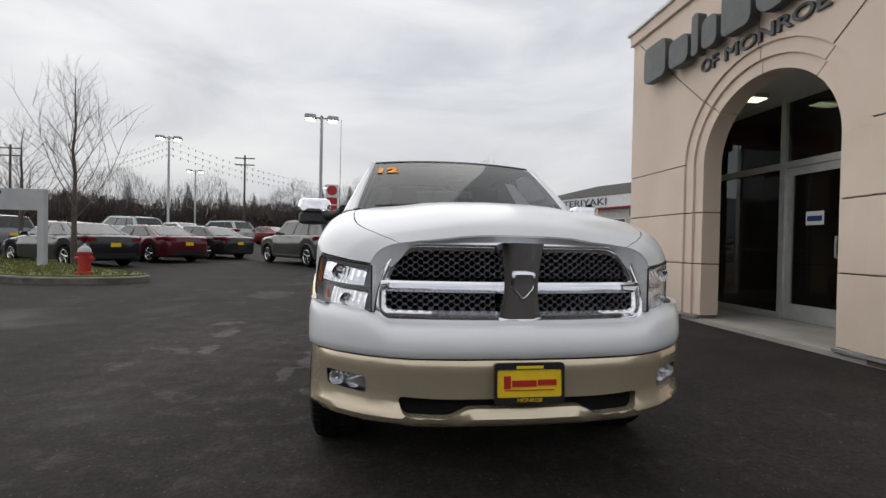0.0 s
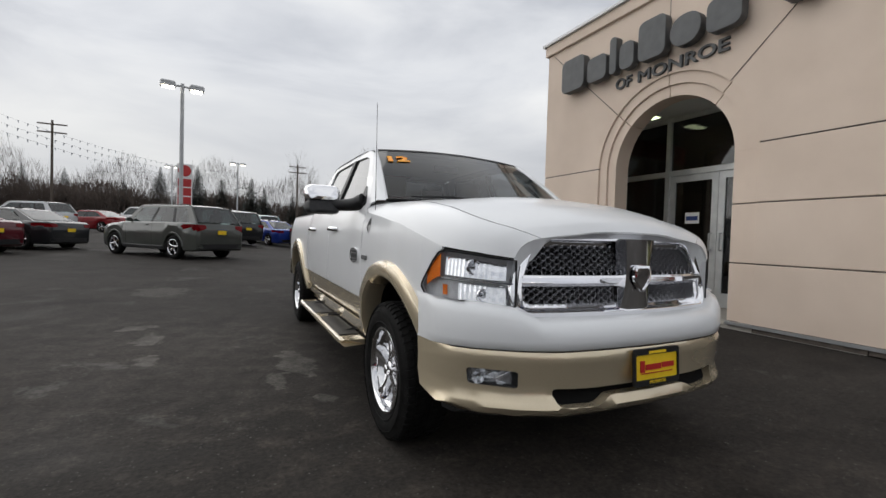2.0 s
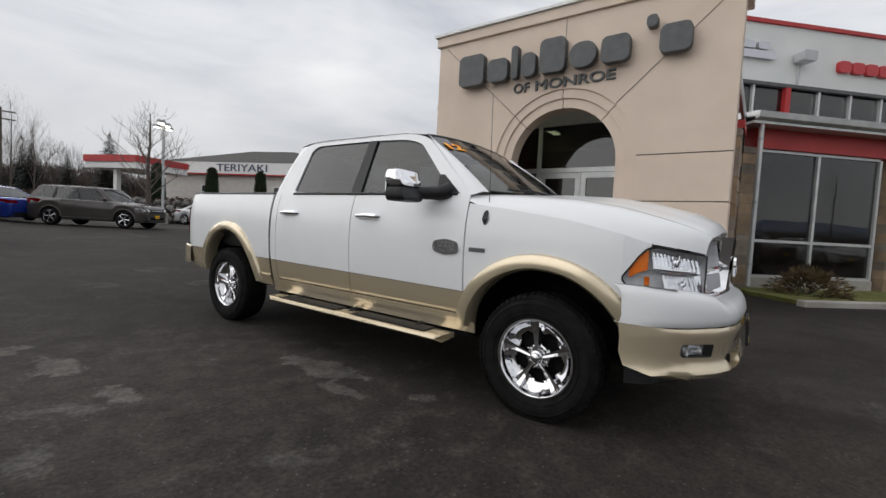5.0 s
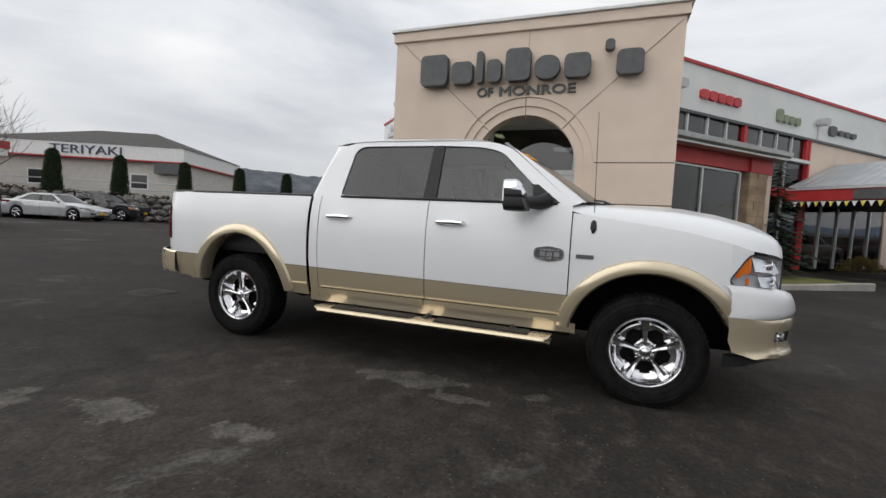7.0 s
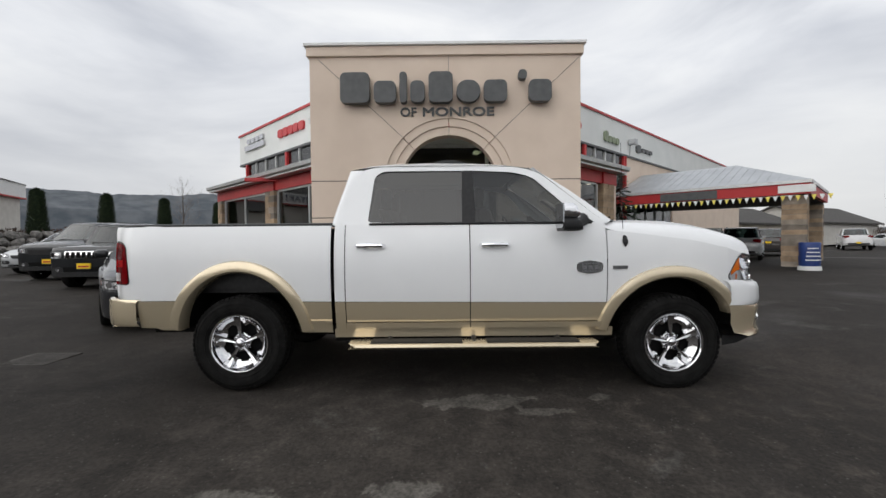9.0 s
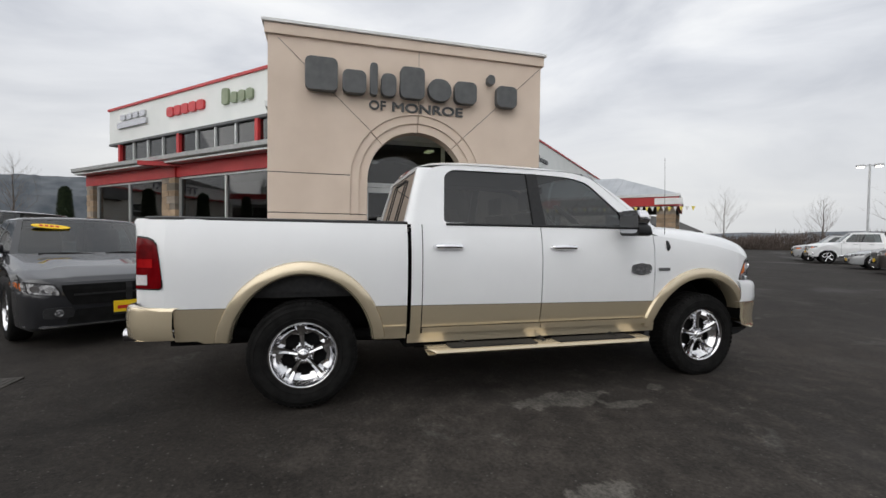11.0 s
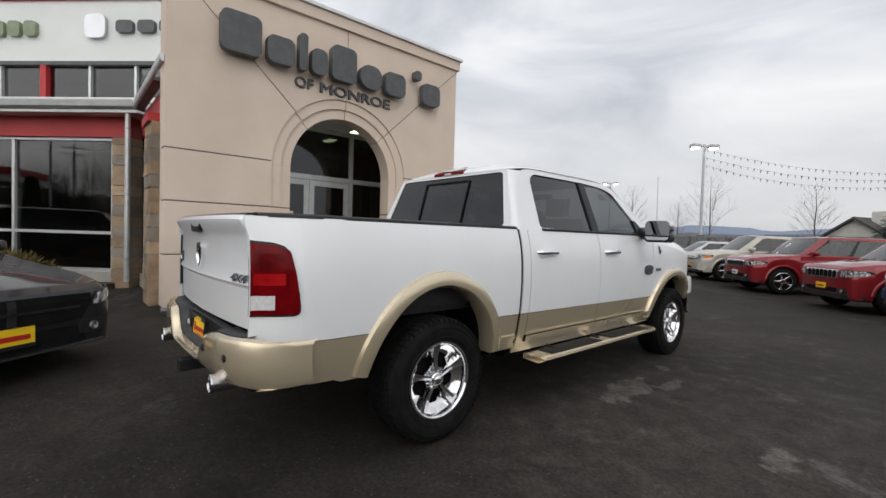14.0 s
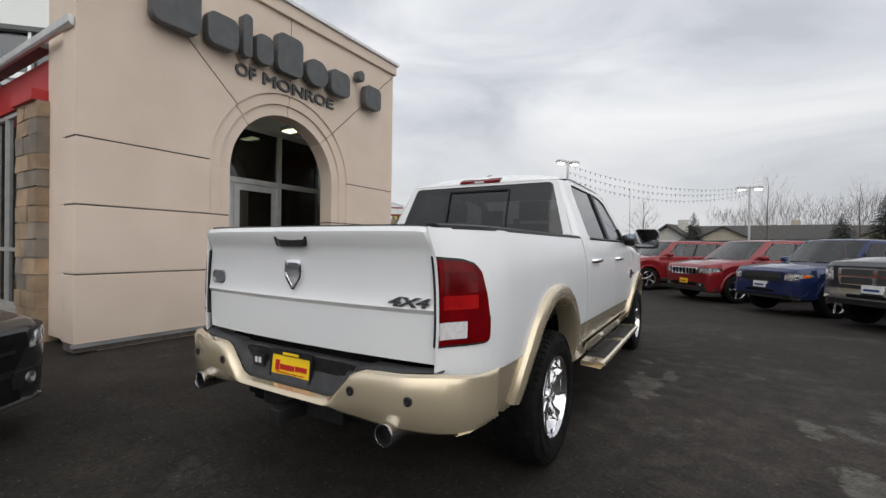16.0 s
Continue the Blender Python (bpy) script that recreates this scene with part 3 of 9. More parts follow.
UD = {1: 2.45, -1: 2.75}
UH0, UH1, USILL = 5.42, 6.93, 4.50
LOWEND = {1: 14.3, -1: 7.9}
UPEND = {1: 18.6, -1: 40.0}
S0 = 3.66
for side, nm in ((1, "wall_north"), (-1, "wall_south")):
    ud, le, ue = UD[side], LOWEND[side], UPEND[side]
    wing = thing(nm, Matrix.Identity(4), "white showroom wing with clerestory windows and red trim", "wall", kind="structure")
    part("fascia", wb(side, 2.95, ue, ud, ud + 0.35, UH0, UH1), M_WALLW, wing)
    part("red_coping", wb(side, 2.95, ue + 0.06, ud - 0.06, ud + 0.4, UH1, UH1 + 0.10), M_RED, wing)
    part("fascia_bottom_trim", wb(side, 2.95, ue, ud - 0.03, ud + 0.3, UH0 - 0.09, UH0), M_SIGN, wing)
    part("upper_sill", wb(side, 2.95, 17.8 if side == 1 else 15.4, ud - 0.10, ud + 0.3, USILL - 0.12, USILL), M_ALU, wing)
    part("upper_end_wall", wb(side, ue - 0.3, ue, ud + 0.352, ud + 5, 0.3, UH1), M_WALLW, wing)
    # near-black back wall: the unlit upper room is in its colour
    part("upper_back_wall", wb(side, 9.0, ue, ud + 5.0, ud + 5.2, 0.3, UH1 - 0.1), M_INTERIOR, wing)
    part("roof_deck", wb(side, 9.0, ue, ud + 0.352, ud + 5, UH1 - 0.35, UH1 - 0.2), M_ROOFDARK, wing)
    # clerestory: red posts, mullions, panes
    posts = {1: (3.2, 8.08, 12.93, 17.7), -1: (3.05, 7.16, 11.27, 15.3)}[side]
    for a in posts:
        part("red_post", wb(side, a - 0.08, a + 0.08, ud - 0.02, ud + 0.25, USILL, UH0 - 0.09), M_RED, wing)
    for a, b in zip(posts, posts[1:]):
        w = (b - a) / 4
        for k in range(4):
            s0, s1 = a + k * w + (0.08 if k == 0 else 0.03), a + (k + 1) * w - (0.08 if k == 3 else 0.03)
            part("pane", wb(side, s0, s1, ud + 0.10, ud + 0.12, USILL, UH0 - 0.09), M_WINDOW, wing)
            if k:
                part("mullion", wb(side, a + k * w - 0.03, a + k * w + 0.03, ud + 0.02, ud + 0.22, USILL, UH0 - 0.09), M_ALU, wing)
    # lower storey: eave, gutter, red band, windows, stone piers
    part("eave_roof", wb(side, S0 - 0.3, le + 0.15, -0.30, ud - 0.1, 3.52, 3.60), M_ROOFMETAL, wing)
    bm = B()
    rows = []
    for s in (S0 - 0.4, le + 0.2):
        rows.append([W(side, s, d, z) for d, z in ((-0.40, 3.435), (-0.48, 3.47), (-0.50, 3.58), (-0.40, 3.60), (0.9, 3.68), (ud, 3.80), (ud, 3.70), (-0.38, 3.50))])
    rings(bm, rows)
    part("gutter", bm, M_ALU, wing, "grey metal gutter and sloping canopy roof")
    part("eave_soffit", wb(side, S0 - 0.4, le + 0.18, -0.38, 0.3, 3.38, 3.43), M_ALU, wing)
    part("red_band", wb(side, S0, le + 0.12, -0.06, 0.25, 3.0, 3.379), M_RED, wing)
    stops = {1: ((4.02, 8.41), (9.2, 13.7)), -1: ((3.75, 6.75),)}[side]
    for a, b in stops:
        mid = {4.02: 6.12, 9.2: 11.4, 3.75: 5.2, 7.9: 10.2}[a]
        for s in (a, mid - 0.03, b - 0.06):
            part("window_post", wb(side, s, s + 0.06, 0.0, 0.14, 0.42, 2.96), M_ALU, wing)
        for z in (0.42, 1.14, 2.94):
            part("window_rail", wb(side, a + 0.062, b - 0.062, 0.004, 0.13, z, z + 0.055), M_ALU, wing)
        for p, q in ((a + 0.06, mid - 0.03), (mid + 0.03, b - 0.06)):
            for z0, z1 in ((0.48, 1.14), (1.195, 2.94)):
                part("pane", wb(side, p, q, 0.05, 0.065, z0, z1), M_WINDOW, wing)
        part("window_base", wb(side, a, b, -0.03, 0.2, 0.0, 0.418), M_CONCRETE, wing)
    part("showroom_back_wall", wb(side, 4.0, le, 3.9, 4.0, 0.2, 3.6), M_CONCRETE, wing)
    part("showroom_ceiling", wb(side, 4.0, le, 0.26, 3.89, 3.45, 3.55), M_WHITEP, wing)
    part("showroom_floor", wb(side, 4.0, le, 0.2, 3.89, 0.26, 0.30), M_CONCRETE, wing)
    part("showroom_end_wall", wb(side, le, le + 0.2, 0.0, 4.0, 0.1, 3.6), M_STUCCO, wing)



# ---- the pickup truck (right side towards -x, nose towards -y) ----
TC, TM = 0.575, 4.6
FA, RA = 2.765, 6.335                                      # axles
truck = thing("pickup_truck", pose(TC, TM, 0, 0, 0, 0.38) @ Matrix.Diagonal((0.962, 1, 1, 1)), "white crew cab pickup truck with gold lower trim and chrome wheels", "truck")
M_TINTF = glass_mat("light_tint_glass", (0.27, 0.295, 0.30), ior=1.8)
M_WSHIELD = glass_mat("windscreen_glass", (0.40, 0.43, 0.43), ior=1.5)
M_MIRROR = mat("mirror_glass", (0.42, 0.43, 0.45), None, 3, rough=0.03, metal=1.0)
M_PAD = mat("bumper_step_pad", (0.03, 0.031, 0.033), (0.045, 0.046, 0.048), 20, rough=0.6, bump=0.3, bscale=150)


def TP(name, bm, material, parent=None, label="", **k):
    if parent is None:
        bmesh.ops.translate(bm, verts=bm.verts[:], vec=(0, -TM, 0))
    return part(name, bm, material, parent or truck, label, **k)


def prof(z):
    return lin(z, [0.40, 0.47, 0.60, 0.70, 0.78, 0.95, 1.10, 1.20, 1.30, 1.37, 1.45], [0.925, 0.935, 0.972, 0.990, 1.003, 1.012, 1.008, 0.997, 0.975, 0.950, 0.90])


def plan(y):
    return lin(y, [1.93, 1.95, 2.00, 2.08, 2.18, 2.31, 2.48, 2.75, 3.3, 7.105, 7.185, 7.245, 7.295, 7.335, 7.37, 7.395, 7.415, 7.437], [0.66, 0.69, 0.78, 0.87, 0.935, 0.975, 0.99, 1.0, 1.0, 1.0, 0.990, 0.973, 0.950, 0.922, 0.890, 0.865, 0.848, 0.838])


def arch_z(y, yc, r, zc=0.40, rise=None):
    d = r * r - (y - yc) ** 2
    return zc + math.sqrt(d) * (rise or r) / r if d > 0 else -9


def side_panel(bm, sg, ys, zlo, zhi, rows=8, off=0.0, thick=0.012):
    """Columns from zlo(y) to zhi(y) on the body side, with an inner skin."""
    outer, inner = [], []
    for y in ys:
        a, b = zlo(y), zhi(y)
        outer.append([(sg * (prof(a + (b - a) * k / rows) * plan(y) + off), y, a + (b - a) * k / rows) for k in range(rows + 1)])
        inner.append([(sg * (prof(a + (b - a) * k / rows) * plan(y) + off - thick), y, a + (b - a) * k / rows) for k in range(rows + 1)])
    n = len(ys)
    rws = []
    for o, i in zip(outer, inner):
        rws.append(o + i[::-1])
    rings(bm, rws)


def span(a, b, n, extra=()):
    return sorted(set([a + (b - a) * k / n for k in range(n + 1)] + [e for e in extra if a < e < b]))


def zs(y):
    return lin(y, [1.93, 2.03, 2.18, 2.31, 2.6, 3.0, 3.3], [1.062, 1.085, 1.108, 1.150, 1.215, 1.27, 1.305])


two = lambda y: lin(y, [3.3, 5.5, 6.9], [0.710, 0.732, 0.750])      # line between white and gold
ARCH = {FA: (0.535, 0.518), RA: (0.515, 0.588)}            # half length and height of each wheel opening
tick = []
for yc in (FA, RA):
    tick += [yc + ARCH[yc][0] * math.cos(math.pi * k / 24) for k in range(25)]
open_z = lambda y, yc: arch_z(y, yc, ARCH[yc][0], 0.40, ARCH[yc][1])
lamp_lo = lambda y: lin(y, [1.94, 2.0, 2.10, 2.20, 2.262, 2.30], [0.852, 0.848, 0.846, 0.850, 0.858, 0.905])
lamp_hi = lambda y: lin(y, [1.94, 2.02, 2.10, 2.17, 2.21, 2.30], [1.055, 1.070, 1.084, 1.090, 1.068, 0.925])

for sg in (-1, 1):
    # front wing
    bm = B()
    side_panel(bm, sg, span(2.305, 3.303, 20, tick), lambda y: max(open_z(y, FA), two(y) + 0.002), zs, 10)
    TP("front_wing", bm, M_WHITE, smooth=True)
    bm = B()
    side_panel(bm, sg, span(2.175, 2.305, 4), lambda y: lamp_hi(y) + 0.006, zs, 3)
    side_panel(bm, sg, span(2.08, 2.305, 6), lambda y: 0.70, lambda y: lamp_lo(y) - 0.006, 3)
    TP("front_wing_nose", bm, M_WHITE, smooth=True)
    bm = B()
    side_panel(bm, sg, span(3.10, 3.303, 5, tick), lambda y: max(0.46, open_z(y, FA)), lambda y: max(two(y) - 0.002, open_z(y, FA) + 0.002), 4)
    TP("front_wing_lower", bm, M_GOLD, smooth=True)
    # doors
    for a, b in ((3.312, 4.425), (4.433, 5.452)):
        door = B()
        side_panel(door, sg, span(a, b, 6), lambda y: two(y) + 0.002, lambda y: 1.362, 10)
        d = TP("door", door, M_WHITE, smooth=True)
        low = B()
        side_panel(low, sg, span(a, b, 6), lambda y: 0.555, lambda y: two(y) - 0.002, 5)
        side_panel(low, sg, span(a, b, 6), lambda y: 0.505, lambda y: 0.553, 4, off=0.030)
        bmesh.ops.translate(low, verts=low.verts[:], vec=(0, -TM, 0))
        part("door_lower_trim", low, M_GOLD, d, smooth=True)
        hy = a + (0.915 if a < 4 else 0.815)
        bm = B()
        hx = sg * (prof(1.2) + 0.028)
        tube(bm, [(hx - sg * 0.03, hy - 0.115, 1.190), (hx - sg * 0.002, hy - 0.10, 1.190), (hx + sg * 0.004, hy, 1.193), (hx - sg * 0.002, hy + 0.10, 1.190), (hx - sg * 0.03, hy + 0.115, 1.190)], [0.016, 0.020, 0.022, 0.020, 0.016], 10)
        bmesh.ops.translate(bm, verts=bm.verts[:], vec=(0, -TM, 0))
        part("door_handle", bm, M_CHROME, d, "chrome pull handle", smooth=True)
    # rocker below the doors
    bm = B()
    side_panel(bm, sg, span(3.24, 5.56, 4), lambda y: 0.425, lambda y: 0.50, 3, off=-0.01)
    TP("rocker_panel", bm, M_GOLD, smooth=True)
    # cab corner
    bm = B()
    side_panel(bm, sg, span(5.46, 5.543, 2), lambda y: two(y) + 0.002, lambda y: 1.362, 10)
    TP("cab_corner", bm, M_WHITE, smooth=True)
    bm = B()
    side_panel(bm, sg, span(5.46, 5.543, 2), lambda y: 0.47, lambda y: two(y) - 0.002, 4)
    TP("cab_corner_lower", bm, M_GOLD, smooth=True)
    # bed side
    bm = B()
    side_panel(bm, sg, span(5.574, 7.225, 26, tick), lambda y: max(open_z(y, RA), two(y) + 0.002), lambda y: 1.365, 12)
    side_panel(bm, sg, [7.225, 7.265, 7.305, 7.345, 7.37, 7.395, 7.41, 7.425, 7.437], lambda y: two(7.225) + 0.002, lambda y: 1.365, 12)
    bmesh.ops.remove_doubles(bm, verts=bm.verts[:], dist=0.004)
    for v in bm.verts:                                      # lip at the tail carries on from the tailgate
        if v.co.z > 1.28:
            v.co.y += lin(v.co.z, [1.28, 1.314, 1.345, 1.365], [0, 0.014, 0.022, 0.016]) * lin(v.co.y, [7.36, 7.437], [0, 1])
    TP("bed_side", bm, M_WHITE, smooth=True)
    bm = B()
    side_panel(bm, sg, span(5.574, 5.93, 8, tick), lambda y: max(0.47, open_z(y, RA)), lambda y: max(two(y) - 0.002, open_z(y, RA) + 0.002), 4)
    TP("bed_side_lower", bm, M_GOLD, smooth=True)
    bm = B()
    side_panel(bm, sg, span(6.72, 7.175, 10, tick), lambda y: max(0.50 + 0.02 * (y > 7), open_z(y, RA)), lambda y: max(two(y) - 0.002, open_z(y, RA) + 0.002), 4)
    TP("bed_side_lower", bm, M_GOLD, smooth=True)
    bm = B()
    side_panel(bm, sg, span(5.574, 5.80, 3), lambda y: 0.545, lambda y: 0.575, 2, off=0.012)
    TP("bed_trim", bm, M_GOLD, smooth=True)
    # wheel arch flares
    for yc, t0, t1 in ((FA, 24, 172), (RA, 8, 170)):
        bm = B()
        rows = []
        for k in range(45):
            t = radians(t0 + (t1 - t0) * k / 44)
            c, s = -math.cos(t), math.sin(t)
            row = []
            ry, rz = ARCH[yc]
            for r, o in ((-0.012, -0.10), (-0.012, 0.012), (0.004, 0.034), (0.045, 0.038), (0.080, 0.024), (0.092, -0.004)):
                y, z = yc + (ry + r) * c, 0.40 + (rz + r) * s
                zz = max(z, 0.42)
                row.append((sg * (prof(zz) * plan(max(y, 2.12)) + o), y, z))
            rows.append(row)
        rings(bm, rows, closed=False, caps=False)
        TP("wheel_arch_flare", bm, M_GOLD, label="gold painted wheel arch flare", smooth=True)
        bm = B()
        rows = []
        for k in range(25):
            t = radians(10 + 160 * k / 24)
            rows.append([(sg * x, yc - (ARCH[yc][0] + 0.008) * math.cos(t), 0.40 + (ARCH[yc][1] + 0.008) * math.sin(t)) for x in (0.96, 0.50)])
        rings(bm, rows, closed=False, caps=False)
        TP("wheel_arch_liner", bm, M_DARK)
        TP("wheel_well_wall", boxm(*sorted((sg * 0.50, sg * 0.52)), yc - 0.57, yc + 0.57, 0.42, 1.0), M_DARK)

# hood and wing tops
A_ = [0, 0.02, 0.05, 0.09, 0.14, 0.19]
Bq = [0.196, 0.25, 0.32, 0.40, 0.50, 0.60, 0.72, 0.86, 1.0]


def hood_pt(sg, a, v):
    ys = lin(v, [0, 0.06, 0.15, 0.3, 1], [1.945, 2.03, 2.18, 2.40, 3.42])
    yc = lin(v, [0, 0.06, 0.15, 0.3, 1], [1.895, 1.935, 2.05, 2.28, 3.10])
    zc = lin(v, [0, 0.03, 0.06, 0.15, 0.3, 0.5, 0.75, 1], [1.200, 1.232, 1.254, 1.308, 1.368, 1.404, 1.415, 1.408])
    z0 = zs(min(ys, 3.3)) + (0.05 if ys > 3.3 else 0) * (ys - 3.3) / 0.12
    xs = prof(z0) * plan(ys)
    g = lin(a, [0, 0.02, 0.05, 0.09, 0.14, 0.2, 0.32, 0.45, 0.52, 0.60, 0.75, 1.0], [0, 0.20, 0.38, 0.52, 0.62, 0.68, 0.76, 0.82, 0.87, 0.93, 0.98, 1.0])
    y = ys + (yc - ys) * (1 - (1 - a) ** 2)
    return (sg * xs * (1 - a), y, z0 + (zc - z0) * g)


V_ = [0, 0.02, 0.04, 0.06, 0.1, 0.15, 0.22, 0.3, 0.4, 0.5, 0.62, 0.75, 0.88, 1.0]
for sg in (-1, 1):
    bm = B()
    rings(bm, [[hood_pt(sg, a, v) for a in A_] for v in V_], closed=False, caps=False)
    TP("wing_top", bm, M_WHITE, smooth=60)
bm = B()
rings(bm, [[hood_pt(-1, a, v) for a in Bq] + [hood_pt(1, a, v) for a in Bq[-2::-1]] for v in V_], closed=False, caps=False)
TP("hood", bm, M_WHITE, smooth=60)
bm = B()
lip = [hood_pt(-1, a, 0) for a in A_ + Bq] + [hood_pt(1, a, 0) for a in (A_ + Bq)[-2::-1]]
rings(bm, [lip, [(x, y + 0.008, z - 0.008) for x, y, z in lip], [(x * 0.995, y + 0.03, z - lin(abs(x), [0.50, 0.58], [0.012, 0.10])) for x, y, z in lip]], closed=False, caps=False)
TP("nose_panel", bm, M_WHITE, smooth=30)
# dark core under the panels
for nm, bb in (("cab_floor", (-0.88, 0.88, 3.33, 5.53, 0.461, 0.95)), ("engine_block", (-0.50, 0.50, 2.1, 3.329, 0.50, 1.0)), ("radiator_support", (-0.86, 0.86, 2.06, 2.2, 0.5, 0.84)), ("chassis_frame", (-0.5, 0.5, 5.531, 7.375, 0.45, 0.80)), ("sill_frame", (-0.86, 0.86, 3.28, 5.57, 0.38, 0.46)), ("cab_rear_wall", (-0.90, 0.90, 5.531, 5.58, 0.801, 1.3))):
    TP(nm, boxm(*bb), M_DARK)
for sg in (-1, 1):
    TP("door_inner", boxm(*sorted((sg * 0.80, sg * 0.90)), 3.33, 5.53, 0.951, 1.33), M_DARK)
bm = B()
box(bm, -0.90, 0.90, 5.585, 5.62, 0.80, 1.34)
box(bm, -0.86, 0.86, 5.62, 7.185, 0.80, 0.84)
box(bm, -0.76, 0.76, 7.185, 7.365, 0.80, 0.84)
for sg in (-1, 1):
    box(bm, *sorted((sg * 0.82, sg * 0.90)), 5.62, 7.145, 0.84, 1.35)
    box(bm, *sorted((sg * 0.72, sg * 0.77)), 7.145, 7.365, 0.84, 1.35)
TP("bed_liner", bm, M_BLACK)
for sg in (-1, 1):
    bm = B()
    rows = []
    for y in span(5.57, 7.395, 8, (7.125, 7.185, 7.215, 7.245, 7.275, 7.295, 7.315, 7.335, 7.355, 7.37, 7.385)):
        x = sg * prof(1.37) * plan(y)
        rows.append([(x + sg * 0.004, y, 1.36), (x, y, 1.376), (x - sg * 0.03, y, 1.384), (x - sg * 0.11, y, 1.383), (x - sg * 0.12, y, 1.36)])
    rings(bm, rows)
    TP("bed_rail_cap", bm, M_BLACK, smooth=True)

# ---- cab above the belt ----
ZB, ZT, XB, XT = 1.362, 1.865, 0.952, 0.745


def gh(sg, y, h, off=0.0):
    return Vector((sg * (XB + (XT - XB) * h + off), y, ZB + (ZT - ZB) * h))


def rounded(poly, r, n=5):
    out = []
    m = len(poly)
    for i in range(m):
        p, a, b = Vector(poly[i]), Vector(poly[i - 1]), Vector(poly[(i + 1) % m])
        ra = min(r[i] if isinstance(r, (list, tuple)) else r, (a - p).length * 0.45, (b - p).length * 0.45)
        u, w = p + (a - p).normalized() * ra, p + (b - p).normalized() * ra
        for k in range(n + 1):
            t = k / n
            out.append(tuple(u * (1 - t) ** 2 + p * 2 * t * (1 - t) + w * t * t))
    return out


def pane_of(bm, outline, fn, off):
    vs = [bm.verts.new(fn(p, q, off)) for p, q in outline]
    bm.faces.new(vs)


def frame_with_holes(bm, outer, holes, fn, depth):
    """Flat frame with openings; fn(p, q, off)."""
    loops = [outer] + holes
    flat = [p for lp in loops for p in lp]
    tris = geometry.tessellate_polygon([[Vector((p[0], p[1], 0)) for p in lp] for lp in loops])
    vs = [bm.verts.new(fn(p, q, 0)) for p, q in flat]
    for t in tris:
        try:
            bm.faces.new([vs[i] for i in t])
        except ValueError:
            pass
    k = 0
    for lp in loops:
        back = [bm.verts.new(fn(p, q, -depth)) for p, q in lp]
        for i in range(len(lp)):
            j = (i + 1) % len(lp)
            bm.faces.new((vs[k + i], vs[k + j], back[j], back[i]))
        k += len(lp)


# outlines in (y scaled, h): h counts 0.5 m as one unit so that corners round evenly
outer = rounded([(3.30, 0.0), (3.87, 0.985), (4.35, 1.03), (5.10, 1.025), (5.25, 1.0), (5.33, 0.955), (5.375, 0.86), (5.44, 0.45), (5.49, 0.0)], [0.02, 0.22, 0.1, 0.05, 0.05, 0.05, 0.05, 0.05, 0.01])
w_front = rounded([(3.47, 0.02), (3.885, 0.82), (4.05, 0.905), (4.395, 0.935), (4.385, 0.02)], [0.03, 0.12, 0.10, 0.03, 0.02])
w_rear = rounded([(4.485, 0.02), (4.475, 0.937), (5.17, 0.935), (5.235, 0.83), (5.275, 0.04)], [0.02, 0.03, 0.06, 0.10, 0.05])
for sg in (-1, 1):
    fn = lambda p, q, o, sg=sg: gh(sg, p, q, o)
    bm = B()
    frame_with_holes(bm, outer, [w_front, w_rear], fn, 0.035)
    TP("cab_side_frame", bm, M_WHITE)
    bm = B()
    pane_of(bm, w_front, fn, -0.014)
    o = TP("front_side_window", bm, M_TINTF)
    o.visible_shadow = False
    bm = B()
    pane_of(bm, w_rear, fn, -0.014)
    o = TP("rear_side_window", bm, M_TINT, label="dark tinted glass")
    o.visible_shadow = False
    bm = B()
    rings(bm, [[gh(sg, p, q, o) for p, q in ((4.378, 0.015), (4.49, 0.015), (4.483, 0.937), (4.388, 0.937))] for o in (0.003, -0.02)])
    TP("door_pillar_trim", bm, M_BLACK)
    bm = B()
    tube(bm, [gh(sg, 3.42, 0.012, 0.004), gh(sg, 5.26, 0.012, 0.004)], 0.011, 6)
    TP("belt_moulding", bm, M_BLACK)
    bm = B()
    rings(bm, [[gh(sg, p, q, 0.004) for p, q in ((3.40, 0.02), (3.60, 0.02), (3.62, 0.30), (3.575, 0.30))], [gh(sg, p, q, -0.02) for p, q in ((3.40, 0.02), (3.60, 0.02), (3.62, 0.30), (3.575, 0.30))]])
    TP("mirror_sail", bm, M_BLACK)

# windscreen, pillars, roof
NW = 14


def ws(u, h):
    """u -1..1 across, h 0..1 up."""
    xb, xt = 0.84, 0.715
    x = u * (xb + (xt - xb) * h)
    y0 = 3.06 + 0.17 * u * u
    y1 = 3.84 + 0.05 * u * u
    z0, z1 = 1.395 - 0.01 * u * u, 1.880 - 0.026 * u * u
    return (x, y0 + (y1 - y0) * h, z0 + (z1 - z0) * h + 0.016 * math.sin(math.pi * h))


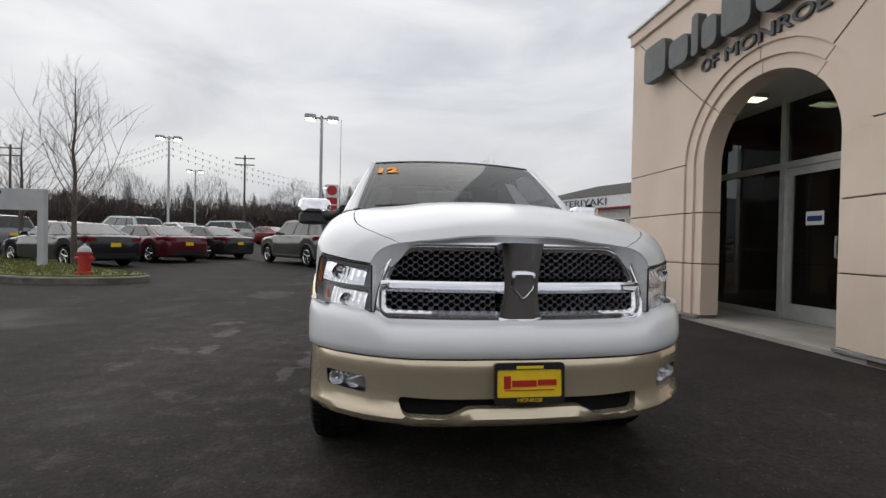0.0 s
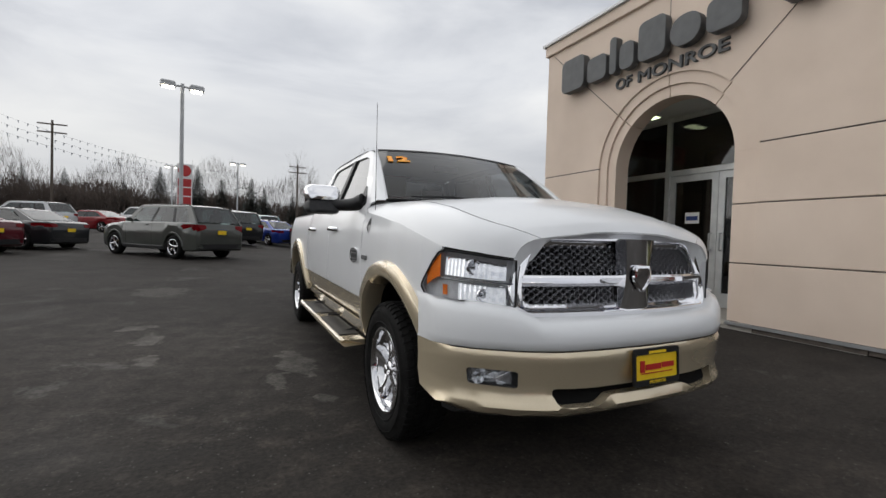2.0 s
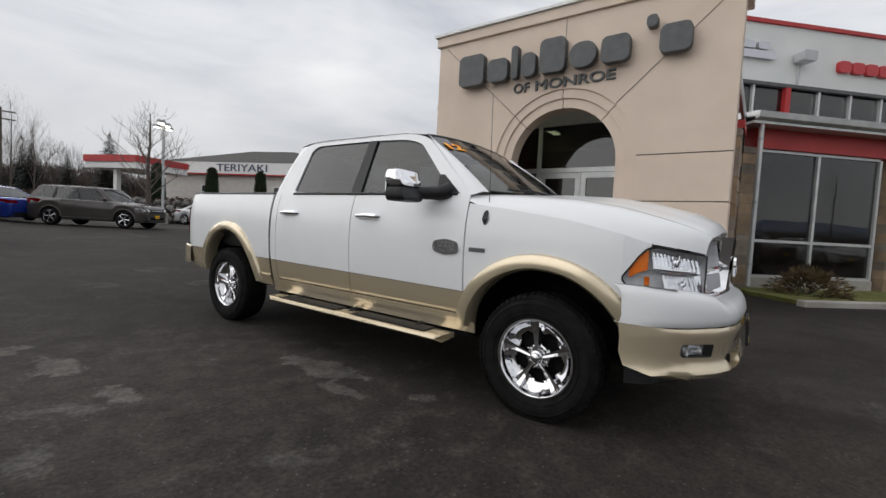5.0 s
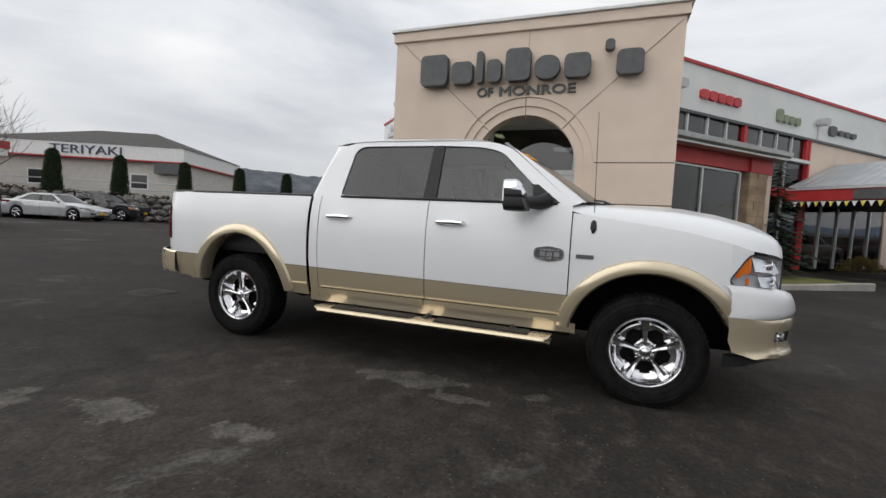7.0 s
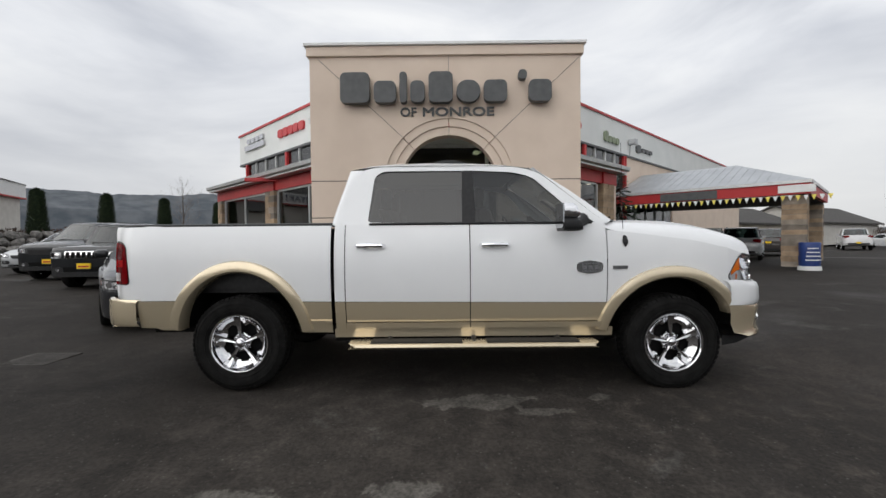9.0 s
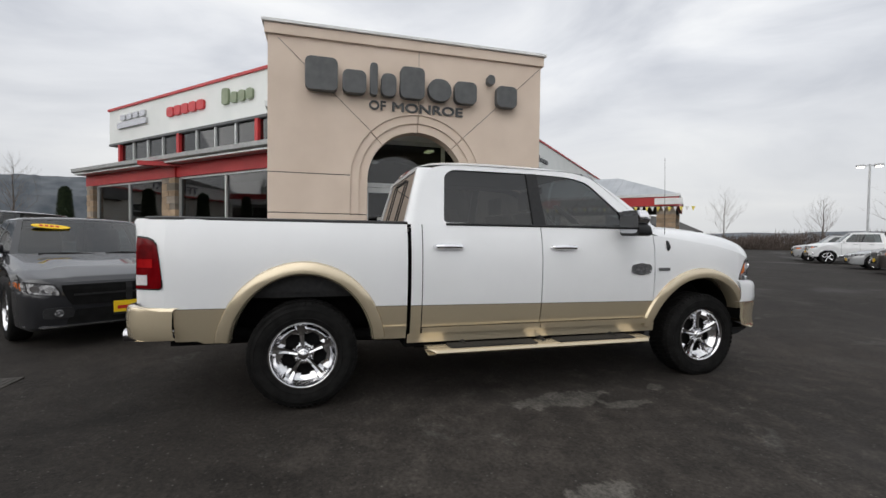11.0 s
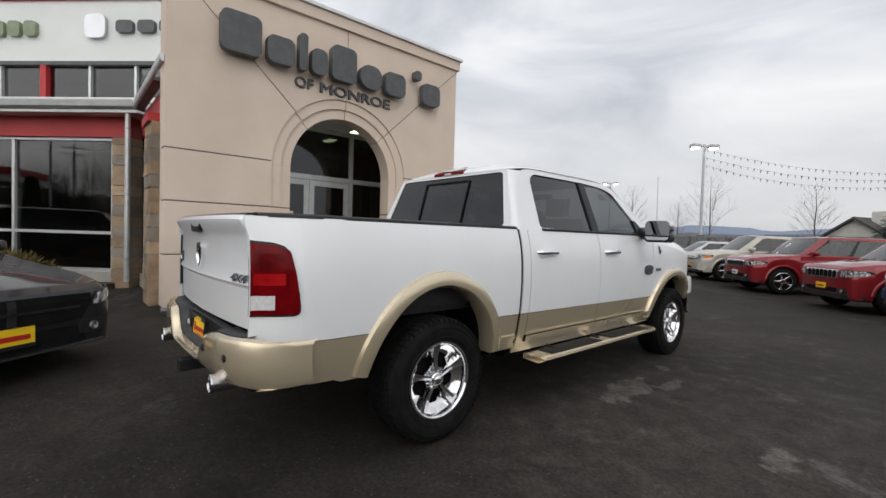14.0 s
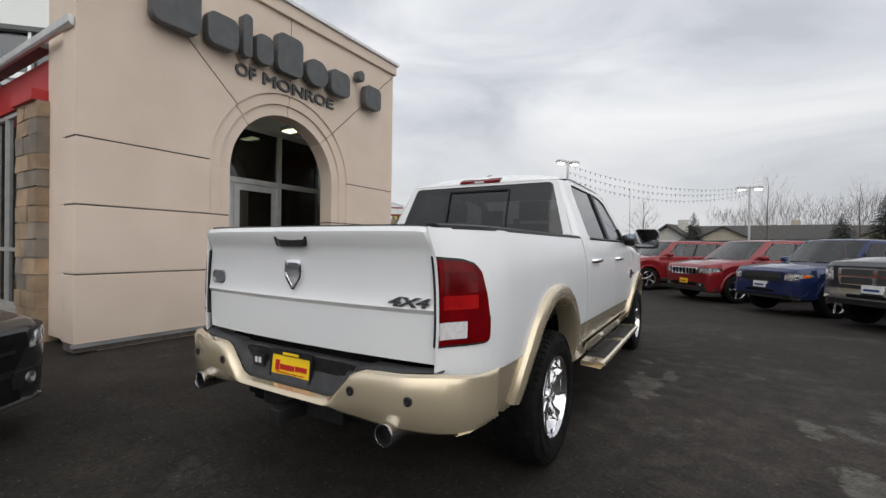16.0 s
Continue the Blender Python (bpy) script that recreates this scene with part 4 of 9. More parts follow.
bm = B()
rings(bm, [[ws(-1 + 2 * i / NW, j / 6) for i in range(NW + 1)] for j in range(7)], closed=False, caps=False)
o = TP("windscreen", bm, M_WSHIELD, smooth=True)
o.visible_shadow = False
bm = B()
for j0, j1 in ((-0.03, 0.012), (0.985, 1.02)):
    rings(bm, [[Vector(ws(-1.0 + 2.0 * i / NW, j)) + Vector((0, -0.004, 0.002)) for i in range(NW + 1)] for j in (j0, j1)], closed=False, caps=False)
TP("windscreen_seal", bm, M_BLACK)
for sg in (-1, 1):
    bm = B()
    rows = []
    for k in range(9):
        h = k / 8
        a = Vector(ws(sg * 1.0, h))
        yb = 3.30 + (3.86 - 3.30) * h
        c = gh(sg, yb, h * 0.985)
        q_ = 1 - h ** 3
        m = (a + c) / 2 + Vector((sg * 0.018, -0.022, 0.014)) * q_
        rows.append([a, a * 0.75 + m * 0.25 + Vector((0, -0.01, 0.004)) * q_, m, c * 0.75 + m * 0.25 + Vector((sg * 0.005, -0.003, 0)) * q_, c])
    rings(bm, rows, closed=False, caps=False)
    TP("windscreen_pillar", bm, M_WHITE, smooth=True)
bm = B()
rows = []
RY = [3.835, 3.92, 4.1, 4.4, 4.8, 5.05, 5.2, 5.3, 5.36, 5.41, 5.445, 5.455]
for y in RY:
    zc = lin(y, [3.835, 4.1, 4.5, 4.9, 5.2, 5.3, 5.36, 5.41, 5.445, 5.455], [1.878, 1.935, 1.966, 1.966, 1.950, 1.934, 1.916, 1.894, 1.868, 1.846])
    ze = lin(y, [3.835, 4.1, 4.4, 5.05, 5.2, 5.3, 5.36, 5.41, 5.445, 5.455], [1.853, 1.873, 1.879, 1.879, 1.873, 1.866, 1.858, 1.850, 1.845, 1.842])
    row = []
    for u in (-1, -0.985, -0.94, -0.86, -0.7, -0.4, 0, 0.4, 0.7, 0.86, 0.94, 0.985, 1):
        x = u * lin(y, [3.835, 4.0, 4.2, 5.1, 5.25, 5.35, 5.42, 5.455], [0.722, 0.744, 0.750, 0.750, 0.749, 0.747, 0.738, 0.728])
        yy0 = 0
        yy = y + (0.05 * u * u if y < 3.9 else 0.03 * u * u if y < 4.0 else 0)
        row.append((x, yy, ze + (zc - ze) * (1 - abs(u) ** 3.2)))
    rows.append(row)
rings(bm, rows, closed=False, caps=False)
TP("roof", bm, M_WHITE, smooth=60)
# back of the cab
def back(p, q, o):
    return Vector((p, 5.585 - 0.135 * q / 0.93 + o, ZB + (ZT + 0.02 - ZB) * q))


bk_out = rounded([(-0.90, -0.02), (0.90, -0.02), (0.725, 0.93), (-0.725, 0.93)], [0.02, 0.02, 0.04, 0.04])
bk_win = rounded([(-0.82, 0.05), (0.82, 0.05), (0.685, 0.885), (-0.685, 0.885)], [0.05, 0.05, 0.06, 0.06])
bm = B()
frame_with_holes(bm, bk_out, [bk_win], back, 0.03)
TP("cab_back", bm, M_WHITE)
bm = B()
pane_of(bm, bk_win, back, -0.010)
o = TP("rear_window", bm, M_TINT, label="dark tinted sliding rear window")
o.visible_shadow = False
bm = B()
for pts in (((-0.30, 0.08), (-0.30, 0.80)), ((0.30, 0.08), (0.30, 0.80)), ((-0.30, 0.80), (0.30, 0.80))):
    tube(bm, [back(pts[0][0], pts[0][1], 0.0), back(pts[1][0], pts[1][1], 0.0)], 0.008, 4)
TP("slider_frame", bm, M_BLACK)
for sg in (-1, 1):
    bm = B()
    rows = []
    for k in range(9):
        h = 0.955 * k / 8
        c = gh(sg, lin(h, [0, 0.45, 0.86, 0.955], [5.49, 5.44, 5.375, 5.33]), h)
        q = min(0.93, h * 0.503 / 0.523)
        a = back(sg * (0.90 + (0.725 - 0.90) * q / 0.93), q, 0)
        e = 1 - (h / 0.955) ** 4
        m = Vector((c.x * 0.5 + a.x * 0.5 + sg * 0.018 * e, c.y * 0.5 + a.y * 0.5 + 0.026 * e, (a.z + c.z) / 2))
        rows.append([c, c * 0.5 + m * 0.5 + Vector((sg * 0.006, 0.003, 0)) * e, m, a * 0.5 + m * 0.5 + Vector((0, 0.006, 0)) * e, a])
    rings(bm, rows, closed=False, caps=False)
    TP("cab_back_corner", bm, M_WHITE, smooth=True)
bm = B()
rings(bm, [[(x, 5.33, 1.906), (x, 5.40, 1.898), (x, 5.455, 1.872), (x, 5.46, 1.850), (x, 5.36, 1.86)] for x in (-0.205, 0.205)])
TP("high_brake_light", bm, M_RED_LENS, label="red high-mounted brake light", bevel=0.004)
bm = B()
box(bm, -0.045, 0.045, 5.4602, 5.464, 1.852, 1.866)
TP("cargo_lamp", bm, M_WHITEP)
bm = B()
rings(bm, [[(x * s, 5.22 + y * s, z) for x, y in rrect(0.08, 0.12, 0.03)] for z, s in ((1.90, 1), (1.945, 0.8), (1.952, 0.4))])
TP("roof_antenna", bm, M_BLACK, smooth=True)

# cowl, wipers
bm = B()
rings(bm, [[(u * 0.86, 3.01 + 0.20 * u * u + dy, z) for u in [-1 + k / 6 for k in range(13)]] for dy, z in ((0.0, 1.398), (0.02, 1.385), (0.12, 1.392))], closed=False, caps=False)
TP("cowl", bm, M_BLACK)
for x0, x1 in ((-0.66, -0.10), (0.02, 0.58)):
    bm = B()
    p = Vector(ws(x0 / 0.8, 0.04)) + Vector((0, -0.03, 0.012))
    q = Vector(ws(x1 / 0.8, 0.02)) + Vector((0, -0.03, 0.012))
    tube(bm, [p, (p + q) / 2 + Vector((0, 0, 0.012)), q], [0.006, 0.009, 0.008], 6)
    rod(bm, (p + q) / 2 + Vector((0, -0.01, 0.01)), q + Vector((0.02, -0.05, -0.01)), 0.008, 0.012)
    TP("wiper", bm, M_BLACK)

# ---- nose ----
def gy(x, z):
    return 1.866 + 0.175 * x * x + 0.16 * max(0, z - 0.80)


def grille_outline(s, n=7):
    pts = rounded([(-0.60, 1.196), (0.60, 1.196), (0.692, 0.94), (0.685, 0.785), (-0.685, 0.785), (-0.692, 0.94)], [0.13, 0.13, 0.2, 0.05, 0.05, 0.2], n)
    return [(x * (1 - s / 0.68), 0.99 + (z - 0.99) * (1 - s / 0.205)) for x, z in pts]


def dense(poly, m=0.05):
    out = []
    for i in range(len(poly)):
        a, b = Vector(poly[i]), Vector(poly[(i + 1) % len(poly)])
        k = max(1, int((b - a).length / m))
        for j in range(k):
            out.append(tuple(a + (b - a) * j / k))
    return out


o0 = dense(grille_outline(0.0))
scale_in = lambda s: [(x * (1 - s / 0.68), 0.99 + (z - 0.99) * (1 - s / 0.205)) for x, z in o0]
bm = B()
rws = []
for s, dy in ((-0.004, 0.035), (0.0, 0.008), (0.006, -0.004), (0.040, -0.020), (0.050, -0.008), (0.055, 0.014), (0.072, 0.022), (0.076, 0.05)):
    rws.append([(x, gy(x, z) + dy, z) for x, z in scale_in(s)])
rings(bm, rws, caps=False)
TP("grille_surround", bm, M_CHROME, label="broad chrome grille surround", smooth=50)
bm = B()
rings(bm, [[(x, gy(x, z) + 0.09, z) for x, z in scale_in(0.02)], [(x, gy(x, z) + 0.12, z) for x, z in scale_in(0.02)]])
TP("grille_backing", bm, M_DARK)
# crosshair bars
bm = B()
for z0, z1, dy in ((0.934, 0.994, -0.012),):
    rings(bm, [[(x, gy(x, z) + d, z) for z, d in ((z0, 0.035), (z0 + 0.003, 0.020), (z1 - 0.022, dy - 0.006), (z1 - 0.014, dy - 0.014), (z1 - 0.004, dy - 0.006), (z1, 0.03))] for x in [-0.64 + 1.28 * k / 16 for k in range(17)]])
TP("grille_crossbar", bm, M_CHROME, smooth=30)
bm = B()
rings(bm, [[(x, 1.888 - 0.06 * (z - 0.83) + d, z) for x, d in ((-hw, 0.04), (-hw + 0.008, -0.02), (-hw * 0.5, -0.032), (hw * 0.5, -0.032), (hw - 0.008, -0.02), (hw, 0.04))] for z, hw in ((0.80, 0.125), (0.86, 0.10), (0.94, 0.088), (1.0, 0.088), (1.06, 0.092), (1.165, 0.108))])
TP("grille_upright", bm, M_CHROME, smooth=30)
# mesh inserts, four fields of honeycomb
M_GRILLE = mat("grille_satin", (0.40, 0.40, 0.42), (0.48, 0.48, 0.50), 8, rough=0.25, metal=0.9)
for x0, x1, z0, z1 in ((-0.610, -0.092, 0.998, 1.142), (0.092, 0.610, 0.998, 1.142), (-0.635, -0.10, 0.828, 0.938), (0.10, 0.635, 0.828, 0.938)):
    bm = B()
    cw, ch = 0.0240, 0.0158
    for i in range(int((x1 - x0) / cw) + 1):
        for j in range(-1, int((z1 - z0) / ch) + 2):
            if (i + j) % 2:
                continue
            xc, zc = x0 + (i + 0.5) * cw, z0 + (j + 0.5) * ch
            if xc > x1 or not (z0 - 0.004 < zc < z1 + 0.004):
                continue
            cut = lin(abs(xc), [0.53, 0.62], [1.0, 0.0]) if zc > 1.0 else 1.0
            if zc > 1.0 and zc > z0 + (z1 - z0) * (0.35 + 0.65 * cut):
                continue
            ring_ = lambda a, b, h, d: [(xc + p, gy(xc + p, zc + q) + d, zc + q) for p, q in ((a, 0), (b, h), (-b, h), (-a, 0), (-b, -h), (b, -h))]
            rings(bm, [ring_(cw * 0.6667, cw * 0.3333, ch, 0.022), ring_(cw * 0.615, cw * 0.30, ch * 0.82, 0.018), ring_(cw * 0.57, cw * 0.275, ch * 0.68, 0.027), ring_(cw * 0.55, cw * 0.265, ch * 0.64, 0.06)], caps=False)
    TP("grille_mesh", bm, M_GRILLE)
# emblem, a plain shield
shield = rounded([(-0.055, 0.062), (0.055, 0.062), (0.058, -0.01), (0.0, -0.072), (-0.058, -0.01)], 0.02, 3)
bm = B()
rings(bm, [[(x * s, 1.88 - 0.040 - d, 0.978 + z * s) for x, z in shield] for s, d in ((1, 0), (1, 0.014), (0.82, 0.018), (0.78, 0.012))])
TP("grille_emblem", bm, M_CHROME)
# upper bumper (white) and lower bumper (gold)
BX = [0, 0.12, 0.25, 0.38, 0.50, 0.60, 0.70, 0.78, 0.85, 0.90, 0.94, 0.970, 0.985, 0.99, 0.996]


def by(x):
    return lin(abs(x), [0, 0.3, 0.5, 0.6, 0.7, 0.85, 0.94, 0.985, 0.99, 0.996], [1.752, 1.762, 1.785, 1.816, 1.862, 1.962, 2.055, 2.145, 2.21, 2.29])


BXX = [-b for b in BX[::-1]] + BX[1:]
bm = B()
rws = []
for x in BXX:
    y = by(x)
    zt = lin(abs(x), [0, 0.62, 0.67, 0.72, 0.99], [0.818, 0.818, 0.862, 0.868, 0.897])
    yb = max(y + 0.10, 1.93) if abs(x) < 0.9 else y + 0.02
    rws.append([(x, yb, zt - 0.01), (x * 0.995, y + 0.055, zt - 0.012), (x, y + 0.022, zt - 0.03), (x * 1.003, y + 0.004, zt - 0.065), (x * 1.003, y - 0.002, 0.715), (x, y + 0.006, 0.682), (x, y + 0.016, 0.676), (x * 0.98, y + 0.05, 0.676)])
rings(bm, rws, closed=False, caps=False)
TP("bumper_upper", bm, M_WHITE, label="white painted upper bumper cover", smooth=50)


def bump_y(x, z):
    return by(x) + lin(z, [0.35, 0.386, 0.41, 0.432, 0.456, 0.485, 0.55, 0.61, 0.65, 0.675], [0.085, 0.040, 0.008, -0.006, 0.002, 0.022, 0.018, 0.006, 0.000, 0.012])


# lower bumper as a frame with openings for fog lamps and air intake, in (x, z)
lo_out = dense([(-0.996, 0.672), (0.996, 0.672), (0.994, 0.45), (0.975, 0.418), (0.90, 0.402), (0.5, 0.386), (-0.5, 0.386), (-0.90, 0.402), (-0.975, 0.418), (-0.994, 0.45)], 0.06)
fog = [[(sg * a, b) for a, b in rounded([(0.695, 0.515), (0.875, 0.522), (0.885, 0.592), (0.70, 0.588)], 0.015, 3)] for sg in (-1, 1)]
intake = dense(rounded([(-0.56, 0.516), (-0.38, 0.508), (0.38, 0.508), (0.56, 0.516), (0.535, 0.440), (0.33, 0.434), (0.26, 0.470), (-0.26, 0.470), (-0.33, 0.434), (-0.535, 0.440)], 0.03, 3), 0.06)
bm = B()
loops = [lo_out, intake] + fog
grid = [(x, z) for x in [-0.95 + 0.05 * k for k in range(39)] for z in (0.57, 0.64)]
flat = [p for lp in loops for p in lp]
pts2 = [Vector(p) for p in flat]
edges = []
k = 0
for lp in loops:
    edges += [(k + i, k + (i + 1) % len(lp)) for i in range(len(lp))]
    k += len(lp)


def inside(p, lp):
    r = False
    for i in range(len(lp)):
        (x0, y0), (x1, y1) = lp[i], lp[i - 1]
        if (y0 > p[1]) != (y1 > p[1]) and p[0] < (x1 - x0) * (p[1] - y0) / (y1 - y0) + x0:
            r = not r
    return r


def hole_near(p, lp, d):
    return inside(p, lp) or any((Vector(p) - Vector(q)).length < d for q in lp)


extra = [p for p in [(x, z) for x in [-0.94 + 0.04 * k for k in range(48)] for z in (0.395, 0.41, 0.432, 0.456, 0.485, 0.53, 0.575, 0.62, 0.65)] if inside(p, lo_out) and not any(hole_near(p, lp, 0.018) for lp in loops[1:]) and not any((Vector(p) - Vector(q)).length < 0.018 for q in lo_out)]
res = geometry.delaunay_2d_cdt(pts2 + [Vector(p) for p in extra], edges, [], 0, 1e-5)
vs = [bm.verts.new((p.x, bump_y(p.x, p.y), p.y)) for p in res[0]]
for f in res[2]:
    c = sum((res[0][i] for i in f), Vector((0, 0))) / len(f)
    if inside(c, lo_out) and not any(inside(c, lp) for lp in loops[1:]):
        bm.faces.new([vs[i] for i in f])
bmesh.ops.remove_doubles(bm, verts=bm.verts[:], dist=0.0008)
TP("bumper_lower", bm, M_GOLD, label="gold painted lower bumper", smooth=True)
for lp in loops[1:]:
    bm = B()
    rings(bm, [[(x, bump_y(x, z) + d, z) for x, z in lp] for d in (0.0, 0.05)], caps=False)
    TP("opening_edge", bm, M_GOLD if lp is intake else M_BLACK)
bm = B()
rings(bm, [[(x, y + 0.03, z) for x, y, z in ((x, bump_y(x, 0.39), 0.392), (x, bump_y(x, 0.37) + 0.10, 0.335), (x, bump_y(x, 0.37) + 0.22, 0.315), (x, bump_y(x, 0.37) + 0.22, 0.40))] for x in [-0.86 + 1.72 * k / 12 for k in range(13)]])
TP("air_dam", bm, M_BLACK)
bm = B()
rings(bm, [[(x, bump_y(x, z) + 0.045, z) for x, z in intake], [(x, bump_y(x, z) + 0.08, z) for x, z in intake]])
TP("air_intake", bm, M_DARK)
for sg, lp in ((-1, fog[0]), (1, fog[1])):
    bm = B()
    cx = sum(p[0] for p in lp) / len(lp)
    cz = sum(p[1] for p in lp) / len(lp)
    rings(bm, [[(cx + (x - cx) * s, bump_y(x, z) + d, cz + (z - cz) * s) for x, z in lp] for s, d in ((0.99, 0.040), (0.6, 0.046), (0.1, 0.048))], caps=True)
    fl = TP("fog_lamp", bm, M_REFLECT, label="clear fog lamp with faceted reflector")
    for q, rr_ in ((-0.045, 0.036), (0.038, 0.032)):
        bm = B()
        lathe(bm, [(0.030, 0.006), (0.026, rr_ * 0.5), (0.010, rr_ * 0.9), (0.002, rr_)], "y", (cx + q, bump_y(cx + q, cz) + 0.010 - TM, cz), 10)
        part("fog_bowl", bm, M_REFLECT, fl)
        bm = B()
        lathe(bm, [(0.012, 0.001), (0.010, 0.010), (0.028, 0.012)], "y", (cx + q, bump_y(cx + q, cz) + 0.010 - TM, cz), 10)
        part("fog_bulb", bm, M_CHROME, fl)
    bm = B()
    rings(bm, [[(x, bump_y(x, z) + 0.008 - TM, z) for x, z in lp], [(x, bump_y(x, z) + 0.012 - TM, z) for x, z in lp]])
    part("fog_lens", bm, M_LENS, fl).visible_shadow = False

# headlamps
M_HOUSING = mat("lamp_housing", (0.62, 0.62, 0.63), (0.74, 0.74, 0.75), 30, rough=0.28, metal=0.25)
M_FLUTE = mat("fluted_reflector", (0.82, 0.82, 0.84), (0.92, 0.92, 0.94), 30, rough=0.12, metal=0.95)


def lampfn(sg, u, z, off):
    y = 1.94 + (2.30 - 1.94) * u
    x = (prof(z) if z > 0.8 else 1.0) * plan(y)
    return (sg * (x + off * 0.6), y - off * 0.8, z)


U_ = [0, 0.06, 0.14, 0.22, 0.3, 0.4, 0.5, 0.6, 0.7, 0.8, 0.88, 0.94, 1.0]


def lamp_patch(bm, sg, u0, u1, off0, f0=0.0, f1=1.0, rows=6, off1=None):
    us = [u for u in U_ if u0 < u < u1]
    us = [u0] + us + [u1]
    rr = []
    for u in us:
        y = 1.94 + (2.30 - 1.94) * u
        a, b = lamp_lo(y), lamp_hi(y)
        a, b = a + (b - a) * f0, a + (b - a) * f1
        rr.append([lampfn(sg, u, a + (b - a) * k / rows, off0 if off1 is None else off0 + (off1 - off0) * k / rows) for k in range(rows + 1)])
    rings(bm, rr, closed=False, caps=False)


for sg in (-1, 1):
    bm = B()
    lamp_patch(bm, sg, 0.0, 1.0, -0.045)
    for u0 in (0.0, 1.0):
        y = 1.94 + (2.30 - 1.94) * u0
        a, b = lamp_lo(y), lamp_hi(y)
        rings(bm, [[lampfn(sg, u0, z, o) for z in (a, (a + b) / 2, b)] for o in (-0.045, 0.0)], closed=False, caps=False)
    for hi in (0, 1):
        rings(bm, [[lampfn(sg, u, (lamp_hi if hi else lamp_lo)(1.94 + 0.36 * u), o) for u in U_] for o in (-0.045, 0.0)], closed=False, caps=False)
    hl = TP("headlamp", bm, M_HOUSING, label="clear quad headlamp with amber marker", smooth=30)
    # fluted reflectors, tilted up, with a bowl and bulb cap in each
    for f0, f1, u0, u1, nn in ((0.54, 0.98, 0.06, 0.60, 12), (0.02, 0.42, 0.06, 0.44, 9)):
        bm = B()
        rr = []
        for q in range(2 * nn + 1):
            u = u0 + (u1 - u0) * q / (2 * nn)
            y = 1.94 + 0.36 * u
            a, b = lamp_lo(y), lamp_hi(y)
            rr.append([lampfn(sg, u, a + (b - a) * (f0 + (f1 - f0) * v), (-0.003 if q % 2 else 0.0) - 0.006 - 0.036 * v ** 1.4) for v in (0, 0.2, 0.4, 0.6, 0.8, 1)])
        rings(bm, rr, closed=False, caps=False)
        bmesh.ops.translate(bm, verts=bm.verts[:], vec=(0, -TM, 0))
        part("fluted_reflector", bm, M_REFLECT if f0 < 0.5 else M_FLUTE, hl)
    for (u, f, r) in ((0.30, 0.76, 0.034), (0.22, 0.22, 0.028)):
        y = 1.94 + 0.36 * u
        z = lamp_lo(y) + (lamp_hi(y) - lamp_lo(y)) * f
        c = Vector(lampfn(sg, u, z, -0.012))
        c.y -= TM
        bm = B()
        lathe(bm, [(0.016, r * 0.3), (0.004, r * 0.75), (-0.008, r), (-0.004, r * 1.08)], "y", c, 20)
        part("reflector_bowl", bm, M_CHROME, hl, smooth=True)
        bm = B()
        lathe(bm, [(-0.012, 0.001), (-0.008, r * 0.30), (0.014, r * 0.34)], "y", c, 12)
        part("bulb_cap", bm, M_DULLCHROME, hl, smooth=True)
    for f0, f1, u0, u1, od in ((0.50, 0.95, 0.66, 0.90, -0.010), (0.14, 0.34, 0.58, 0.64, -0.040)):
        bm = B()
        lamp_patch(bm, sg, u0, u1, od, f0, f1, 3)
        bmesh.ops.translate(bm, verts=bm.verts[:], vec=(0, -TM, 0))
        part("amber_marker", bm, M_AMBER, hl)
    bm = B()
    lamp_patch(bm, sg, 0.0, 0.66, -0.026, 0.455, 0.495, 1)
    bmesh.ops.translate(bm, verts=bm.verts[:], vec=(0, -TM, 0))
    part("lamp_divider", bm, M_REFLECT, hl)
    bm = B()
    lamp_patch(bm, sg, 0.0, 1.0, 0.002)
    bmesh.ops.translate(bm, verts=bm.verts[:], vec=(0, -TM, 0))
    ln = part("lamp_lens", bm, M_LENS, hl, smooth=True)
    ln.visible_shadow = False
    # black seal round the lens
    bm = B()
    loop = [lampfn(sg, u, lamp_lo(1.94 + 0.36 * u), 0.0) for u in U_] + [lampfn(sg, u, lamp_hi(1.94 + 0.36 * u), 0.0) for u in U_[::-1]]
    tube(bm, loop + [loop[0]], 0.0045, 5)
    bmesh.ops.translate(bm, verts=bm.verts[:], vec=(0, -TM, 0))
    part("lamp_seal", bm, M_BLACK, hl)

